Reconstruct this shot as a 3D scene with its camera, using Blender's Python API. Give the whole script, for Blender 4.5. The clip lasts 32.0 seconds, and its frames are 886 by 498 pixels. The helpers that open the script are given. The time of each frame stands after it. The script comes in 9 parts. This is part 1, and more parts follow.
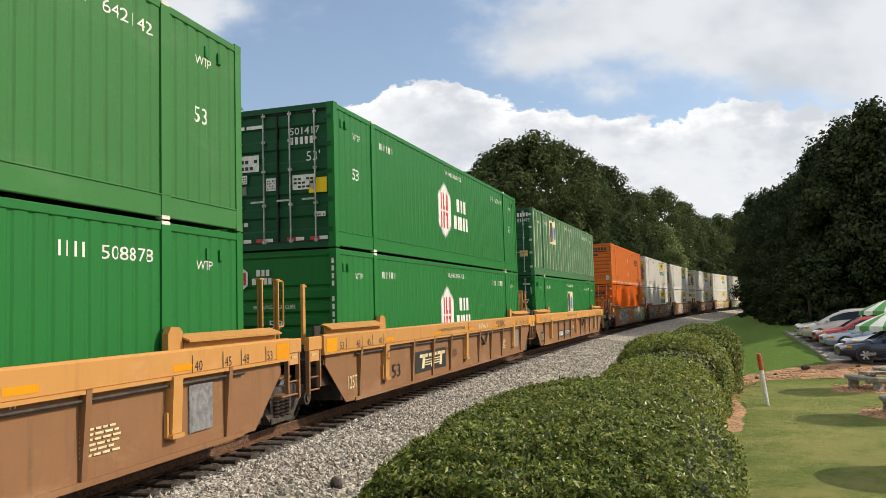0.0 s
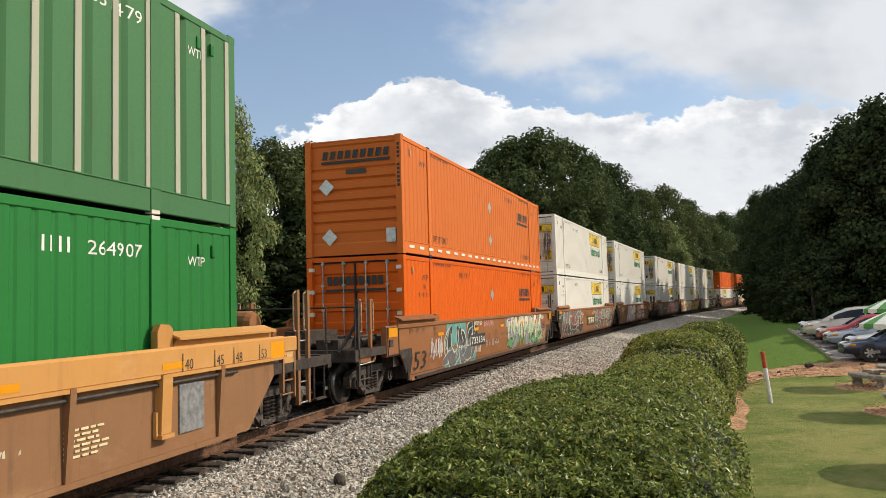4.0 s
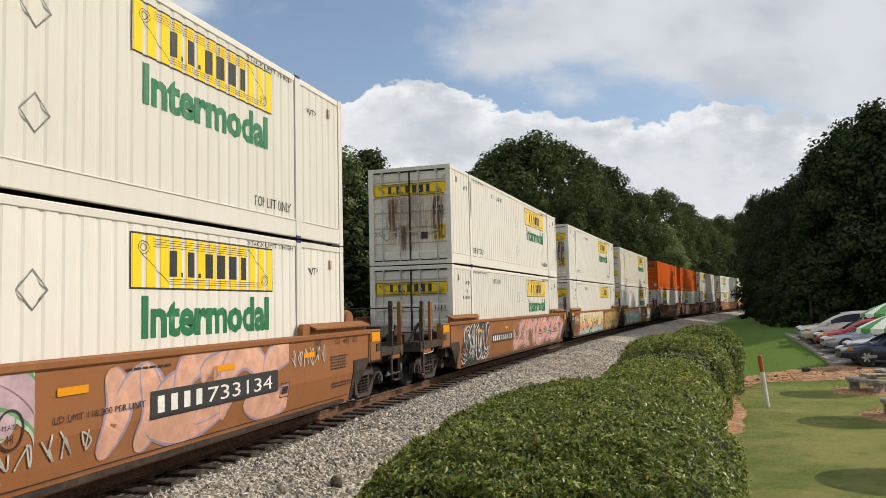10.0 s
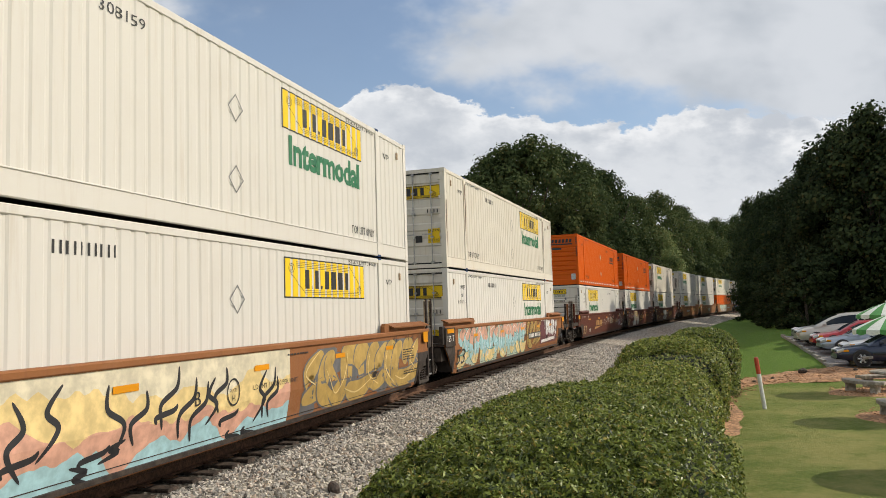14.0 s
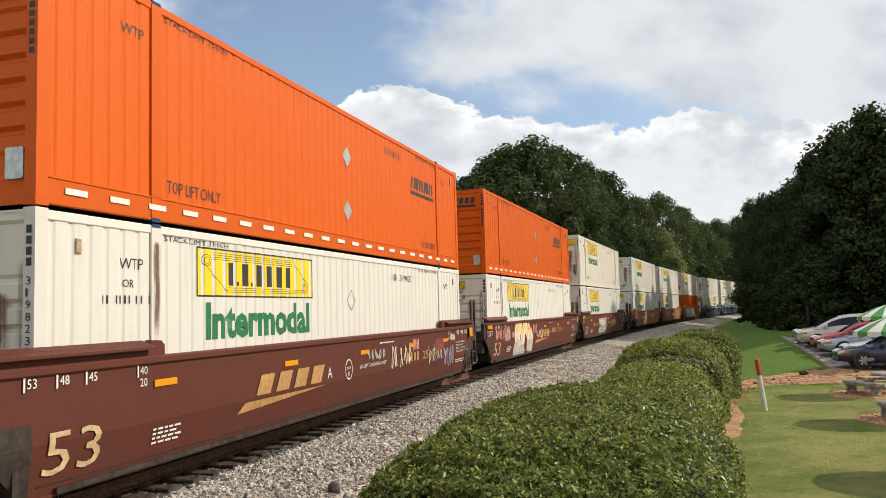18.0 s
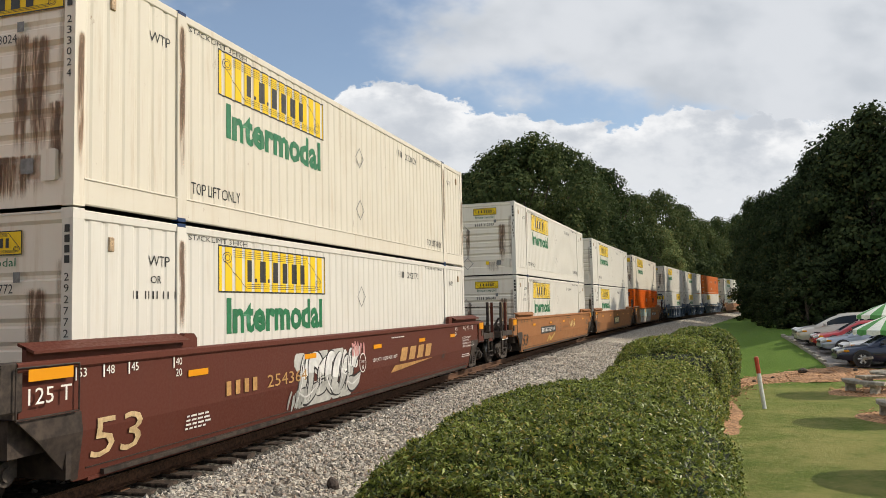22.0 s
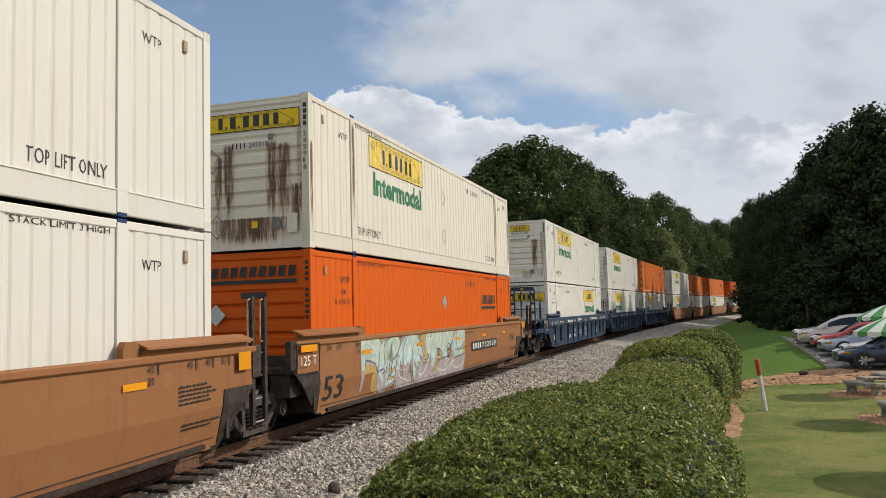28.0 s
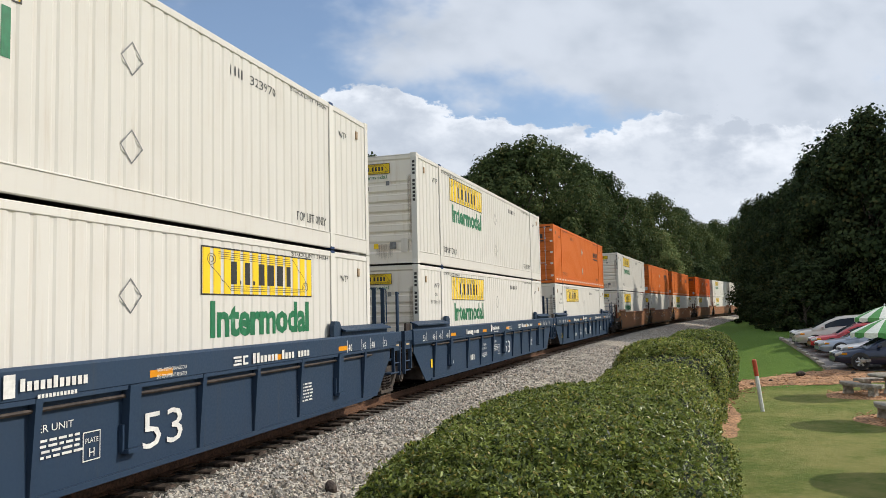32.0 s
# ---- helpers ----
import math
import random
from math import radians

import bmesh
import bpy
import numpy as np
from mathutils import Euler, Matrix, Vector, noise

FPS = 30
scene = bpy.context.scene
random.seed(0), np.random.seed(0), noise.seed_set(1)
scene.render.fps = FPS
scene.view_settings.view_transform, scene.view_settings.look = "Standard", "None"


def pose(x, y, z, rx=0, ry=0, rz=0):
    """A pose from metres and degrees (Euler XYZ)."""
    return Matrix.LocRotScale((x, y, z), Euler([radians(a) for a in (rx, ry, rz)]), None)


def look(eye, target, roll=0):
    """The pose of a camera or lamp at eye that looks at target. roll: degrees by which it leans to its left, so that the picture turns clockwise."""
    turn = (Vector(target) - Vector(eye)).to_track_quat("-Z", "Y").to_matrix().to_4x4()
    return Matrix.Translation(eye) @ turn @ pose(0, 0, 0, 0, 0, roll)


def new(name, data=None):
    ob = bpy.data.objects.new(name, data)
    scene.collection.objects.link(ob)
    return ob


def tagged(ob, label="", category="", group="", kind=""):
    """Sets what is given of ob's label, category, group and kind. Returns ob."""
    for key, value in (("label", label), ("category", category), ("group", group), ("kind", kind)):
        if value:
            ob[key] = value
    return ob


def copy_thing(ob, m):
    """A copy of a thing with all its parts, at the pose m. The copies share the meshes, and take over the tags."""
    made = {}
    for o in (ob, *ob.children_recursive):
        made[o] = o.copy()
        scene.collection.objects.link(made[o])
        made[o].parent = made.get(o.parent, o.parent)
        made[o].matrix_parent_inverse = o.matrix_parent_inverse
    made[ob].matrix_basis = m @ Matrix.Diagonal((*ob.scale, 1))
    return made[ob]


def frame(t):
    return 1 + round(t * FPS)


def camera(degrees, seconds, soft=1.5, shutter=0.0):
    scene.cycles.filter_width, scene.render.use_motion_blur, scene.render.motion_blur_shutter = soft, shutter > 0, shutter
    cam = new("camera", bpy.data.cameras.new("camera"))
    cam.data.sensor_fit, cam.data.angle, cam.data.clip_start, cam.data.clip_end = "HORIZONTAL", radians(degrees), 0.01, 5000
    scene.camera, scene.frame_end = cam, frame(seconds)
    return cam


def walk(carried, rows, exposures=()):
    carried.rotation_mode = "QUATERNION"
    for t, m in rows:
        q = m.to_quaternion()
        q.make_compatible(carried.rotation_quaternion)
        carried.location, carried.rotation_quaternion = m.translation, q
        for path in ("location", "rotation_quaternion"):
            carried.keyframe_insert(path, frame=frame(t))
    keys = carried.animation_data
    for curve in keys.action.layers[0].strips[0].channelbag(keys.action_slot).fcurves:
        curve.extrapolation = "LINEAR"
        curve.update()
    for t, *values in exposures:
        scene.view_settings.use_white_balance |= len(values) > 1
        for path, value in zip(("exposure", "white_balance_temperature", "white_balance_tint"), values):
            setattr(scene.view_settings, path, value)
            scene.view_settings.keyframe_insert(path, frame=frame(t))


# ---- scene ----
EYE = 2.021
ROWS = [
    (0, 0.000, 4.130, -1.665),
    (0.5, 0.008, 4.135, -1.682),
    (1, -0.038, 4.151, -1.681),
    (1.5, -0.048, 4.132, -1.665),
    (2, -0.058, 4.070, -1.685),
    (2.5, -0.162, 4.010, -1.710),
    (3, -0.274, 3.937, -1.690),
    (3.5, -0.266, 3.959, -1.617),
    (5.5, -0.267, 3.812, -1.492),
    (6, -0.237, 3.886, -1.397),
    (6.5, -0.200, 3.991, -1.362),
    (7, -0.194, 3.997, -1.382),
    (7.5, -0.082, 4.001, -1.468),
    (8, -0.000, 4.109, -1.546),
    (8.5, -0.006, 4.088, -1.542),
    (9, -0.051, 4.015, -1.476),
    (9.5, -0.051, 4.029, -1.395),
    (10, -0.101, 4.112, -1.308),
    (10.5, -0.105, 4.215, -1.267),
    (11, -0.056, 4.160, -1.327),
    (11.5, -0.070, 4.119, -1.456),
    (12, 0.025, 4.231, -1.571),
    (12.5, 0.157, 4.260, -1.649),
    (13, 0.199, 4.256, -1.717),
    (13.5, 0.213, 4.345, -1.751),
    (14, 0.199, 4.419, -1.732),
    (14.5, 0.223, 4.481, -1.675),
    (16.5, 0.213, 4.494, -1.606),
    (17, 0.134, 4.487, -1.587),
    (17.5, 0.103, 4.553, -1.600),
    (18, 0.126, 4.459, -1.567),
    (18.5, 0.038, 4.567, -1.482),
    (19, -0.061, 4.635, -1.403),
    (19.5, -0.002, 4.551, -1.343),
    (20, -0.005, 4.404, -1.325),
    (20.5, 0.017, 4.470, -1.433),
    (21, 0.075, 4.349, -1.519),
    (21.5, 0.103, 4.275, -1.432),
    (22, 0.124, 4.214, -1.295),
    (22.5, 0.054, 4.205, -1.233),
    (23, -0.020, 4.216, -1.254),
    (23.5, 0.004, 4.209, -1.317),
    (24, 0.085, 4.262, -1.362),
    (24.5, 0.044, 4.361, -1.379),
    (25, 0.100, 4.356, -1.407),
    (25.5, 0.198, 4.343, -1.423),
    (27.5, 0.160, 4.505, -1.458),
    (28, 0.125, 4.472, -1.581),
    (28.5, 0.163, 4.452, -1.657),
    (29, 0.180, 4.478, -1.528),
    (29.5, 0.135, 4.441, -1.332),
    (30, 0.125, 4.382, -1.252),
    (30.5, 0.177, 4.371, -1.243),
    (31, 0.278, 4.416, -1.231),
    (31.5, 0.302, 4.450, -1.242),
    (32, 0.266, 4.418, -1.313),
]


def eye_pose(yaw, pitch, roll):
    return Matrix.Translation((0, 0, EYE)) @ pose(0, 0, 0, 0, 0, -yaw) @ pose(0, 0, 0, 90 + pitch) @ pose(0, 0, 0, 0, 0, roll)


# how the clip's own camera brightens and tints its picture: seconds, stops, kelvin, tint
TONES = [(0, 0.12, 6500, 10), (1, 0.22, 6500, 10), (2, 0.1, 6500, 10), (3, 0.16, 6500, 10), (6, -0.18, 6500, 10), (7, -0.1, 6500, 10), (8, -0.2, 6500, 10), (9, -0.06, 6450, 10), (10, -0.1, 6400, 10), (11, 0.06, 6400, 10), (12, -0.1, 6350, 10),
         (13, -0.03, 6350, 10), (14, -0.12, 6400, 10), (17, 0.0, 6500, 10), (18, 0.1, 6500, 10), (19, -0.1, 6500, 10), (20, -0.06, 6500, 10), (21, -0.18, 6500, 10), (22, -0.05, 6450, 10), (23, -0.08, 6450, 10), (24, 0.09, 6450, 10),
         (25, -0.16, 6450, 10), (28, -0.2, 6200, 10), (29, -0.06, 6050, 10), (30, -0.06, 6050, 10), (31, 0.08, 6150, 10), (32, -0.06, 6020, 10)]
cam = camera(58.42, 32.0, 0.85)
walk(cam, [(t, eye_pose(a, b, c)) for t, a, b, c in ROWS], TONES)

# ---- light ----
SUN_WAY = Vector((3.2, 0.55, 2.25)).normalized()  # towards the sun
SUN_UP = math.asin(SUN_WAY.z)
SUN_TURN = math.atan2(SUN_WAY.x, SUN_WAY.y)
world = bpy.data.worlds.new("sky")
scene.world = world
world.use_nodes = True
wn = world.node_tree
sky = wn.nodes.new("ShaderNodeTexSky")
sky.sky_type = "NISHITA"
sky.sun_disc = False
sky.sun_elevation, sky.sun_rotation = SUN_UP, SUN_TURN
sky.air_density, sky.dust_density, sky.ozone_density = 1.0, 1.2, 1.2
wn.links.new(sky.outputs[0], wn.nodes["Background"].inputs[0])
wn.nodes["Background"].inputs[1].default_value = 0.14

sun = new("sun", bpy.data.lights.new("sun", "SUN"))
sun.data.energy, sun.data.angle, sun.data.color = 3.8, radians(0.6), (1.0, 0.885, 0.71)
sun.matrix_world = look(SUN_WAY * 100, (0, 0, 0))

# ---- the line of the track ----
BENDS = [(-40, 0.0052), (0, 0.00178), (30, 0.00096), (60, 0.00122), (100, 0.00136), (150, 0.00205), (210, 0.00205)]
LINE_S = np.arange(-420.0, 640.0, 0.5)
_k = np.interp(LINE_S, [b[0] for b in BENDS], [b[1] for b in BENDS])
_k = np.where(LINE_S < -60, _k * np.clip((LINE_S + 140) / 80, 0, 1), _k)
_k = np.where(LINE_S > 300, 0.0, _k)
_i0 = int(np.searchsorted(LINE_S, 0.0))
LINE_H = np.cumsum(_k) * 0.5
LINE_H = LINE_H - LINE_H[_i0] + 0.31312
LINE_X, LINE_Y = np.cumsum(np.sin(LINE_H)) * 0.5, np.cumsum(np.cos(LINE_H)) * 0.5
LINE_X, LINE_Y = LINE_X - LINE_X[_i0] - 0.907, LINE_Y - LINE_Y[_i0] + 23.604


def on_line(s, off=0.0):
    """The place at s metres along the track, off metres towards the lawn."""
    h = np.interp(s, LINE_S, LINE_H)
    return np.interp(s, LINE_S, LINE_X) + off * np.cos(h), np.interp(s, LINE_S, LINE_Y) - off * np.sin(h)


def to_line(x, y):
    """The place along the track and the distance from it of a point."""
    d = np.hypot(LINE_X - x, LINE_Y - y)
    i = int(d.argmin())
    return LINE_S[i], (x - LINE_X[i]) * math.cos(LINE_H[i]) - (y - LINE_Y[i]) * math.sin(LINE_H[i])


def step(a, b, x):
    u = min(max((x - a) / (b - a), 0.0), 1.0)
    return u * u * (3 - 2 * u)


# ---- materials ----
def nodes_of(name):
    m = bpy.data.materials.new(name)
    m.use_nodes = True
    t = m.node_tree
    return m, t, t.nodes["Principled BSDF"]


def mapped(t, scale):
    co = t.nodes.new("ShaderNodeTexCoord")
    mp = t.nodes.new("ShaderNodeMapping")
    mp.inputs["Scale"].default_value = scale
    t.links.new(co.outputs["Object"], mp.inputs["Vector"])
    return mp.outputs["Vector"]


def noise_of(t, vec, scale, detail=4.0, rough=0.6):
    n = t.nodes.new("ShaderNodeTexNoise")
    n.inputs["Scale"].default_value, n.inputs["Detail"].default_value, n.inputs["Roughness"].default_value = scale, detail, rough
    if vec is not None:
        t.links.new(vec, n.inputs["Vector"])
    return n.outputs["Fac"]


def ramp_of(t, fac, a, b, lo=0.0, hi=1.0):
    r = t.nodes.new("ShaderNodeMapRange")
    r.interpolation_type = "SMOOTHSTEP"
    for i, v in enumerate((a, b, lo, hi)):
        r.inputs[1 + i].default_value = v
    t.links.new(fac, r.inputs[0])
    return r.outputs[0]


def mixed(t, fac, a, b, way="MIX"):
    n = t.nodes.new("ShaderNodeMix")
    n.data_type, n.blend_type = "RGBA", way
    if isinstance(fac, float):
        n.inputs["Factor"].default_value = fac
    else:
        t.links.new(fac, n.inputs["Factor"])
    for key, v in ((6, a), (7, b)):
        if isinstance(v, tuple):
            n.inputs[key].default_value = (*v, 1)
        else:
            t.links.new(v, n.inputs[key])
    return n.outputs[2]


def bumped(t, bsdf, height, strength, distance):
    b = t.nodes.new("ShaderNodeBump")
    b.inputs["Strength"].default_value, b.inputs["Distance"].default_value = strength, distance
    t.links.new(height, b.inputs["Height"])
    t.links.new(b.outputs[0], bsdf.inputs["Normal"])


def paint(name, col, dirt=(0.12, 0.09, 0.06), much=0.35, rough=0.5, rust=0.0, metal=0.0, vary=0.06, worn=None):
    """Weathered paint: blotches, streaks that run down, rust spots."""
    m, t, b = nodes_of(name)
    big = noise_of(t, mapped(t, (1, 1, 1)), 0.9, 5)
    streak = noise_of(t, mapped(t, (5, 5, 0.35)), 1.6, 6, 0.7)
    fine = noise_of(t, mapped(t, (1, 1, 1)), 28, 3)
    c = mixed(t, ramp_of(t, streak, 0.5, 0.85, 0, much), col, dirt)
    c = mixed(t, ramp_of(t, big, 0.45, 0.8, 0, much * 0.8), c, tuple(0.72 * v + 0.28 * d for v, d in zip(col, dirt)))
    if worn:
        patchy = noise_of(t, mapped(t, (0.5, 0.5, 1.1)), 1.3, 7, 0.68)
        c = mixed(t, ramp_of(t, patchy, 0.5, 0.72, 0, 0.7), c, worn)
    info = t.nodes.new("ShaderNodeObjectInfo")
    hs = t.nodes.new("ShaderNodeHueSaturation")
    t.links.new(ramp_of(t, info.outputs["Random"], 0, 1, 1 - vary, 1 + vary), hs.inputs["Value"])
    t.links.new(c, hs.inputs["Color"])
    c = hs.outputs[0]
    if rust:
        spot = noise_of(t, mapped(t, (2.2, 2.2, 0.9)), 3.0, 8, 0.72)
        c = mixed(t, ramp_of(t, spot, 0.68 - 0.1 * rust, 0.76 - 0.1 * rust, 0, 0.85), c, (0.16, 0.055, 0.02))
    t.links.new(c, b.inputs["Base Color"])
    t.links.new(ramp_of(t, fine, 0.3, 0.7, rough - 0.08, rough + 0.12), b.inputs["Roughness"])
    b.inputs["Metallic"].default_value, b.inputs["Specular IOR Level"].default_value = metal, 0.16
    bumped(t, b, fine, 0.15, 0.004)
    return m


def plain(name, col, rough=0.5, metal=0.0, grain=0.12, scale=12.0, bump=0.15, depth=0.01):
    m, t, b = nodes_of(name)
    n = noise_of(t, mapped(t, (1, 1, 1)), scale, 5)
    n2 = noise_of(t, mapped(t, (1, 1, 1)), scale * 0.13, 3)
    dark = tuple(v * (1 - 2.2 * grain) for v in col)
    c = mixed(t, ramp_of(t, n, 0.3, 0.7), dark, tuple(min(1, v * (1 + grain)) for v in col))
    c = mixed(t, ramp_of(t, n2, 0.4, 0.75, 0, 0.6), c, dark)
    t.links.new(c, b.inputs["Base Color"])
    b.inputs["Roughness"].default_value, b.inputs["Metallic"].default_value = rough, metal
    bumped(t, b, n, bump, depth)
    return m


def leafy(name, dark, light, warm, amount=0.12, shine=0.45, gloss=0.06):
    """Leaves: each island its own green, a few turned."""
    m, t, b = nodes_of(name)
    geo = t.nodes.new("ShaderNodeNewGeometry")
    r = geo.outputs["Random Per Island"]
    c = mixed(t, r, dark, light)
    wn_ = t.nodes.new("ShaderNodeTexWhiteNoise")
    wn_.noise_dimensions = "1D"
    t.links.new(r, wn_.inputs["W"])
    c = mixed(t, ramp_of(t, wn_.outputs["Value"], 1 - amount, 1 - amount * 0.5, 0, 0.8), c, warm)
    info = t.nodes.new("ShaderNodeObjectInfo")
    hs = t.nodes.new("ShaderNodeHueSaturation")
    t.links.new(ramp_of(t, info.outputs["Random"], 0, 1, 0.75, 1.2), hs.inputs["Value"])
    t.links.new(ramp_of(t, info.outputs["Random"], 0, 1, 0.515, 0.49), hs.inputs["Hue"])
    t.links.new(c, hs.inputs["Color"])
    t.links.new(hs.outputs[0], b.inputs["Base Color"])
    b.inputs["Roughness"].default_value = shine
    b.inputs["Specular IOR Level"].default_value = gloss
    tr = t.nodes.new("ShaderNodeBsdfTranslucent")
    t.links.new(hs.outputs[0], tr.inputs["Color"])
    mx = t.nodes.new("ShaderNodeMixShader")
    mx.inputs[0].default_value = 0.28
    t.links.new(b.outputs[0], mx.inputs[1])
    t.links.new(tr.outputs[0], mx.inputs[2])
    t.links.new(mx.outputs[0], t.nodes["Material Output"].inputs["Surface"])
    return m


M = {
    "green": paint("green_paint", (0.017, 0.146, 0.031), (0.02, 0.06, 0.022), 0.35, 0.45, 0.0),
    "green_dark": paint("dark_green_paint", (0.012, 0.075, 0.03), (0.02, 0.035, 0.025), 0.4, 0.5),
    "green_pale": paint("faded_green_paint", (0.055, 0.155, 0.065), (0.06, 0.08, 0.04), 0.45, 0.6, 0.05),
    "rib_pale": paint("bare_rib_edge", (0.36, 0.36, 0.29), (0.2, 0.17, 0.12), 0.4, 0.6),
    "orange": paint("orange_paint", (0.58, 0.098, 0.005), (0.36, 0.085, 0.025), 0.28, 0.45, 0.02),
    "orange_old": paint("faded_orange_paint", (0.56, 0.14, 0.025), (0.34, 0.1, 0.03), 0.35, 0.55, 0.1),
    "white": paint("white_paint", (0.63, 0.608, 0.56), (0.42, 0.33, 0.23), 0.42, 0.5, 0.0),
    "white_old": paint("rust_streaked_white_paint", (0.64, 0.6, 0.52), (0.4, 0.28, 0.16), 0.62, 0.55, 0.25),
    "grey_door": paint("grubby_grey_door_paint", (0.64, 0.6, 0.53), (0.38, 0.28, 0.18), 0.6, 0.5, 0.0),
    # soiled; base raised above the side white, fill light put into the paint
    "white_end": paint("soiled_lightened_end_paint", (0.72, 0.67, 0.59), (0.46, 0.34, 0.21), 0.6, 0.55, 0.0),
    "green_worn": paint("sun_bleached_green_paint", (0.042, 0.165, 0.045), (0.06, 0.09, 0.035), 0.5, 0.6, 0.04, worn=(0.075, 0.19, 0.07)),
    "tan": paint("tan_car_paint", (0.47, 0.235, 0.07), (0.24, 0.125, 0.06), 0.6, 0.65, 0.06, worn=(0.53, 0.32, 0.14)),
    "tan_low": paint("grimy_tan_car_paint", (0.225, 0.115, 0.055), (0.09, 0.06, 0.04), 0.75, 0.7, 0.12, worn=(0.3, 0.175, 0.095)),
    "brown": paint("brown_car_paint", (0.24, 0.1, 0.038), (0.12, 0.06, 0.045), 0.5, 0.6, 0.1, worn=(0.3, 0.15, 0.075)),
    "brown_new": paint("orange_brown_car_paint", (0.275, 0.122, 0.05), (0.12, 0.065, 0.04), 0.65, 0.6, 0.1, worn=(0.33, 0.175, 0.08)),
    "maroon": paint("maroon_car_paint", (0.1, 0.03, 0.02), (0.09, 0.045, 0.035), 0.45, 0.55, 0.0),
    "navy": paint("navy_car_paint", (0.027, 0.047, 0.082), (0.06, 0.06, 0.062), 0.55, 0.5, 0.0),
    "umber": paint("dull_brown_car_paint", (0.26, 0.125, 0.065), (0.12, 0.08, 0.06), 0.5, 0.65, 0.0),
    "steel_blue": plain("worn_grey_blue_grating", (0.2, 0.22, 0.24), 0.6, 0.2, 0.25, 20),
    "iron": plain("grimy_iron", (0.055, 0.04, 0.031), 0.65, 0.3, 0.3, 9),
    "grab": plain("worn_grab_iron", (0.46, 0.33, 0.2), 0.55, 0.1, 0.25, 30),
    "cast": plain("dusty_cast_steel", (0.078, 0.062, 0.05), 0.75, 0.15, 0.3, 14),
    "steel": plain("galvanised_steel", (0.45, 0.44, 0.42), 0.4, 0.8, 0.2, 8),
    "wheel": plain("wheel_steel", (0.06, 0.047, 0.04), 0.5, 0.6, 0.3, 14),
    "tread": plain("polished_tread", (0.35, 0.34, 0.33), 0.3, 0.9, 0.2, 14),
    "rail": plain("rusty_rail", (0.17, 0.085, 0.045), 0.7, 0.2, 0.3, 20),
    "railtop": plain("worn_rail_head", (0.4, 0.37, 0.34), 0.25, 0.9, 0.15, 20),
    "tie": plain("creosoted_timber", (0.075, 0.052, 0.038), 0.85, 0.0, 0.35, 18, 0.5, 0.02),
    "yellow": paint("yellow_panel_paint", (0.78, 0.53, 0.02), (0.5, 0.36, 0.06), 0.25, 0.5),
    "amber": paint("amber_reflector", (0.66, 0.27, 0.01), (0.45, 0.2, 0.02), 0.2, 0.35),
    "black": plain("black_lettering", (0.02, 0.02, 0.02), 0.55, 0, 0.2),
    "inkgreen": plain("green_lettering", (0.012, 0.155, 0.06), 0.5, 0, 0.1),
    "letter": plain("white_lettering", (0.72, 0.71, 0.67), 0.55, 0, 0.08),
    "red": plain("red_lettering", (0.55, 0.03, 0.035), 0.5, 0, 0.1),
    "blue": plain("blue_lettering", (0.02, 0.13, 0.42), 0.5, 0, 0.1),
    "cream": plain("cream_lettering", (0.72, 0.62, 0.36), 0.55, 0, 0.1),
    "buff": plain("faded_buff_lettering", (0.56, 0.41, 0.22), 0.6, 0, 0.15),
    "gold": plain("faded_gold_lettering", (0.46, 0.25, 0.08), 0.6, 0, 0.15),
    "silver": plain("aluminium_placard", (0.52, 0.54, 0.54), 0.4, 0.5, 0.12),
    "rubber": plain("black_rubber", (0.02, 0.02, 0.021), 0.8, 0, 0.2),
    "grey": plain("grey_patch", (0.2, 0.2, 0.2), 0.6, 0, 0.2),
    "concrete": plain("weathered_concrete", (0.36, 0.33, 0.28), 0.85, 0, 0.22, 7, 0.4, 0.02),
    "chip": plain("wood_chips", (0.5, 0.275, 0.135), 0.9, 0, 0.35, 16, 0.8, 0.03),
    "bark": plain("bark", (0.11, 0.085, 0.065), 0.9, 0, 0.35, 10, 0.8, 0.04),
    "trim": plain("black_trim", (0.03, 0.03, 0.032), 0.5, 0, 0.1),
}
LEAF = {
    "hedge": leafy("hedge_leaves", (0.013, 0.034, 0.007), (0.4, 0.445, 0.09), (0.52, 0.37, 0.1), 0.09, 0.4, 0.32),
    "oak": leafy("oak_leaves", (0.038, 0.058, 0.024), (0.092, 0.12, 0.045), (0.13, 0.125, 0.045), 0.1, 0.8),
    "dark": leafy("dark_leaves", (0.022, 0.036, 0.018), (0.062, 0.085, 0.034), (0.1, 0.095, 0.035), 0.08, 0.8),
    "light": leafy("light_leaves", (0.105, 0.155, 0.062), (0.23, 0.275, 0.11), (0.28, 0.25, 0.09), 0.15, 0.8),
    "myrtle": leafy("myrtle_leaves", (0.09, 0.085, 0.05), (0.19, 0.15, 0.085), (0.3, 0.1, 0.07), 0.2, 0.8),
}


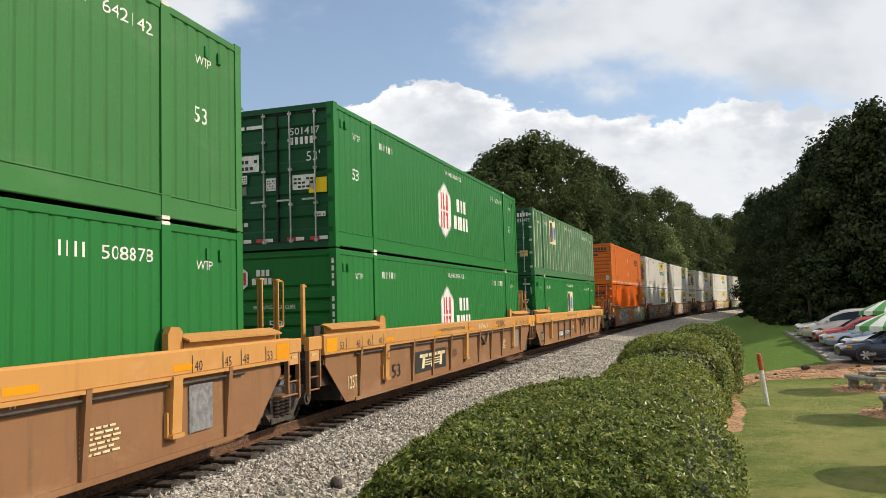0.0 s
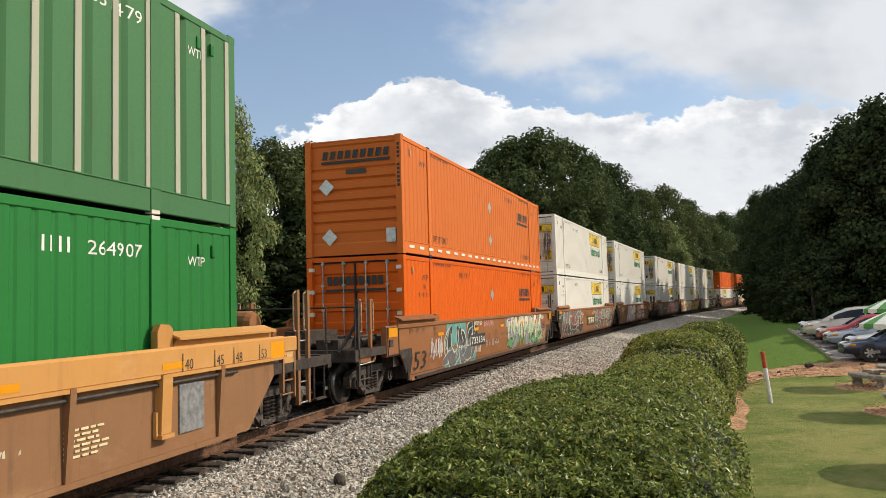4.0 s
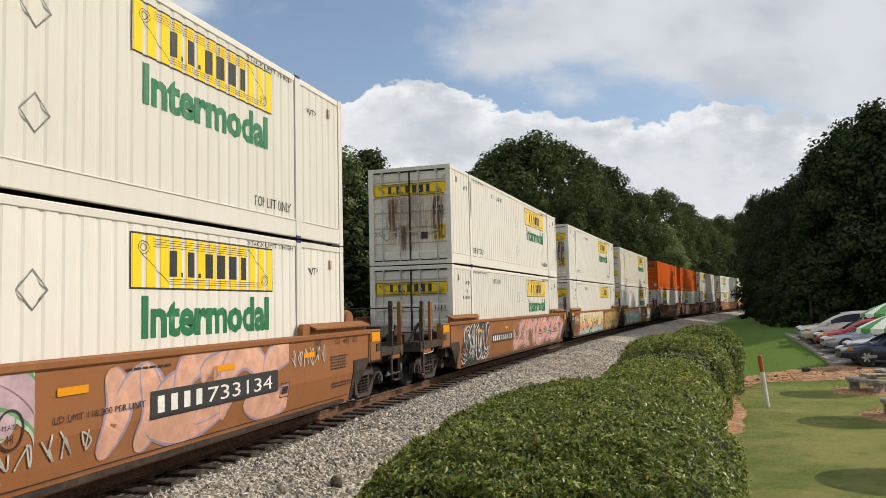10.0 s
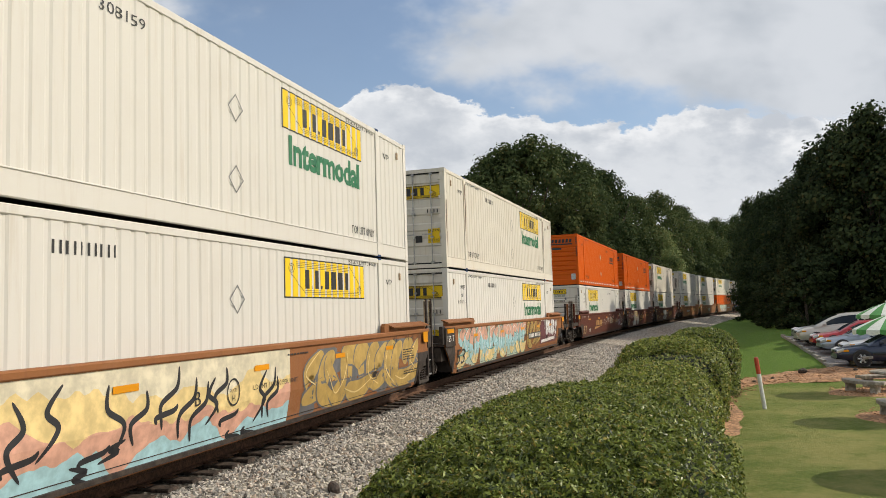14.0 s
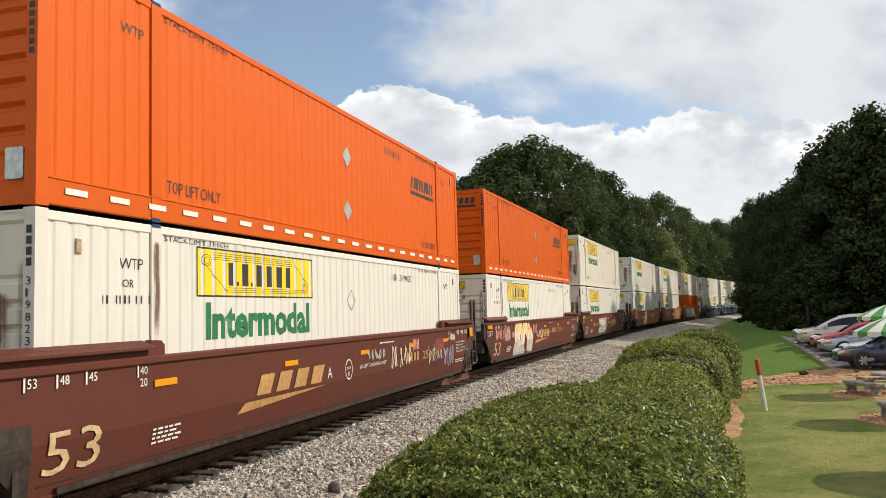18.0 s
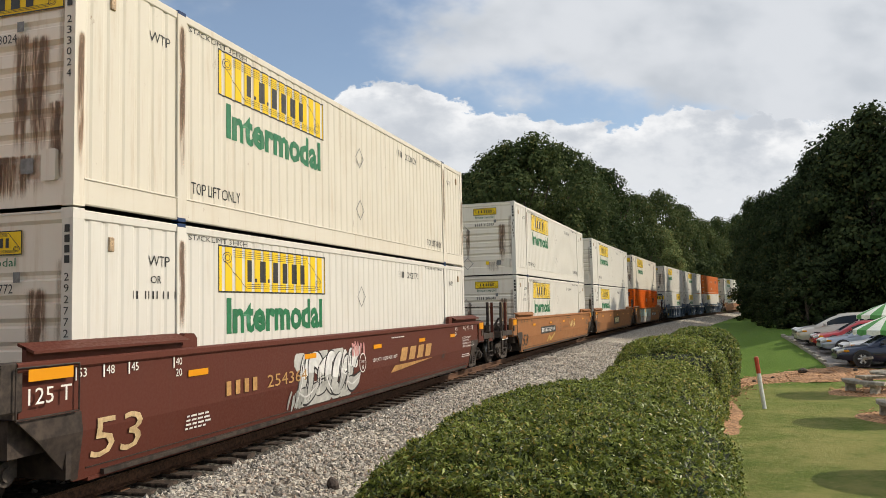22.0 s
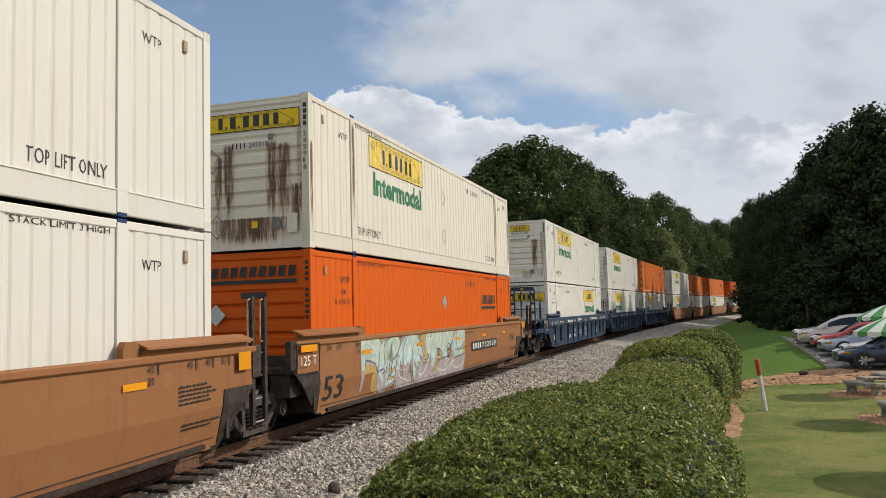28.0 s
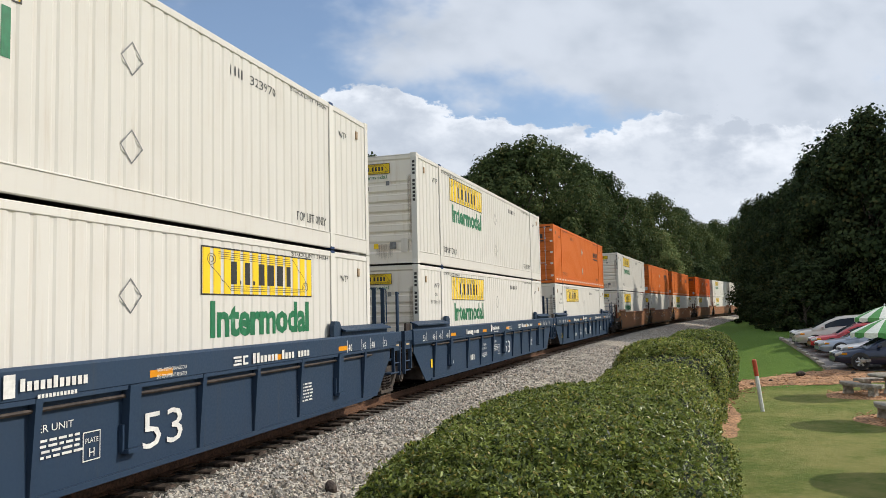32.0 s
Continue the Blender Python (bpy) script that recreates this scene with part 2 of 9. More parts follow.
# ---- mesh tools ----
class Shape:
    """Collects corners and faces of one mesh."""

    def __init__(self):
        self.v, self.f = [], []

    def add(self, verts, faces):
        n = len(self.v)
        self.v += [tuple(p) for p in verts]
        self.f += [tuple(i + n for i in f) for f in faces]
        return self

    def box(self, c, size, turn=None, cut=0.0):
        x, y, z = (s / 2 for s in size)
        if cut:
            # chamfered along x: an eight-sided bar
            k = cut
            ring = [(-y + k, -z), (y - k, -z), (y, -z + k), (y, z - k), (y - k, z), (-y + k, z), (-y, z - k), (-y, -z + k)]
            vs = [(sx, a, b_) for sx in (-x, x) for a, b_ in ring]
            fs = [(i, (i + 1) % 8, 8 + (i + 1) % 8, 8 + i) for i in range(8)] + [tuple(range(7, -1, -1)), tuple(range(8, 16))]
        else:
            vs = [(sx * x, sy * y, sz * z) for sx in (-1, 1) for sy in (-1, 1) for sz in (-1, 1)]
            fs = [(0, 1, 3, 2), (4, 6, 7, 5), (0, 4, 5, 1), (2, 3, 7, 6), (0, 2, 6, 4), (1, 5, 7, 3)]
        if turn:
            vs = [turn @ Vector(p) for p in vs]
        return self.add([(p[0] + c[0], p[1] + c[1], p[2] + c[2]) for p in vs], fs)

    def span(self, lo, hi):
        return self.box([(a + b) / 2 for a, b in zip(lo, hi)], [abs(b - a) for a, b in zip(lo, hi)])

    def rod(self, a, b, r, n=8, r2=None):
        a, b = Vector(a), Vector(b)
        q = (b - a).to_track_quat("Z", "Y")
        r2 = r if r2 is None else r2
        vs = []
        for p, rr in ((a, r), (b, r2)):
            vs += [p + q @ Vector((rr * math.cos(2 * math.pi * i / n), rr * math.sin(2 * math.pi * i / n), 0)) for i in range(n)]
        fs = [(i, (i + 1) % n, n + (i + 1) % n, n + i) for i in range(n)] + [tuple(range(n - 1, -1, -1)), tuple(range(n, 2 * n))]
        return self.add(vs, fs)

    def path(self, pts, r, n=6):
        for a, b in zip(pts, pts[1:]):
            self.rod(a, b, r, n)
        return self

    def plate(self, poly, axis, at, thick):
        """A polygon in the plane across axis (0, 1 or 2), between at and at + thick."""
        def put(p, w):
            q = list(p)
            q.insert(axis, w)
            return q
        n = len(poly)
        vs = [put(p, at) for p in poly] + [put(p, at + thick) for p in poly]
        fs = [tuple(range(n)), tuple(range(2 * n - 1, n - 1, -1))] + [(i, n + i, n + (i + 1) % n, (i + 1) % n) for i in range(n)]
        return self.add(vs, fs)

    def lathe(self, prof, c, axis="y", n=24):
        """prof: (radius, along) round an axis."""
        vs, k = [], len(prof)
        for i in range(n):
            a = 2 * math.pi * i / n
            for r, w in prof:
                p = (r * math.cos(a), w, r * math.sin(a)) if axis == "y" else (r * math.cos(a), r * math.sin(a), w)
                vs.append((p[0] + c[0], p[1] + c[1], p[2] + c[2]))
        fs = [(i * k + j, i * k + j + 1, ((i + 1) % n) * k + j + 1, ((i + 1) % n) * k + j) for i in range(n) for j in range(k - 1)]
        return self.add(vs, fs)

    def mesh(self, name, material, smooth=False):
        me = bpy.data.meshes.new(name)
        me.from_pydata(self.v, [], self.f)
        bm = bmesh.new()
        bm.from_mesh(me)
        bmesh.ops.recalc_face_normals(bm, faces=bm.faces)
        bm.to_mesh(me)
        bm.free()
        for m in material if isinstance(material, (list, tuple)) else [material]:
            me.materials.append(m)
        if smooth:
            me.polygons.foreach_set("use_smooth", [True] * len(me.polygons))
        return me


def part(name, shape, material, parent=None, label="", smooth=False, at=None, kind=""):
    """Links a shape, or a mesh that is there already, as one mesh object under a thing or part."""
    me = shape if isinstance(shape, bpy.types.Mesh) else shape.mesh(name, material, smooth)
    ob = new(name, me)
    ob.parent = parent
    if at is not None:
        ob.matrix_basis = at
    return tagged(ob, label, kind=kind)


def leaf_cloud(places, ways, size, rnd, name, material, stretch=1.5, tumble=0.45):
    """Many small four-cornered leaves, bent along the middle, as one mesh."""
    n = len(places)
    P, N = np.array(places), np.array(ways)
    N = N / np.maximum(np.linalg.norm(N, axis=1, keepdims=True), 1e-6)
    N = N + rnd.normal(0, tumble, (n, 3))
    N /= np.linalg.norm(N, axis=1, keepdims=True)
    A = np.cross(N, rnd.normal(0, 1, (n, 3)))
    A /= np.linalg.norm(A, axis=1, keepdims=True)
    B = np.cross(N, A)
    L = (size * rnd.uniform(0.6, 1.35, n))[:, None]
    a, b = A * L * stretch * 0.5, B * L * 0.5
    V = np.stack([P - a, P - b + N * L * 0.12, P + a, P + b + N * L * 0.12], 1).reshape(-1, 3)
    me = bpy.data.meshes.new(name)
    me.vertices.add(4 * n)
    me.vertices.foreach_set("co", V.ravel().astype(np.float32))
    me.loops.add(4 * n)
    me.loops.foreach_set("vertex_index", np.arange(4 * n, dtype=np.int32))
    me.polygons.add(n)
    me.polygons.foreach_set("loop_start", np.arange(0, 4 * n, 4, dtype=np.int32))
    me.materials.append(material)
    me.update(calc_edges=True)
    me.validate()
    return me


# ---- ground ----
def sheet(name, xs, ys, z_at, material):
    vs = [(x, y, z_at(x, y)) for y in ys for x in xs]
    w = len(xs)
    fs = [(j * w + i, j * w + i + 1, (j + 1) * w + i + 1, (j + 1) * w + i) for j in range(len(ys) - 1) for i in range(w - 1)]
    return Shape().add(vs, fs).mesh(name, material, True)


def grass_material():
    """Mown grass: worn and yellowed near the tables, lush on the bank up to the car park."""
    m, t, b = nodes_of("mown_grass")
    v = mapped(t, (1, 1, 1))
    lush = mixed(t, ramp_of(t, noise_of(t, v, 40, 5, 0.7), 0.35, 0.7), (0.06, 0.125, 0.014), (0.155, 0.25, 0.04))
    lush = mixed(t, ramp_of(t, noise_of(t, v, 3.5, 6, 0.75), 0.5, 0.75, 0, 0.35), lush, (0.25, 0.27, 0.08))
    worn = mixed(t, ramp_of(t, noise_of(t, v, 40, 5, 0.7), 0.35, 0.7), (0.08, 0.12, 0.022), (0.225, 0.275, 0.06))
    worn = mixed(t, ramp_of(t, noise_of(t, v, 0.45, 7, 0.75), 0.38, 0.64, 0, 0.85), worn, (0.29, 0.275, 0.09))
    worn = mixed(t, ramp_of(t, noise_of(t, v, 6.0, 5, 0.75), 0.5, 0.75, 0, 0.6), worn, (0.37, 0.325, 0.13))
    sep = t.nodes.new("ShaderNodeSeparateXYZ")
    t.links.new(v, sep.inputs[0])
    edge = t.nodes.new("ShaderNodeMath")
    edge.operation = "MULTIPLY_ADD"
    edge.inputs[1].default_value = 3.0
    t.links.new(noise_of(t, v, 0.6, 4), edge.inputs[0])
    t.links.new(sep.outputs[1], edge.inputs[2])
    c = mixed(t, ramp_of(t, edge.outputs[0], 30.5, 34.0), worn, lush)
    t.links.new(c, b.inputs["Base Color"])
    b.inputs["Roughness"].default_value = 0.9
    b.inputs["Specular IOR Level"].default_value = 0.15
    bumped(t, b, noise_of(t, v, 26, 6, 0.8), 1.0, 0.06)
    return m


def ballast_material(name, tint=1.0):
    m, t, b = nodes_of(name)
    v = mapped(t, (1, 1, 1))
    vo = t.nodes.new("ShaderNodeTexVoronoi")
    vo.inputs["Scale"].default_value = 17
    t.links.new(v, vo.inputs["Vector"])
    bw = t.nodes.new("ShaderNodeRGBToBW")
    t.links.new(vo.outputs["Color"], bw.inputs[0])
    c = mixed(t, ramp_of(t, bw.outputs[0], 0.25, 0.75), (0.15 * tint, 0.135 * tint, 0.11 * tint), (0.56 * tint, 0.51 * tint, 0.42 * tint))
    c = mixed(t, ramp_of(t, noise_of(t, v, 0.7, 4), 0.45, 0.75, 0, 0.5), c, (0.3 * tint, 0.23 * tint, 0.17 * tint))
    t.links.new(c, b.inputs["Base Color"])
    b.inputs["Roughness"].default_value = 0.9
    bumped(t, b, vo.outputs["Distance"], 1.0, 0.05)
    return m


# the 0.26 tint holds oil and dust plus painted shade under the train
GRASS, BALLAST, GRIMY_SHADED = grass_material(), ballast_material("ballast_bed"), ballast_material("grimy_shaded_ballast", 0.26)


def steps_out(near, fine, far, grow):
    out, d = list(np.arange(0, near, fine)), fine
    x = near
    while x < far:
        out.append(x)
        d *= grow
        x += d
    return out + [far]


gx = steps_out(45, 1.2, 2600, 1.35)
gx = sorted({-x for x in gx} | set(gx))
gy = sorted({-y for y in steps_out(20, 2.0, 2600, 1.5)} | set(steps_out(90, 1.2, 2600, 1.25)))


def lawn_z(x, y):
    s, o = to_line(x, y)
    if o >= 0:
        low = -1.3 + 0.78 * step(18, 44, s) + 0.05 * step(60, 150, s)
        # the bank up to the car park
        low += step(8.5, 12.5, o) * max(0.0, -1.3 + np.interp(s, (11, 15, 19, 24, 30, 36, 90), (0, 0.27, 0.5, 0.72, 0.96, 1.15, 1.25)) - low)
        z = -0.8 + (low + 0.8) * step(5.0, 7.5, o)
    else:
        z = -0.8
    return z + 0.03 * noise.noise((x * 0.3, y * 0.3, 0)) + 2.0 * step(80, 300, abs(o))


tagged(part("ground", sheet("ground", gx, gy, lawn_z, GRASS), None, kind="structure"), "mown green lawn with yellowed patches", "lawn")


def ballast_z(o, s):
    a = abs(o)
    base = -0.22 - 0.43 * step(1.6, 5.4, a) - 0.12 * step(5.0, 5.9, a)
    return base


def ballast_strip(s_list, o_list, rough):
    vs = []
    for s in s_list:
        for o in o_list:
            x, y = on_line(s, o)
            vs.append((x, y, ballast_z(o, s) + rough * noise.noise((x * 5, y * 5, 1)) + 0.04 * noise.noise((x * 0.8, y * 0.8, 3))))
    w = len(o_list)
    return [vs, [(j * w + i, j * w + i + 1, (j + 1) * w + i + 1, (j + 1) * w + i) for j in range(len(s_list) - 1) for i in range(w - 1)]]


bed, oily_shaded = Shape(), Shape()
near_s = list(np.arange(-24, 14, 0.16))
bed.add(*ballast_strip(near_s, list(np.linspace(-5.9, -1.5, 12)), 0.035))
bed.add(*ballast_strip(near_s, list(np.linspace(1.5, 5.95, 36)), 0.035))
oily_shaded.add(*ballast_strip(near_s, list(np.linspace(-1.5, 1.5, 25)), 0.035))
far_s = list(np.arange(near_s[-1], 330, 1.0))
for lo, hi, n_, sh in ((-5.9, -1.5, 12, bed), (1.5, 5.95, 14, bed), (-1.5, 1.5, 9, oily_shaded)):
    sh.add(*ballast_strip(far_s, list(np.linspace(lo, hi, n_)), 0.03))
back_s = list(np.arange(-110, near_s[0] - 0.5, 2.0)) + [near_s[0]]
for lo, hi, n_, sh in ((-5.9, -1.5, 7, bed), (1.5, 5.95, 8, bed), (-1.5, 1.5, 6, oily_shaded)):
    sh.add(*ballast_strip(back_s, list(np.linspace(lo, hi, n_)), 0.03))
tagged(part("ballast_between_rails", oily_shaded, GRIMY_SHADED, smooth=True, kind="structure"), "oily ballast between the rails, darkened for shade under the train", "ballast")
ballast = tagged(part("ballast_bed", bed, BALLAST, smooth=True, kind="structure"), "bed of crushed grey granite under the track", "ballast")


def stones(count, s_lo, s_hi, o_lo, o_hi, size, seed):
    rnd = np.random.default_rng(seed)
    base = np.array([(1, 0, 0), (-1, 0, 0), (0, 1, 0), (0, -1, 0), (0, 0, 1), (0, 0, -1)], float)
    tri = np.array([(0, 2, 4), (2, 1, 4), (1, 3, 4), (3, 0, 4), (2, 0, 5), (1, 2, 5), (3, 1, 5), (0, 3, 5)])
    s, o = rnd.uniform(s_lo, s_hi, count), rnd.uniform(o_lo, o_hi, count)
    sz = size * rnd.uniform(0.5, 1.3, count)
    V = np.empty((count, 6, 3))
    for i in range(count):
        q = np.linalg.qr(rnd.normal(0, 1, (3, 3)))[0]
        x, y = on_line(s[i], o[i])
        V[i] = (base * rnd.uniform(0.55, 1.1, (6, 1)) * sz[i] * np.array((1.2, 0.9, 0.75))) @ q + np.array((x, y, ballast_z(o[i], s[i]) + 0.2 * sz[i]))
    me = bpy.data.meshes.new("loose_stones")
    F = (tri[None] + 6 * np.arange(count)[:, None, None]).reshape(-1, 3)
    me.from_pydata(V.reshape(-1, 3).tolist(), [], F.tolist())
    return me


def stone_material():
    m, t, b = nodes_of("granite_stones")
    geo = t.nodes.new("ShaderNodeNewGeometry")
    r = geo.outputs["Random Per Island"]
    c = mixed(t, r, (0.12, 0.112, 0.1), (0.66, 0.615, 0.53))
    w = t.nodes.new("ShaderNodeTexWhiteNoise")
    w.noise_dimensions = "1D"
    t.links.new(r, w.inputs["W"])
    c = mixed(t, ramp_of(t, w.outputs["Value"], 0.75, 0.95, 0, 0.7), c, (0.45, 0.34, 0.25))
    c = mixed(t, ramp_of(t, noise_of(t, mapped(t, (1, 1, 1)), 60, 3), 0.4, 0.7, 0, 0.4), c, (0.2, 0.19, 0.19))
    t.links.new(c, b.inputs["Base Color"])
    b.inputs["Roughness"].default_value = 0.85
    return m


STONES = stone_material()
for args in ((22000, -20, -3, 1.4, 5.6, 0.041, 3), (12000, -3, 26, 1.4, 5.6, 0.045, 4), (1500, -22, 6, -2.5, 0.6, 0.05, 5)):
    me = stones(*args)
    me.materials.append(STONES)
    tagged(part("loose_stones", me, None, kind="stuff"), "loose crushed granite stones on the ballast", "stones")

# a dark rock that lies on the ballast
rock = Shape()
rk = bmesh.new()
bmesh.ops.create_icosphere(rk, subdivisions=2, radius=0.088)
for v in rk.verts:
    v.co *= 1 + 0.35 * noise.noise(v.co * 9)
    v.co.z *= 1.25
rock.add([v.co for v in rk.verts], [[v.index for v in f.verts] for f in rk.faces])
rk.free()
rx_, ry_ = on_line(-12.4, 3.17)
tagged(part("rock", rock, plain("dark_rock", (0.075, 0.055, 0.045), 0.8, 0, 0.3, 25), at=pose(rx_, ry_, ballast_z(3.2, 0) + 0.06)), "dark brown jagged rock lying on the ballast", "rock")


# ---- the track ----
def sweep(prof, s_list, off):
    vs, w = [], len(prof)
    for s in s_list:
        for o, z in prof:
            x, y = on_line(s, off + o)
            vs.append((x, y, z))
    return vs, [(j * w + i, j * w + (i + 1) % w, (j + 1) * w + (i + 1) % w, (j + 1) * w + i) for j in range(len(s_list) - 1) for i in range(w)]


track = tagged(new("railway_track"), "rusty steel rails on dark timber ties", "track", kind="structure")
s_rail = list(np.arange(-100, -24, 4)) + list(np.arange(-24, 20, 1.0)) + list(np.arange(20, 330, 4.0))
RAIL = [(-0.07, -0.175), (-0.07, -0.16), (-0.012, -0.14), (-0.012, -0.045), (-0.036, -0.035), (-0.036, -0.004), (0.036, -0.004), (0.036, -0.035), (0.012, -0.045), (0.012, -0.14), (0.07, -0.16), (0.07, -0.175)]
for off in (-0.753, 0.753):
    r = part("rail", Shape().add(*sweep(RAIL, s_rail, off)), M["rail"], track)
    part("rail_head", Shape().add(*sweep([(-0.03, -0.006), (-0.026, 0.0), (0.026, 0.0), (0.03, -0.006)], s_rail, off)), M["railtop"], r, "bright worn running surface")
tie_mesh = Shape().box((0, 0, 0), (2.6, 0.23, 0.18), cut=0.015).mesh("tie", M["tie"])
plate_mesh = Shape().box((0, 0, 0), (0.36, 0.18, 0.018)).mesh("tie_plate", M["rail"])
rnd = random.Random(7)
far_ties = Shape()
for i in range(560):
    s = -24 + i * 0.51
    x, y = on_line(s, rnd.uniform(-0.05, 0.05))
    h = math.degrees(np.interp(s, LINE_S, LINE_H))
    m = pose(x, y, -0.262 + rnd.uniform(-0.012, 0.006), 0, 0, -h + rnd.uniform(-1.2, 1.2))
    if i < 150:
        tie = part("tie", tie_mesh, None, track, at=m)
        for off in (-0.753, 0.753):
            if i < 70:
                part("tie_plate", plate_mesh, None, tie, at=pose(off, 0, 0.096))
    else:
        far_ties.box(m.translation, (2.6, 0.23, 0.18), m.to_3x3())
part("far_ties", far_ties, M["tie"], track, kind="stuff")


# ---- hedge ----
def bush(s0, s1, o0, o1, top, count, size, seed, label):
    """A clipped bush: a squared-off mound with leaves all over."""
    rnd = np.random.default_rng(seed)
    x, y = on_line((s0 + s1) / 2, (o0 + o1) / 2)
    h = np.interp((s0 + s1) / 2, LINE_S, LINE_H)
    a, b = (s1 - s0) / 2, (o1 - o0) / 2
    foot = -1.35
    c = (top - foot) * 0.42
    thing = tagged(new("hedge"), label, "hedge", "hedge along the track")
    thing.matrix_basis = pose(x, y, foot, 0, 0, 90 - math.degrees(h))
    zc = top - foot - c

    def surf(d):
        # a rounded top on upright sides
        e = 2.4
        up = abs(d[2] / c) ** e if d[2] > 0 else 0.0
        k = (abs(d[0] / a) ** e + abs(d[1] / b) ** e + up) ** (-1 / e)
        p = Vector((d[0] * k, d[1] * k, d[2] * k if d[2] > 0 else d[2]))
        w = 0.09 * noise.noise(Vector((p.x * 0.9 + seed, p.y * 0.9, p.z))) + 0.03 * noise.noise(Vector((p.x * 4, p.y * 4, p.z * 4 + seed)))
        q = p * (1 + w)
        if d[2] <= 0:
            q.z = d[2]
            q.x *= 1 + 0.06 * d[2] / zc
            q.y *= 1 + 0.06 * d[2] / zc
        return q, p
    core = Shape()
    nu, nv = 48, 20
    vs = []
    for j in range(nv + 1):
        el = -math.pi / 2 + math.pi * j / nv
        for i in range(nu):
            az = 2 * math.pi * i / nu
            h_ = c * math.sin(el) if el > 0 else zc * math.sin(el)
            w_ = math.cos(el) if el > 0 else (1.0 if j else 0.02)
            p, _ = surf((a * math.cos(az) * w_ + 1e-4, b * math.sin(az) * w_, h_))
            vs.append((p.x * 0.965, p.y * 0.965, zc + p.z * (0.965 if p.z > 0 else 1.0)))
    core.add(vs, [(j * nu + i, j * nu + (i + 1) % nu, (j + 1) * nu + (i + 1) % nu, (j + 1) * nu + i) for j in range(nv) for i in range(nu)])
    # near-black colour carries the shade of the gaps between leaves
    part("twiggy_core", core, plain("shade_dark_core", (0.012, 0.022, 0.008), 0.95, 0, 0.4, 30, 1.0, 0.05), thing, "near-black inside, shade between the leaves put into its colour")
    places, ways = [], []
    while len(places) < count:
        u = rnd.uniform(-1, 1, 3) * (a, b, c)
        # even over the faces of the block
        f = rnd.choice(3, p=np.array([b * c, a * c, 1.1 * a * b]) / (b * c + a * c + 1.1 * a * b))
        if f == 2:
            u[2] = c
        else:
            u[f] = (a, b)[f] * rnd.choice((-1, 1))
            u[2] = rnd.uniform(-zc, c)
        p, q = surf(tuple(u))
        if zc + p.z < 0.03:
            continue
        if q.z <= 0:
            q = Vector((q.x, q.y, 0.0))
        g = Vector((abs(q.x / a) ** 2 * math.copysign(1, q.x) / a, abs(q.y / b) ** 2 * math.copysign(1, q.y) / b, abs(q.z / c) ** 2 * math.copysign(1, q.z) / c)).normalized()
        # leaves stand in small tufts with dark hollows between them
        tuft = noise.noise(Vector((p.x * 8.5 + seed, p.y * 8.5, p.z * 8.5)))
        p = p + g * (rnd.normal(0.0, 0.022) + 0.085 * tuft)
        places.append((p.x, p.y, zc + p.z))
        ways.append((g.x, g.y, g.z + 0.25))
    part("foliage", leaf_cloud(places, ways, size, rnd, "foliage", LEAF["hedge"], 2.6, 0.9), None, thing, kind="stuff")
    return thing


bush(-17.9, -6.9, 4.55, 8.25, 0.83, 190000, 0.0215, 11, "long clipped evergreen hedge with small glossy leaves")
bush(-9.0, 0.2, 5.7, 8.4, 0.66, 80000, 0.027, 12, "clipped evergreen hedge with small glossy leaves")
bush(-0.6, 6.4, 5.6, 8.85, 0.95, 52000, 0.036, 13, "tall rounded clipped evergreen bush beside red mulch")
bush(6.6, 11.5, 6.7, 9.35, 1.03, 28000, 0.046, 14, "tall rounded clipped evergreen bush beyond the hedge")


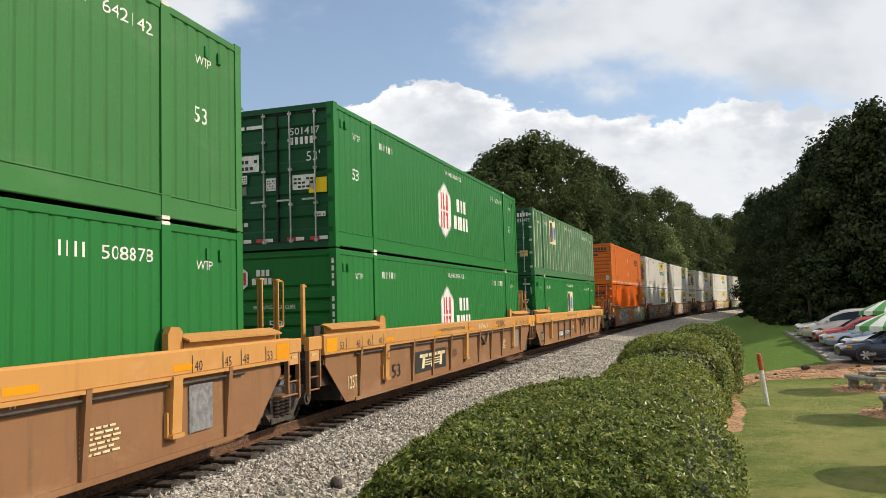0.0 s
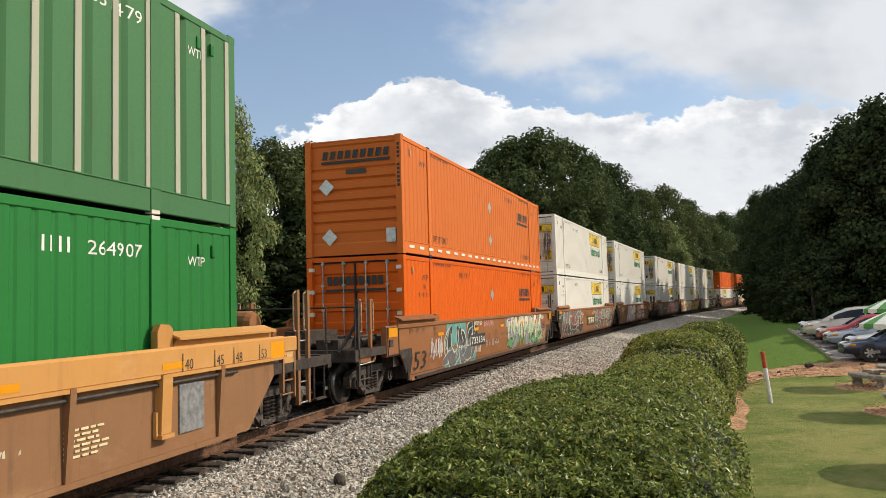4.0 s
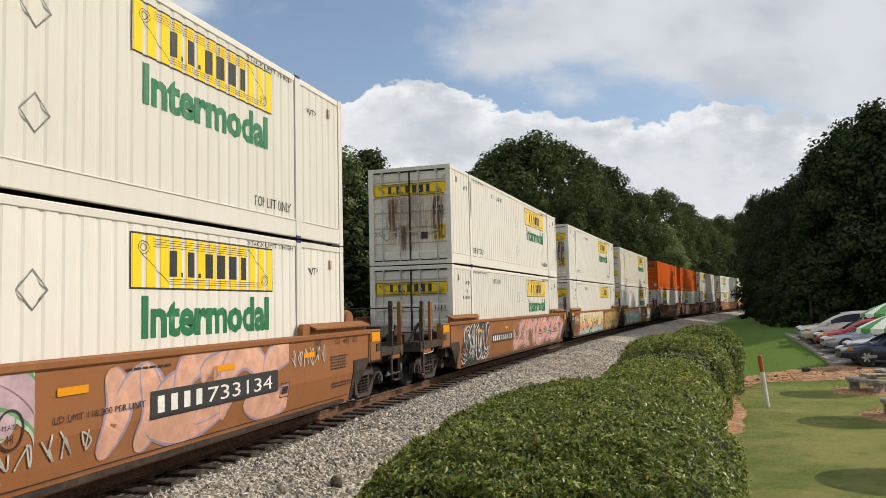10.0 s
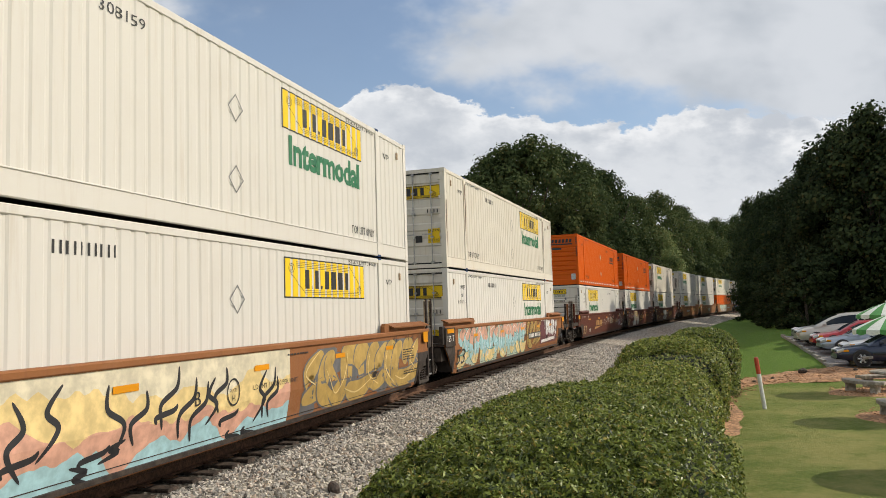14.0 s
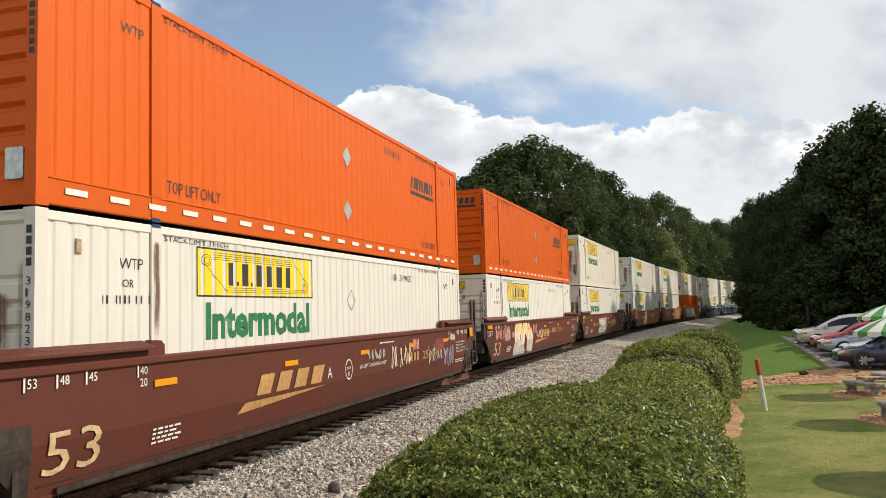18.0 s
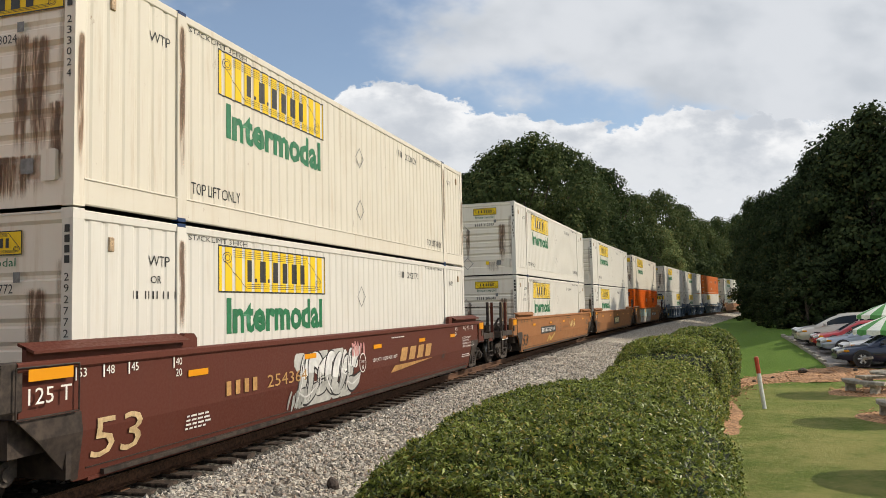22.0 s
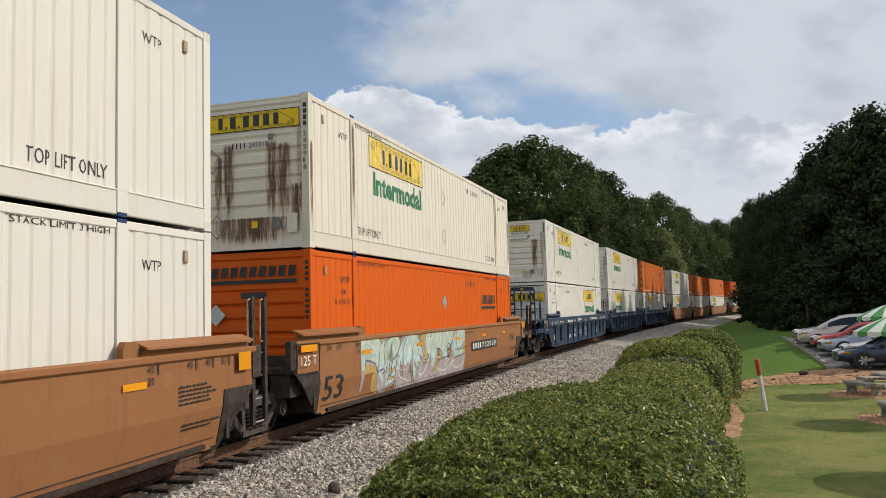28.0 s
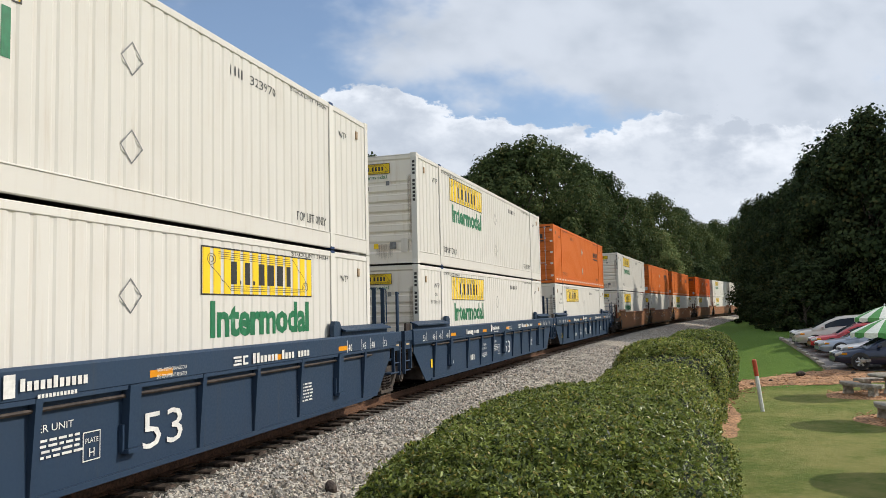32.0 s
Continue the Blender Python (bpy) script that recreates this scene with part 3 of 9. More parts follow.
# ---- trees ----
def tree_kind(name, height, spread, low, leaf, count, size, seed, label, tall=1.0):
    rnd = np.random.default_rng(seed)
    thing = tagged(new("tree"), label, "tree", "trees")
    trunk = Shape()
    lean = rnd.normal(0, 0.02, 2)
    r0 = 0.022 * height
    pts = [Vector((lean[0] * z * k + 0.15 * math.sin(z * 0.7 + seed), lean[1] * z * k, z)) for k, z in enumerate(np.linspace(0, height * 0.8, 7))]
    for k, (p, q) in enumerate(zip(pts, pts[1:])):
        trunk.rod(p, q, r0 * (1 - k / 7), 8, r0 * (1 - (k + 1) / 7))
    blobs = []
    n = 46
    for i in range(n):
        z = low + (height - low) * (i + 0.5) / n
        f = (z - low) / (height - low)
        wide = spread * (math.sin(math.pi * min(1, 0.18 + 0.82 * f) ** tall)) ** 0.75
        az = i * 2.4 + rnd.uniform(-0.4, 0.4)
        r = wide * rnd.uniform(0.35, 0.95)
        br = spread * rnd.uniform(0.17, 0.36)
        blobs.append((np.array((r * math.cos(az), r * math.sin(az), z)), br))
        if i % 3 == 0:
            t0 = pts[min(5, int(f * 5))]
            trunk.rod(t0, (r * math.cos(az), r * math.sin(az), z), r0 * 0.3, 5, r0 * 0.08)
    part("trunk", trunk, M["bark"], thing, "dark bark")
    places, ways = [], []
    w = np.array([b[1] ** 2 for b in blobs])
    pick = rnd.choice(n, count, p=w / w.sum())
    d = rnd.normal(0, 1, (count, 3))
    d /= np.linalg.norm(d, axis=1, keepdims=True)
    rad = rnd.uniform(0.5, 1.12, count)
    for i in range(count):
        c, br = blobs[pick[i]]
        k = br * rad[i] * (1 + 0.3 * noise.noise(Vector(d[i] * 2.2 + c)))
        places.append(c + d[i] * k * (1, 1, 0.8))
        ways.append(d[i] + (0, 0, 0.5))
    part("crown", leaf_cloud(places, ways, size, rnd, "crown", leaf, 1.3), None, thing)
    zs = sorted(q[2] for q in places)
    return zs[int(0.996 * len(zs))], spread, thing


KINDS = [
    tree_kind("a", 17, 5.2, 3.0, LEAF["oak"], 15000, 0.23, 21, "broad green oak tree with uneven crown"),
    tree_kind("b", 15, 4.2, 2.0, LEAF["oak"], 14000, 0.22, 22, "leafy green woodland tree"),
    tree_kind("c", 16, 4.6, 1.0, LEAF["dark"], 16000, 0.25, 23, "dense dark evergreen tree", 0.8),
    tree_kind("d", 14, 3.8, 1.5, LEAF["light"], 13000, 0.19, 24, "light green tree with yellowing leaves"),
    tree_kind("e", 13, 3.6, 0.6, LEAF["dark"], 5000, 0.4, 25, "dense dark shrubby tree down to the ground", 0.7),
    tree_kind("f", 5, 2.0, 1.3, LEAF["myrtle"], 16000, 0.07, 26, "reddish crape myrtle with many thin stems"),
]
used = set()


def plant(kind, bearing, up, away, wide=0.0, seed=[0]):
    """A tree away metres off, at a bearing (sideways metres for each metre away), its top up metres over the eye for each metre away."""
    seed[0] += 1
    r = random.Random(seed[0])
    x, y = bearing * away, away
    z = lawn_z(x, y) - 0.1
    high, spread, thing = KINDS[kind]
    k = (EYE + up * away - z) / high
    w = (wide or 1.0) * k
    m = pose(x, y, z, 0, 0, r.uniform(0, 360)) @ Matrix.Diagonal((w, w, k, 1))
    if kind not in used:
        used.add(kind)
        thing.matrix_basis = m
    else:
        sc = thing.scale
        copy_thing(thing, m @ Matrix.Diagonal((1 / sc[0], 1 / sc[1], 1 / sc[2], 1)))


# kind, bearing, rise of the top, distance, breadth
# the wood behind the track
for row in [
    (1, 0.036, 0.168, 80, 1.0), (0, 0.063, 0.189, 78, 1.0), (0, 0.086, 0.206, 76, 1.0), (0, 0.12, 0.216, 75, 1.0), (0, 0.158, 0.2, 84, 0.95), (1, 0.186, 0.18, 96, 0.95),
    (1, 0.21, 0.17, 108, 0.9), (0, 0.224, 0.142, 122, 0.75), (1, 0.25, 0.136, 142, 1.0), (0, 0.28, 0.14, 152, 0.9), (1, 0.305, 0.122, 172, 1.0), (0, 0.329, 0.104, 210, 1.0),
    (0, 0.35, 0.105, 240, 1.0), (0, 0.368, 0.096, 270, 1.0), (1, 0.341, 0.091, 215, 0.9), (1, 0.318, 0.092, 190, 0.9), (0, 0.38, 0.108, 300, 1.0), (0, 0.397, 0.097, 320, 1.0),
]:
    plant(*row)
# the wood behind the track
for row in [
    (1, 0.001, 0.151, 70, 1.0), (0, -0.046, 0.17, 64, 1.0), (1, -0.096, 0.198, 60, 1.0), (3, -0.128, 0.199, 58, 1.0), (1, -0.174, 0.205, 56, 1.0), (0, -0.217, 0.211, 54, 1.0),
    (3, -0.272, 0.262, 44, 0.62), (3, -0.325, 0.262, 44, 0.6), (3, -0.363, 0.224, 49, 0.9), (3, -0.413, 0.214, 48, 0.8), (3, -0.452, 0.213, 47, 0.7), (3, -0.479, 0.249, 46, 0.8),
    (3, -0.524, 0.269, 45, 0.8), (3, -0.559, 0.272, 45, 0.9), (0, -0.609, 0.276, 45, 1.0), (1, -0.666, 0.27, 45, 1.0), (3, 0.282, 0.093, 140, 1.1), (1, 0.247, 0.094, 122, 1.1),
]:
    plant(*row)
# the wood behind the track
for row in [
    (4, 0.218, 0.102, 106, 1.5), (4, 0.183, 0.11, 92, 1.5), (4, 0.143, 0.119, 82, 1.5), (4, 0.097, 0.12, 76, 1.5), (4, 0.054, 0.121, 72, 1.5), (4, 0.011, 0.115, 68, 1.5),
    (4, -0.031, 0.109, 64, 1.5), (4, -0.081, 0.118, 60, 1.5), (4, -0.131, 0.119, 56, 1.4), (4, -0.188, 0.121, 53, 1.4), (4, -0.245, 0.123, 50, 1.4), (3, -0.31, 0.117, 48, 1.4),
    (3, -0.367, 0.112, 46, 1.3), (3, -0.406, 0.113, 43, 1.0), (4, -0.466, 0.129, 44, 1.3), (3, -0.531, 0.124, 43, 1.3), (3, -0.595, 0.126, 43, 1.4), (4, 0.307, 0.064, 165, 1.6),
]:
    plant(*row)
# the wood behind the track
for row in [
    (4, 0.332, 0.063, 195, 1.7), (4, 0.354, 0.062, 230, 1.8), (4, 0.372, 0.069, 250, 1.8), (4, 0.261, 0.058, 132, 1.6), (4, 0.389, 0.069, 280, 1.8), (5, -0.509, 0.115, 26, 1.0),
    (5, -0.556, 0.096, 27, 1.0), (5, -0.452, 0.086, 28, 0.9), (5, -0.602, 0.104, 26, 1.0), (4, -0.345, 0.061, 44, 1.7), (3, -0.431, 0.057, 41, 1.7), (3, -0.516, 0.066, 40, 1.7),
    (4, -0.602, 0.069, 40, 1.7), (4, -0.26, 0.059, 46, 1.7), (4, -0.174, 0.064, 48, 1.7), (4, -0.103, 0.061, 52, 1.7), (4, -0.046, 0.06, 56, 1.7), (4, 0.011, 0.051, 62, 1.7),
]:
    plant(*row)
# the wood behind the track
for row in [
    (4, 0.068, 0.049, 68, 1.7), (4, 0.126, 0.048, 76, 1.7), (4, 0.183, 0.046, 88, 1.7), (4, 0.225, 0.038, 102, 1.7), (4, 0.261, 0.03, 125, 1.7), (4, 0.297, 0.028, 155, 1.8),
    (4, 0.325, 0.028, 180, 1.8), (4, 0.347, 0.027, 205, 1.8), (4, 0.368, 0.026, 230, 1.8),
]:
    plant(*row)
# the dark trees beyond the parked cars
for row in [
    (2, 0.611, 0.262, 58, 1.0), (2, 0.553, 0.241, 60, 1.0), (2, 0.514, 0.218, 64, 1.0), (2, 0.479, 0.186, 72, 1.0), (2, 0.468, 0.166, 82, 0.8), (2, 0.447, 0.15, 94, 0.9),
    (2, 0.428, 0.137, 105, 0.9), (2, 0.411, 0.133, 116, 0.9), (2, 0.394, 0.127, 126, 0.8), (2, 0.582, 0.206, 75, 1.0), (2, 0.511, 0.186, 85, 1.0), (2, 0.468, 0.138, 110, 1.0),
    (4, 0.404, 0.05, 116, 1.3), (4, 0.417, 0.054, 104, 1.3), (4, 0.436, 0.06, 94, 1.3), (4, 0.457, 0.067, 82, 1.3), (4, 0.482, 0.073, 74, 1.3), (4, 0.511, 0.072, 68, 1.4),
]:
    plant(*row)
# the dark trees beyond the parked cars
for row in [
    (4, 0.543, 0.071, 64, 1.4), (4, 0.575, 0.07, 60, 1.4), (4, 0.4, 0.018, 120, 1.6), (4, 0.429, 0.025, 92, 1.6), (4, 0.461, 0.024, 76, 1.7), (4, 0.496, 0.023, 68, 1.8),
    (4, 0.532, 0.022, 64, 1.8), (2, 0.439, 0.089, 125, 1.0), (2, 0.461, 0.102, 130, 1.0), (2, 0.418, 0.089, 150, 1.0), (4, 0.388, 0.04, 130, 1.0), (2, 0.411, 0.075, 170, 1.0),
    (2, 0.432, 0.089, 190, 1.0),
]:
    plant(*row)

# low dark growth at the edge of the car park
for row in [(4, 0.425, 0.018, 62, 1.3), (4, 0.44, 0.034, 60, 1.3), (4, 0.457, 0.05, 58, 1.3), (4, 0.478, 0.05, 60, 1.3), (4, 0.41, 0.014, 70, 1.5), (2, 0.466, 0.13, 66, 0.9), (2, 0.452, 0.11, 74, 0.8), (4, 0.398, 0.012, 84, 1.5), (4, 0.39, 0.02, 100, 1.5), (2, 0.472, 0.165, 78, 1.1), (2, 0.458, 0.145, 88, 1.1), (2, 0.505, 0.195, 68, 1.1)]:
    plant(*row)

# tall trees on the far side of the car park
for row in [(2, 0.71, 0.29, 54, 1.0), (2, 0.735, 0.27, 60, 1.0), (2, 0.66, 0.26, 66, 1.0)]:
    plant(*row)


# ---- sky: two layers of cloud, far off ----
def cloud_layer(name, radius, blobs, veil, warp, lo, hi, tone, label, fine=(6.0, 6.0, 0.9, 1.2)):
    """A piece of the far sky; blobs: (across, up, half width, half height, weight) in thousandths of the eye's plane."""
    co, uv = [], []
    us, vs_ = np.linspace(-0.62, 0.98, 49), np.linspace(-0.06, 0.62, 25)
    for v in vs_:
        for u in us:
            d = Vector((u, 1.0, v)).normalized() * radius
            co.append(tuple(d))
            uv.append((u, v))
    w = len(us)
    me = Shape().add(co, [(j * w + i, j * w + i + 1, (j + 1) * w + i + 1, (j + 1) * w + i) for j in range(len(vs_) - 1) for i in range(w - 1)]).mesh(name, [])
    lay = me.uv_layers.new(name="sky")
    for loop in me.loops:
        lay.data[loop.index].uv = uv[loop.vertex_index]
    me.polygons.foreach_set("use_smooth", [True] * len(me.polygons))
    m = bpy.data.materials.new(name)
    m.use_nodes = True
    t = m.node_tree
    t.nodes.clear()

    def math_(op, a, b=None):
        n = t.nodes.new("ShaderNodeMath")
        n.operation = op
        for i, q in enumerate((a, b)):
            if q is None:
                continue
            if isinstance(q, (int, float)):
                n.inputs[i].default_value = q
            else:
                t.links.new(q, n.inputs[i])
        return n.outputs[0]
    uvn = t.nodes.new("ShaderNodeUVMap")
    uvn.uv_map = "sky"
    sep = t.nodes.new("ShaderNodeSeparateXYZ")
    t.links.new(uvn.outputs[0], sep.inputs[0])
    mp = t.nodes.new("ShaderNodeMapping")
    mp.inputs["Scale"].default_value = (1.0, 1.6, 1.0)
    mp.inputs["Location"].default_value = (radius * 0.013, 0.3, 0)
    t.links.new(uvn.outputs[0], mp.inputs[0])
    big = noise_of(t, mp.outputs[0], 8.0, fine[0], 0.55)
    puff = noise_of(t, mp.outputs[0], 22.0, fine[1], 0.55)
    soft = noise_of(t, mp.outputs[0], 5.0, 3.0, 0.5)
    total = None
    for bx, by, hw, hh, wt in blobs:
        dx = math_("DIVIDE", math_("SUBTRACT", sep.outputs[0], bx), hw)
        dy = math_("DIVIDE", math_("SUBTRACT", sep.outputs[1], by), hh)
        r2 = math_("ADD", math_("MULTIPLY", dx, dx), math_("MULTIPLY", dy, dy))
        g = math_("MULTIPLY", math_("POWER", 2.718, math_("MULTIPLY", r2, -1.0)), wt)
        total = g if total is None else math_("ADD", total, g)
    wob = math_("ADD", math_("MULTIPLY", math_("SUBTRACT", big, 0.5), warp), math_("MULTIPLY", math_("SUBTRACT", puff, 0.5), warp * fine[2]))
    dens = math_("ADD", total, wob)
    alpha = ramp_of(t, dens, lo, hi, veil, 1.0)
    shade = ramp_of(t, math_("ADD", dens, math_("MULTIPLY", math_("SUBTRACT", puff, 0.5), fine[3])), lo, lo + tone[3], 0.0, 1.0)
    hue = mixed(t, shade, tone[0], tone[1])
    base = math_("ADD", soft, math_("MULTIPLY", math_("SUBTRACT", puff, 0.5), 0.5 * fine[3]))
    hue = mixed(t, ramp_of(t, base, 0.42, 0.72, 0.0, 0.9), hue, tone[2])
    em = t.nodes.new("ShaderNodeEmission")
    t.links.new(hue, em.inputs[0])
    tr = t.nodes.new("ShaderNodeBsdfTransparent")
    mx = t.nodes.new("ShaderNodeMixShader")
    out = t.nodes.new("ShaderNodeOutputMaterial")
    t.links.new(alpha, mx.inputs[0])
    t.links.new(tr.outputs[0], mx.inputs[1])
    t.links.new(em.outputs[0], mx.inputs[2])
    t.links.new(mx.outputs[0], out.inputs[0])
    me.materials.append(m)
    return tagged(part(name, me, None, kind="structure"), label, "clouds")


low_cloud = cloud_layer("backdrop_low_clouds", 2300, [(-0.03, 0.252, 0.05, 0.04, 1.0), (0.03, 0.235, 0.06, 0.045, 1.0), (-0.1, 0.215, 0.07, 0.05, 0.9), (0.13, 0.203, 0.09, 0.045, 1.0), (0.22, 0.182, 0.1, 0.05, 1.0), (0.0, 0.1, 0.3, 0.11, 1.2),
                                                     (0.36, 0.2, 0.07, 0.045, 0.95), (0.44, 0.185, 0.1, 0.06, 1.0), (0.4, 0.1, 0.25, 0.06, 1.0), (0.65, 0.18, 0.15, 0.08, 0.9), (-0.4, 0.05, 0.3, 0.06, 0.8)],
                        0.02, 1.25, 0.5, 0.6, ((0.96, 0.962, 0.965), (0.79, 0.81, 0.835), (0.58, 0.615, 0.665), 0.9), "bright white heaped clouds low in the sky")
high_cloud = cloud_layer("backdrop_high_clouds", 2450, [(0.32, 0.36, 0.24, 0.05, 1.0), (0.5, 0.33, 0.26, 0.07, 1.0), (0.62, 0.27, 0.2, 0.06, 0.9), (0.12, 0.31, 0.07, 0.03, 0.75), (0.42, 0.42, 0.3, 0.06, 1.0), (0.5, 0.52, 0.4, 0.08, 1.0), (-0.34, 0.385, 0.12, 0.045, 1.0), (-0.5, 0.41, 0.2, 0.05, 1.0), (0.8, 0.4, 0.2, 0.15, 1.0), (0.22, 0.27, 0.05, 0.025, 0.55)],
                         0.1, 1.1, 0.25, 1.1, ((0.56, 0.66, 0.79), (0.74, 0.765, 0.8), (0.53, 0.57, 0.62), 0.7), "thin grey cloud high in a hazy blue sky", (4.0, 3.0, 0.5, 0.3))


def fill_clouds(radius=2550.0):
    """Glowing broken cloud over unseen sky, added to fill shade; clear about the sun."""
    vs, fs = [], []
    na, ne = 72, 18
    for j in range(ne + 1):
        e = math.radians(2 + 86 * j / ne)
        for i in range(na):
            a = 2 * math.pi * i / na
            vs.append((radius * math.cos(e) * math.sin(a), radius * math.cos(e) * math.cos(a), radius * math.sin(e)))
    for j in range(ne):
        for i in range(na):
            f = (j * na + i, j * na + (i + 1) % na, (j + 1) * na + (i + 1) % na, (j + 1) * na + i)
            c = sum((Vector(vs[k]) for k in f), Vector()).normalized()
            ahead = c.y > 0.05 and -0.75 < c.x / c.y < 1.1 and c.z / c.y < 0.75
            if not ahead and c.angle(SUN_WAY) > radians(24):
                fs.append(f)
    m = bpy.data.materials.new("broken_fill_cloud")
    m.use_nodes = True
    t = m.node_tree
    t.nodes.clear()
    n = noise_of(t, mapped(t, (0.0012, 0.0012, 0.002)), 2.2, 8, 0.62)
    em, tr, mx, out = (t.nodes.new(k) for k in ("ShaderNodeEmission", "ShaderNodeBsdfTransparent", "ShaderNodeMixShader", "ShaderNodeOutputMaterial"))
    t.links.new(mixed(t, ramp_of(t, n, 0.5, 0.7), (0.95, 0.95, 0.94), (0.62, 0.66, 0.71)), em.inputs[0])
    t.links.new(ramp_of(t, n, 0.4, 0.52), mx.inputs[0])
    t.links.new(tr.outputs[0], mx.inputs[1])
    t.links.new(em.outputs[0], mx.inputs[2])
    t.links.new(mx.outputs[0], out.inputs[0])
    me = Shape().add(vs, fs).mesh("backdrop_clouds_around", m, True)
    return tagged(part("backdrop_clouds_around", me, None, kind="structure"), "glowing white cloud out of view, added to fill shaded sides", "clouds")


fill_clouds()

# ---- lawn: mulch, marker post, tables, parked cars ----
def lying(name, outline, lift, material, label, category):
    """A bed that follows the lawn, inside an outline."""
    bm = bmesh.new()
    vs = [bm.verts.new((x, y, 0)) for x, y in outline]
    bm.faces.new(vs)
    bmesh.ops.triangulate(bm, faces=bm.faces)
    for _ in range(3):
        bmesh.ops.subdivide_edges(bm, edges=[e for e in bm.edges if e.calc_length() > 0.5], cuts=1)
        bmesh.ops.triangulate(bm, faces=bm.faces)
    edge = {v for e in bm.edges if e.is_boundary for v in e.verts}
    for v in bm.verts:
        v.co.x += 0.12 * noise.noise((v.co.x * 2, v.co.y * 2, 5))
        v.co.y += 0.12 * noise.noise((v.co.x * 2, v.co.y * 2, 9))
        v.co.z = lawn_z(v.co.x, v.co.y) + (0.0 if v in edge else lift + 0.03 * noise.noise((v.co.x * 3, v.co.y * 3, 2)))
    me = bpy.data.meshes.new(name)
    bm.to_mesh(me)
    bm.free()
    me.materials.append(material)
    me.polygons.foreach_set("use_smooth", [True] * len(me.polygons))
    return tagged(part(name, me, None, kind="structure"), label, category)


def curve_through(pts, n=8):
    out = []
    for i in range(len(pts)):
        a, b, c, d = (Vector(pts[(i + k) % len(pts)]) for k in (-1, 0, 1, 2))
        for j in range(n):
            u = j / n
            out.append(tuple(0.5 * ((2 * b) + (c - a) * u + (2 * a - 5 * b + 4 * c - d) * u * u + (3 * b - a - 3 * c + d) * u ** 3)))
    return out


lying("mulch_bed", curve_through([(6.6, 20.1), (7.6, 22.6), (8.9, 25.8), (10.6, 30.0), (12.0, 33.2), (13.6, 34.0), (15.05, 34.3), (16.8, 34.5), (18.4, 33.6), (21.0, 32.5), (23.0, 31.2), (19.0, 30.6), (16.0, 31.2), (14.9, 31.1), (13.6, 31.5), (12.0, 31.4), (10.6, 29.1), (9.75, 27.2), (8.75, 23.6), (7.9, 21.6), (7.3, 20.1)]), 0.07, M["chip"], "bed of red-brown bark mulch beside the hedge", "mulch")


def ring(cx, cy, rx, ry):
    return [(cx + rx * math.cos(a) * (1 + 0.08 * math.sin(3 * a + cx)), cy + ry * math.sin(a)) for a in np.linspace(0, 2 * math.pi, 28, endpoint=False)]


TABLES = [(15.8, 28.1), (13.65, 21.9), (10.95, 15.0), (19.25, 34.4)]
for x, y in TABLES[:3]:
    lying("mulch_bed", ring(x, y, 2.35, 1.7), 0.05, M["chip"], "ring of red-brown bark mulch under a picnic table", "mulch")

# scattered chips and twigs
rnd = np.random.default_rng(77)
chips = Shape()
for k in range(1500):
    if k < 900:
        u = rnd.uniform(0, 1)
        x = 9.0 + 9 * u + rnd.normal(0, 0.4)
        y = np.interp(x, (9.0, 10.3, 12.2, 15.0, 18.0), (26.0, 29.3, 32.2, 32.7, 32.3)) + rnd.normal(0, 0.7)
    else:
        c = TABLES[k % 3]
        a, r = rnd.uniform(0, 6.28), 2.0 * math.sqrt(rnd.uniform(0, 1.1))
        x, y = c[0] + r * math.cos(a), c[1] + r * math.sin(a)
    chips.box((x, y, lawn_z(x, y) + 0.07), (rnd.uniform(0.05, 0.13), rnd.uniform(0.02, 0.05), 0.015), Euler((rnd.uniform(-0.3, 0.3), rnd.uniform(-0.3, 0.3), rnd.uniform(0, 6.3))).to_matrix())
tagged(part("bark_chips", chips, M["chip"], kind="stuff"), "loose red-brown bark chips on the mulch", "bark chips")
for x, y, r in ((14.9, 33.2, 0.19), (13.4, 32.6, 0.09), (12.4, 32.0, 0.08), (17.0, 33.0, 0.1)):
    bm = bmesh.new()
    bmesh.ops.create_icosphere(bm, subdivisions=2, radius=r)
    for v in bm.verts:
        v.co *= 1 + 0.3 * noise.noise(v.co * 8 + Vector((x, y, 0)))
        v.co.z *= 0.7
    me = bpy.data.meshes.new("rock")
    bm.to_mesh(me)
    bm.free()
    me.materials.append(M["bark"])
    tagged(part("rock", me, None, at=pose(x, y, lawn_z(x, y) + 0.05 + r * 0.4)), "small dark rock lying in the mulch", "rock")

# leaning marker post
post = tagged(new("marker_post"), "leaning white plastic marker post with red top", "post")
px_, py_ = 9.8, 24.58
post.matrix_basis = pose(px_, py_, lawn_z(px_, py_) - 0.02, 0, -6.6, 0)
part("shaft", Shape().lathe([(0.0, 0.0), (0.062, 0.0), (0.062, 1.1), (0.0, 1.1)], (0, 0, 0), "z", 16), plain("white_plastic", (0.78, 0.77, 0.74), 0.5, 0, 0.08), post, smooth=False)
part("cap", Shape().lathe([(0.0, 1.1), (0.066, 1.1), (0.066, 1.58), (0.05, 1.61), (0.0, 1.61)], (0, 0, 0), "z", 16), plain("faded_red_plastic", (0.55, 0.08, 0.035), 0.5, 0, 0.15), post, "faded red cap")


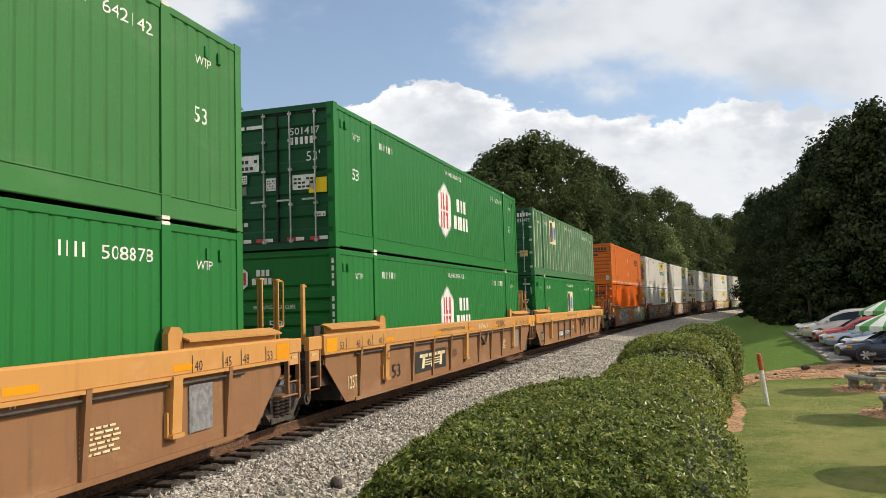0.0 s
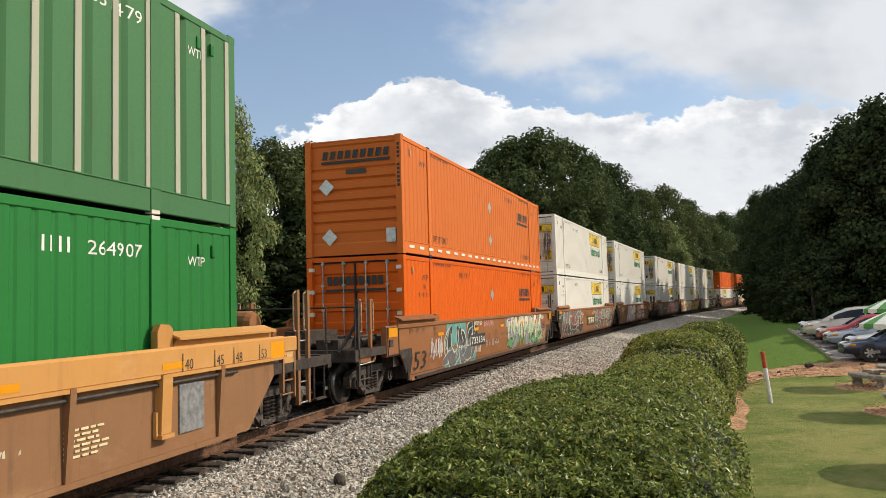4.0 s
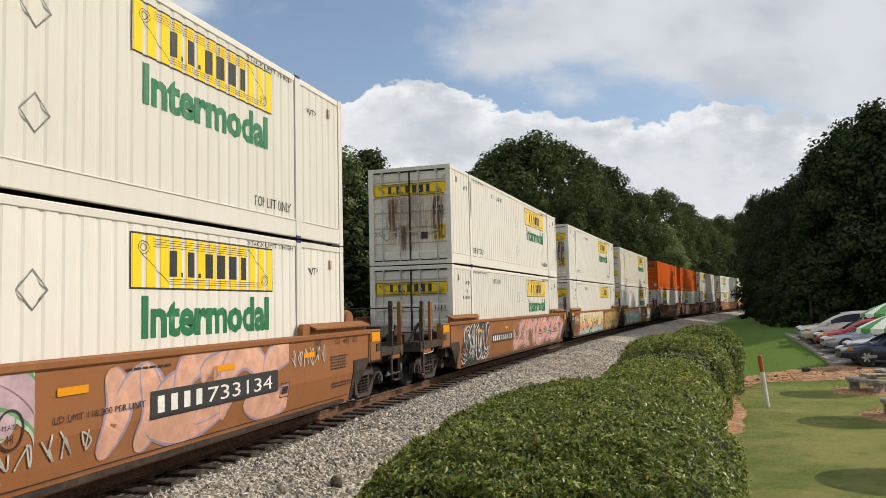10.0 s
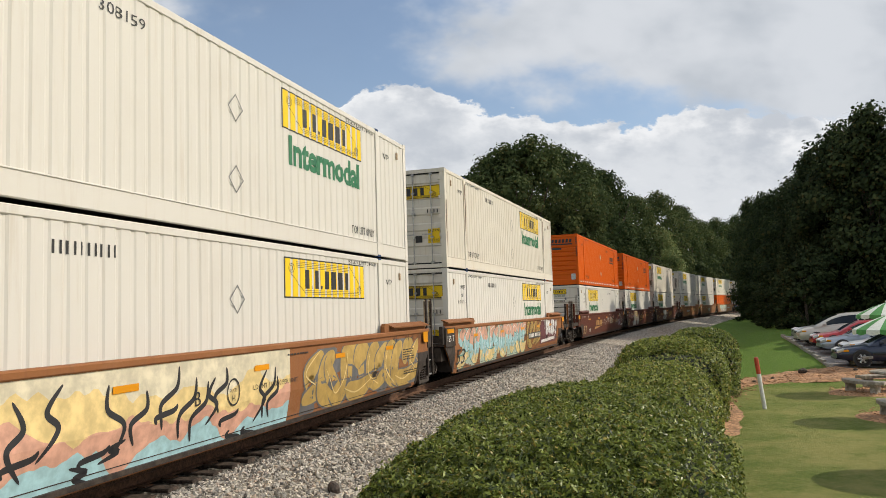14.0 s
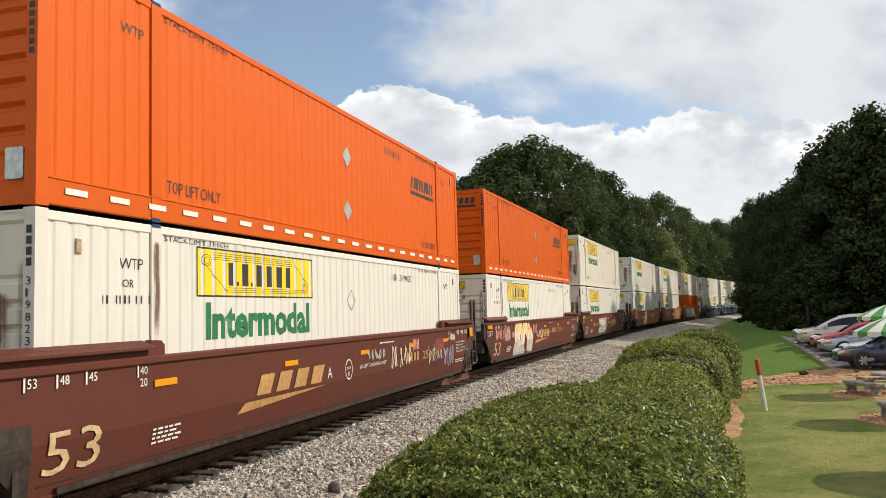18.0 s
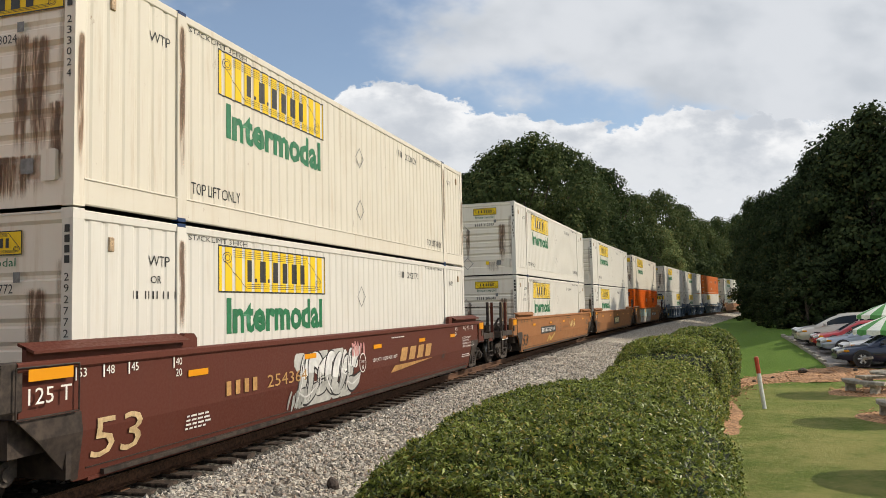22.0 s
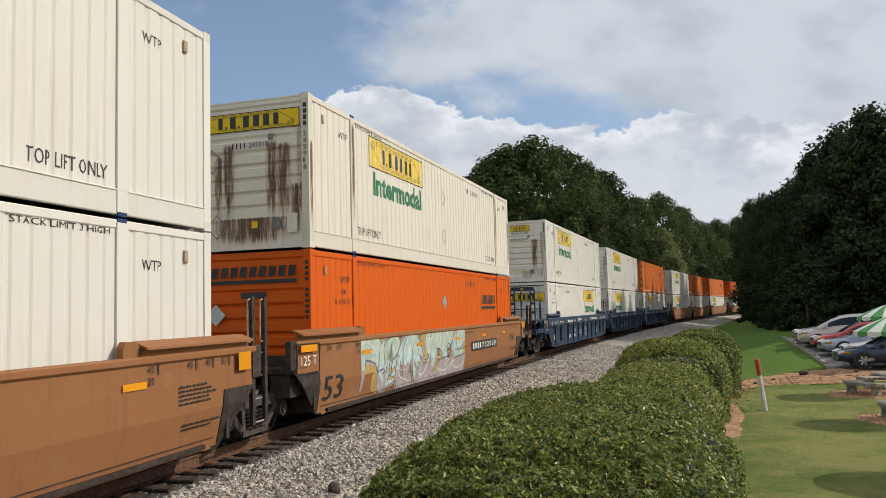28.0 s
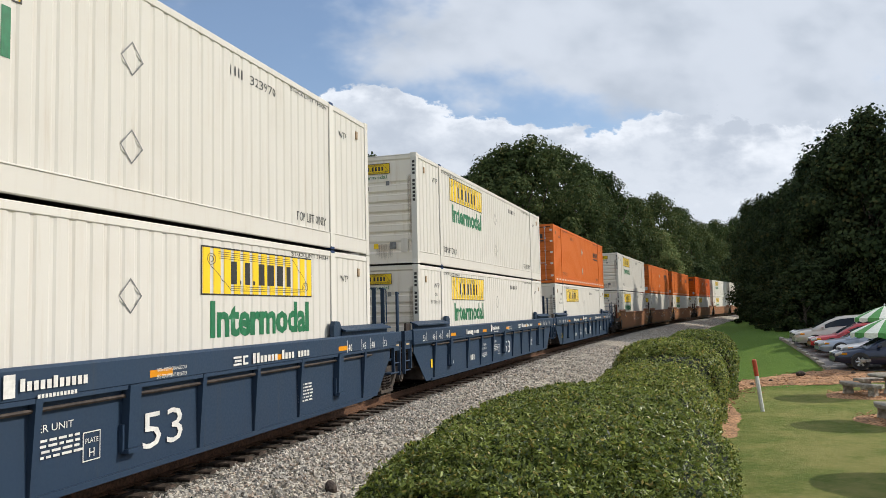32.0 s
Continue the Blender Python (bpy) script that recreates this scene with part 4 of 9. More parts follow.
def picnic(x, y, turn, shade):
    z = lawn_z(x, y) + 0.04
    table = tagged(new("picnic_table"), "round grey concrete picnic table", "table", "picnic tables")
    table.matrix_basis = pose(x, y, z, 0, 0, turn)
    part("tabletop", Shape().lathe([(0, 0.6), (0.72, 0.6), (0.76, 0.63), (0.76, 0.66), (0.72, 0.69), (0, 0.69)], (0, 0, 0), "z", 28), M["concrete"], table)
    part("pedestal", Shape().lathe([(0, 0), (0.3, 0.0), (0.24, 0.12), (0.2, 0.45), (0.3, 0.605), (0, 0.605)], (0, 0, 0), "z", 20), M["concrete"], table)
    for k in range(3):
        bench = tagged(new("bench"), "curved grey concrete bench round a picnic table", "bench", "picnic benches")
        bench.matrix_basis = pose(x, y, z, 0, 0, turn + 120 * k)
        seat, n = Shape(), 14
        vs = []
        for i in range(n + 1):
            a = math.radians(-38 + 76 * i / n)
            for r, h in ((1.2, 0.32), (1.2, 0.41), (1.23, 0.43), (1.62, 0.43), (1.65, 0.41), (1.65, 0.32)):
                vs.append((r * math.cos(a), r * math.sin(a), h))
        fs = [(j * 6 + i, j * 6 + (i + 1) % 6, (j + 1) * 6 + (i + 1) % 6, (j + 1) * 6 + i) for j in range(n) for i in range(6)] + [(5, 4, 3, 2, 1, 0), tuple(n * 6 + i for i in range(6))]
        part("seat", seat.add(vs, fs), M["concrete"], bench)
        for sgn in (-1, 1):
            a = math.radians(25 * sgn)
            part("leg", Shape().plate([(-0.17, 0.0), (0.17, 0.0), (0.14, 0.2), (0.17, 0.325), (-0.17, 0.325), (-0.14, 0.2)], 1, -0.11, 0.22), M["concrete"], bench, at=pose(1.42 * math.cos(a), 1.42 * math.sin(a), 0, 0, 0, math.degrees(a)))
    if shade:
        um = tagged(new("umbrella"), "open green and white striped patio umbrella", "umbrella", "patio umbrellas")
        um.matrix_basis = pose(x, y, z + 0.06, 0, 0, turn + 11)
        part("pole", Shape().rod((0, 0, 0.1), (0, 0, 2.62), 0.022, 10), M["steel"], um, "silver pole")
        part("finial", Shape().lathe([(0, 2.6), (0.04, 2.62), (0.03, 2.68), (0, 2.7)], (0, 0, 0), "z", 10), M["letter"], um)
        gm, wm = plain("green_canvas", (0.09, 0.3, 0.08), 0.8, 0, 0.1), plain("white_canvas", (0.72, 0.75, 0.68), 0.8, 0, 0.06)
        for i in range(16):
            a0, a1 = 2 * math.pi * i / 16, 2 * math.pi * (i + 1) / 16
            sh = Shape()
            vs = []
            for j in range(5):
                f = 0.03 + 0.97 * j / 4
                for a in (a0, (a0 + a1) / 2, a1):
                    vs.append((1.2 * f * math.cos(a), 1.2 * f * math.sin(a), 2.6 - 0.5 * f ** 1.25))
            for dz in (0.1, 0.2):
                for k, a in enumerate((a0, (a0 + a1) / 2, a1)):
                    vs.append((1.21 * math.cos(a), 1.21 * math.sin(a), 2.1 - dz + (0.06 if k != 1 and dz > 0.15 else 0)))
            sh.add(vs, [(j * 3 + k, j * 3 + k + 1, (j + 1) * 3 + k + 1, (j + 1) * 3 + k) for j in range(6) for k in range(2)])
            part("canopy_panel", sh, gm if i % 2 else wm, um)
        for i in range(8):
            a = 2 * math.pi * i / 8
            part("rib", Shape().rod((0.05 * math.cos(a), 0.05 * math.sin(a), 2.56), (1.18 * math.cos(a), 1.18 * math.sin(a), 2.08), 0.009, 5), M["steel"], um)


for k, (x, y) in enumerate(TABLES):
    picnic(x, y, 192 - 6 * k, True)

# parking: paving, kerb and lines
M["pale_asphalt"] = plain("pale_worn_asphalt", (0.26, 0.24, 0.225), 0.9, 0, 0.2, 25, 0.3, 0.01)
ROW = Vector((0.285, 0.9585, 0))
FACE = Vector((-0.9585, 0.285, 0))
KERB0 = Vector((16.91, 34.7, 0))


def park_z(x, y):
    return lawn_z(x, y) + 0.03


pv = Shape()
vs = []
for j in range(0, 15):
    for i in range(0, 15):
        p = KERB0 + ROW * (-0.4 + j * 1.15) - FACE * (i * 1.6)
        vs.append((p.x, p.y, park_z(p.x, p.y)))
pv.add(vs, [(j * 15 + i, j * 15 + i + 1, (j + 1) * 15 + i + 1, (j + 1) * 15 + i) for j in range(14) for i in range(14)])
tagged(part("pavement", pv, M["pale_asphalt"], kind="structure", smooth=True), "grey weathered asphalt of a car park", "car park")
kerb = tagged(new("kerb"), "pale concrete kerb along the car park", "kerb", kind="structure")
kerb_mesh = Shape().box((0, 0, 0), (1.46, 0.16, 0.24), cut=0.02).mesh("kerb_stone", M["concrete"])
for j in range(11):
    p = KERB0 + ROW * (0.3 + j * 1.5) + FACE * 0.15
    part("kerb_stone", kerb_mesh, None, kerb, at=pose(p.x, p.y, park_z(p.x, p.y) + 0.0, 0, 0, 73.4))
for j in range(7):
    p = KERB0 + ROW * (-0.95 + j * 2.3) - FACE * 2.6
    m = pose(p.x, p.y, park_z(p.x, p.y) + 0.008, 0, 0, -16.6)
    tagged(part("parking_line", Shape().box((0, 0, 0), (4.6, 0.1, 0.006)), M["letter"], at=m, kind="structure"), "worn white parking bay line", "road marking")


def car(col, style, at, label, metal=0.3):
    """A parked car, nose to -x, its wheels on z = 0: a rounded body, a glazed cabin on it, wheels, lamps and trim."""
    thing = tagged(new("car"), label, "car", "parked cars")
    thing.matrix_basis = at
    body_m, t, b = nodes_of("car_paint")
    b.inputs["Base Color"].default_value, b.inputs["Roughness"].default_value, b.inputs["Metallic"].default_value = (*col, 1), 0.3, metal
    b.inputs["Coat Weight"].default_value = 0.7
    van = style == "van"
    # along, sill, shoulder, half width
    hull = [(-2.3, 0.42, 0.58, 0.52), (-2.24, 0.34, 0.66, 0.68), (-2.1, 0.28, 0.72, 0.76), (-1.75, 0.24, 0.78, 0.82), (-1.2, 0.22, 0.86, 0.85), (-0.6, 0.2, 0.92, 0.86), (0.3, 0.2, 0.94, 0.87), (1.2, 0.21, 0.96, 0.86), (1.8, 0.24, 0.97, 0.83), (2.15, 0.3, 0.93, 0.77), (2.27, 0.38, 0.82, 0.66)]
    top = [(-1.12, 0.87), (-0.85, 1.03), (-0.5, 1.22), (-0.15, 1.37), (0.2, 1.42), (0.65, 1.42), (1.0, 1.36), (1.35, 1.2), (1.72, 0.99)]
    wx, half = (-1.36, 1.34), 0.87
    if van:
        hull = [(x * 1.06, lo + 0.03, hi + (0.16 if x > -2.0 else 0.1), w * 1.07) for x, lo, hi, w in hull]
        top = [(-1.62, 1.0), (-1.2, 1.22), (-0.75, 1.46), (-0.3, 1.62), (0.2, 1.69), (1.0, 1.72), (1.7, 1.7), (2.1, 1.58), (2.3, 1.12)]
        wx, half = (-1.5, 1.5), 0.93

    def skin(rows, closed=True):
        vs, k = [p for r in rows for p in r], len(rows[0])
        fs = [(j * k + i, j * k + i + 1, (j + 1) * k + i + 1, (j + 1) * k + i) for j in range(len(rows) - 1) for i in range(k - 1)]
        if closed:
            fs += [tuple(range(k)), tuple((len(rows) - 1) * k + i for i in range(k))]
        return Shape().add(vs, fs)

    def belly(x, lo, hi, w):
        side = [(w * 0.9, lo), (w * 0.985, lo + 0.12), (w, (lo + hi) / 2), (w * 0.985, hi - 0.14), (w * 0.93, hi - 0.045), (w * 0.8, hi - 0.008), (w * 0.4, hi + 0.018), (0, hi + 0.024)]
        return [(x, y, z) for y, z in side] + [(x, -y, z) for y, z in side[-2::-1]]

    def crown(x, z, out=0.0):
        base = float(np.interp(x, [q[0] for q in hull], [q[2] for q in hull])) - 0.05
        lift = max(z - base, 0.01)
        wb, wt = half * 0.93, half * 0.93 - 0.3 * lift
        side = [(wb + out, base), (wt + 0.04 + out, z - 0.09 if lift > 0.2 else base + 0.6 * lift), (wt - 0.03 + out * 0.7, z - 0.03 + out * 0.5), (wt * 0.7, z + out), (0, z + 0.02 + out)]
        return [(x, y, q) for y, q in side] + [(x, -y, q) for y, q in side[-2::-1]]
    part("body", skin([belly(*q) for q in hull]), body_m, thing, smooth=True)
    cabin = part("cabin", skin([crown(*q) for q in top]), body_m, thing, smooth=True)
    glass = M["glass"]

    def at_top(x):
        return x, float(np.interp(x, [q[0] for q in top], [q[1] for q in top]))
    for x0, x1, name in ((top[0][0] + 0.1, top[3][0] - 0.06, "windscreen"), (top[-3][0] + 0.04, top[-1][0] - 0.1, "rear_window")):
        part(name, skin([crown(*at_top(x), 0.012)[3:6] for x in np.linspace(x0, x1, 6)], False), glass, cabin, "dark reflecting glass", True)
    for sy in (0, 1):
        mid = (top[2][0] + top[-3][0]) / 2 + 0.1
        for x0, x1 in ((top[1][0] + 0.22, mid - 0.04), (mid + 0.04, top[-2][0] - (0.02 if van else 0.12))):
            rows = []
            for x in np.linspace(x0, x1, 7):
                c = crown(*at_top(x), 0.01)
                lo_, hi_ = (Vector(c[0]), Vector(c[1])) if sy == 0 else (Vector(c[-1]), Vector(c[-2]))
                rows.append([tuple(lo_.lerp(hi_, 0.2)), tuple(lo_.lerp(hi_, 0.94))])
            part("side_window", skin(rows, False), glass, cabin, "dark reflecting glass")
        s_ = 1 if sy == 0 else -1
        nose = hull[1]
        part("headlight", Shape().box((nose[0] + 0.13, s_ * half * 0.66, nose[2] + 0.0), (0.26, 0.4, 0.13), Euler((0, -0.35, s_ * 0.4)).to_matrix(), 0.04), M["lens"], thing, "clear headlight")
        part("indicator", Shape().box((nose[0] + 0.28, s_ * half * 0.9, nose[2] - 0.0), (0.22, 0.05, 0.09), Euler((0, 0, s_ * 0.3)).to_matrix(), 0.02), M["amber"], thing, "amber lens")
        part("mirror", Shape().box((top[0][0] + 0.5, s_ * (half + 0.1), top[0][1] + 0.12), (0.13, 0.2, 0.13), cut=0.04), body_m, thing)
        part("door_seam", Shape().box((mid, s_ * (half + 0.001), 0.62), (0.014, 0.012, 0.5)), M["trim"], thing)
        part("side_strip", Shape().box((0.1, s_ * (half + 0.004), 0.52), (2.1, 0.02, 0.05), cut=0.008), M["trim"], thing)
        for x in wx:
            wheel = part("wheel", Shape().lathe([(0.2, -0.09), (0.3, -0.1), (0.325, -0.07), (0.325, 0.07), (0.3, 0.1), (0.2, 0.09)], (0, 0, 0), "y", 24), M["rubber"], thing, "black tyre", True, pose(x, s_ * (half - 0.075), 0.325))
            rim = Shape().lathe([(0.2, -0.095), (0.212, -0.06), (0.19, -0.05)], (0, 0, 0), "y", 20)
            for q in range(6):
                g = q * math.pi / 3
                rim.rod((0.03 * math.cos(g), -0.085, 0.03 * math.sin(g)), (0.2 * math.cos(g), -0.085, 0.2 * math.sin(g)), 0.042, 5)
            rim.rod((0, -0.1, 0), (0, -0.04, 0), 0.06, 10)
            part("rim", rim, M["silver"], wheel, "alloy rim", at=pose(0, 0, 0, 0, 0, 0 if s_ < 0 else 180))
            part("wheel_arch", Shape().lathe([(0.0, -0.02), (0.375, -0.02), (0.375, 0.02), (0.0, 0.02)], (x, s_ * (half - 0.014), 0.35), "y", 20), M["trim"], thing)
    part("bumper", Shape().box((hull[0][0] + 0.12, 0, 0.43), (0.26, half * 1.5, 0.17), cut=0.06), body_m, thing)
    part("grille", Shape().box((hull[0][0] + 0.02, 0, hull[0][2] + 0.02), (0.07, 0.62, 0.1), cut=0.02), M["trim"], thing)
    part("air_intake", Shape().box((hull[0][0] + 0.06, 0, 0.33), (0.2, half * 1.2, 0.08), cut=0.02), M["trim"], thing)
    return thing


M["glass"], _t, _b = nodes_of("car_glass")
_b.inputs["Base Color"].default_value, _b.inputs["Roughness"].default_value = (0.012, 0.016, 0.018, 1), 0.06
M["lens"], _t, _b = nodes_of("clear_lens")
_b.inputs["Base Color"].default_value, _b.inputs["Roughness"].default_value = (0.6, 0.6, 0.58, 1), 0.12
for k, (col, style, label, metal, along) in enumerate([
        ((0.012, 0.022, 0.055), "sedan", "dark blue sedan with alloy wheels parked nose to the lawn", 0.4, 0.25), ((0.7, 0.72, 0.74), "sedan", "white sedan parked nose to the lawn", 0.0, 2.5),
        ((0.34, 0.38, 0.45), "sedan", "pale blue-silver sedan parked nose to the lawn", 0.6, 4.75), ((0.42, 0.02, 0.025), "sedan", "red sedan parked nose to the lawn", 0.1, 7.0),
        ((0.55, 0.52, 0.46), "van", "beige minivan parked nose to the lawn", 0.3, 9.3), ((0.36, 0.38, 0.42), "sedan", "silver sedan parked nose to the lawn", 0.5, 11.7)]):
    c = KERB0 + ROW * along - FACE * (2.42, 3.1, 2.5, 2.5, 2.2, 2.25)[k]
    car(col, style, pose(c.x, c.y, park_z(c.x, c.y) + 0.005, 0, 0, -16.6), label, metal)


# ---- behind the track: a sign, a parked car, a play frame ----
def over_there(bearing, away):
    return bearing * away, away, lawn_z(bearing * away, away)


bx, by, bz = over_there(-0.48, 31)
board = tagged(new("sign_board"), "small white sign board on two thin legs", "sign")
board.matrix_basis = pose(bx, by, bz, 0, 0, 25)
part("board", Shape().box((0, 0, 1.35), (0.42, 0.03, 0.95), cut=0.008), plain("white_board", (0.72, 0.74, 0.76), 0.5, 0, 0.05), board)
for sx in (-1, 1):
    part("leg", Shape().box((sx * 0.18, 0.02, 0.5), (0.05, 0.04, 1.0)), M["steel"], board)
bx, by, bz = over_there(-0.505, 31)
car((0.72, 0.73, 0.74), "sedan", pose(bx, by, bz, 0, 0, 35), "white car parked behind the track", 0.0)
bx, by, bz = over_there(-0.405, 39)
play = tagged(new("play_frame"), "red and teal playground frame with a slide", "playground")
play.matrix_basis = pose(bx, by, bz, 0, 0, 20)
red_, teal_ = plain("red_steel_tube", (0.4, 0.04, 0.03), 0.5, 0, 0.1), plain("teal_plastic", (0.02, 0.25, 0.22), 0.5, 0, 0.1)
for x in (-1.0, 1.0):
    for y in (-0.7, 0.7):
        part("post", Shape().rod((x, y, 0), (x, y, 2.7), 0.06, 8), red_, play)
part("deck", Shape().box((0, 0, 1.2), (2.1, 1.5, 0.08)), M["tie"], play)
part("roof", Shape().add([(-1.2, -0.9, 2.5), (1.2, -0.9, 2.5), (1.2, 0.9, 2.5), (-1.2, 0.9, 2.5), (0, 0, 3.1)], [(0, 1, 4), (1, 2, 4), (2, 3, 4), (3, 0, 4), (3, 2, 1, 0)]), teal_, play)
part("slide", Shape().plate([(1.0, 1.2), (1.3, 1.2), (3.0, 0.3), (3.4, 0.25), (3.4, 0.31), (3.02, 0.36), (1.32, 1.28), (1.0, 1.28)], 1, -0.35, 0.7), teal_, play)
part("guard_rail", Shape().path([(-1, -0.7, 1.8), (1, -0.7, 1.8)], 0.03).path([(-1, 0.7, 1.8), (1, 0.7, 1.8)], 0.03).path([(-1, -0.7, 1.5), (1, -0.7, 1.5)], 0.03), red_, play)


# ---- train: shared meshes ----
def stain_material(name, core, rim, much):
    """Rust that has run down from a point: dense in its middle, torn and thin towards its edges and its foot."""
    m, t, b = nodes_of(name)
    co = t.nodes.new("ShaderNodeTexCoord")
    sep = t.nodes.new("ShaderNodeSeparateXYZ")
    t.links.new(co.outputs["Generated"], sep.inputs[0])

    def times(p, q):
        n = t.nodes.new("ShaderNodeMath")
        n.operation = "MULTIPLY"
        t.links.new(p, n.inputs[0])
        t.links.new(q, n.inputs[1])
        return n.outputs[0]
    across = times(ramp_of(t, sep.outputs[0], 0.0, 0.5), ramp_of(t, sep.outputs[0], 1.0, 0.5))
    along = times(ramp_of(t, sep.outputs[2], 0.0, 0.55), ramp_of(t, sep.outputs[2], 1.0, 0.93))
    streak = ramp_of(t, noise_of(t, mapped(t, (11, 11, 0.9)), 1.5, 5, 0.7), 0.3, 0.66, 0.1, 1.0)
    a = times(times(across, along), streak)
    t.links.new(mixed(t, ramp_of(t, a, 0.15, 0.7), rim, core), b.inputs["Base Color"])
    b.inputs["Roughness"].default_value = 0.85
    t.links.new(ramp_of(t, a, 0.02, 0.55, 0.0, much), b.inputs["Alpha"])
    return m


M["lift_blue"] = paint("worn_blue_casting", (0.02, 0.045, 0.12), (0.1, 0.07, 0.05), 0.4, 0.5)
M["rust_stain"] = stain_material("rust_stain", (0.09, 0.04, 0.018), (0.3, 0.15, 0.06), 0.72)
M["grime"] = stain_material("brown_grime", (0.2, 0.13, 0.075), (0.38, 0.27, 0.16), 0.4)

LONG, WIDE, TALL = 16.154, 2.59, 2.896
PITCH = 0.2775
MESHES = {}


def fold(u, pitch=PITCH, deep=0.026):
    """How far the corrugated wall lies behind its crest at u."""
    w = (u / pitch) % 1.0
    if w < 0.6:
        return 0.0
    if w < 0.72:
        return deep * (w - 0.6) / 0.12
    if w < 0.88:
        return deep
    return deep * (1.0 - w) / 0.12


def fold_marks(lo, hi, pitch=PITCH):
    out = []
    k = math.floor(lo / pitch) - 1
    while k * pitch < hi + pitch:
        for w in (0, 0.6, 0.72, 0.88):
            u = (k + w) * pitch
            if lo < u < hi:
                out.append(u)
        k += 1
    return [lo] + sorted(out) + [hi]


def once(key, make):
    if key not in MESHES:
        MESHES[key] = make()
    return MESHES[key]


def wall_mesh(key, material, pitch=PITCH, deep=0.026, lo=-8.0, hi=8.0, z0=0.3, z1=2.78):
    def make():
        sh = Shape()
        us = fold_marks(lo, hi, pitch)
        vs = []
        for u in us:
            y = -1.275 + fold(u, pitch, deep)
            vs += [(u, y, z0), (u, y, z1), (u, y + 0.02, z1), (u, y + 0.02, z0)]
        fs = []
        for i in range(len(us) - 1):
            a, b = 4 * i, 4 * i + 4
            fs += [(a, b, b + 1, a + 1), (a + 1, b + 1, b + 2, a + 2), (a + 2, b + 2, b + 3, a + 3), (a + 3, b + 3, b, a)]
        fs += [(0, 1, 2, 3), (len(vs) - 4, len(vs) - 3, len(vs) - 2, len(vs) - 1)]
        return sh.add(vs, fs).mesh("side_wall", material)
    return once(("wall", key), make)


def skin_patch(key, material, lo, hi, z0, z1, lift=0.004, pitch=PITCH, deep=0.026, name="panel"):
    """Paint that follows the folds of the wall."""
    def make():
        us = fold_marks(lo, hi, pitch)
        vs = []
        for u in us:
            y = -1.275 + fold(u, pitch, deep) - lift
            vs += [(u, y, z0), (u, y, z1)]
        return Shape().add(vs, [(2 * i, 2 * i + 2, 2 * i + 3, 2 * i + 1) for i in range(len(us) - 1)]).mesh(name, material)
    return once(("skin", key, lo, hi, z0, z1), make)


def words(text, high, material, wide=0.0, name="lettering", heavy=0.0):
    """Flat lettering in the plane of x and z, its lower left corner at 0, with caps about that high."""
    def make():
        cu = bpy.data.curves.new("lettering", "FONT")
        cu.body, cu.size, cu.resolution_u, cu.offset = text, high / 0.72, 2, heavy
        ob = bpy.data.objects.new("lettering", cu)
        scene.collection.objects.link(ob)
        me = bpy.data.meshes.new_from_object(ob)
        bpy.data.objects.remove(ob)
        bpy.data.curves.remove(cu)
        me.name = "lettering"
        xs = [v.co.x for v in me.vertices] or [0, 1]
        k = wide / (max(xs) - min(xs)) if wide else 1.0
        for v in me.vertices:
            v.co = ((v.co.x - min(xs)) * k, 0.0, v.co.y)
        me.materials.clear()
        me.materials.append(material)
        return me
    return once(("words", text, high, material.name, wide, heavy), make)


def on_folds(me, key, at_x, at_z, lift=0.005, pitch=PITCH, deep=0.026):
    """Lettering laid onto the folds of the wall, at its place."""
    def make():
        bm = bmesh.new()
        bm.from_mesh(me)
        bmesh.ops.translate(bm, verts=bm.verts, vec=(at_x, 0, at_z))
        xs = [v.co.x for v in bm.verts]
        for u in fold_marks(min(xs), max(xs), pitch)[1:-1]:
            bmesh.ops.bisect_plane(bm, geom=list(bm.verts) + list(bm.edges) + list(bm.faces), plane_co=(u, 0, 0), plane_no=(1, 0, 0))
        for v in bm.verts:
            v.co.y = -1.275 + fold(v.co.x, pitch, deep) - lift
        out = bpy.data.meshes.new("lettering")
        bm.to_mesh(out)
        bm.free()
        out.materials.append(me.materials[0])
        return out
    return once(("folded", key, me.name, at_x, at_z), make)


def bars(spec, name="lettering"):
    """Plain bars in place of writing: (x, z, width, height) each, in the plane of x and z."""
    sh = Shape()
    for x, z, w, h in spec:
        sh.add([(x, 0, z), (x + w, 0, z), (x + w, 0, z + h), (x, 0, z + h)], [(0, 1, 2, 3)])
    return sh


def blocks(spec, high, lean=0.0):
    """Plain solid blocks in place of a name: (x, width) each; a narrow one is a dot."""
    sh = Shape()
    for x, w in spec:
        top = high if w > 0.35 * high else w
        sh.add([(x, 0, 0), (x + w, 0, 0), (x + w + lean * top, 0, top), (x + lean * top, 0, top)], [(0, 1, 2, 3)])
    return sh


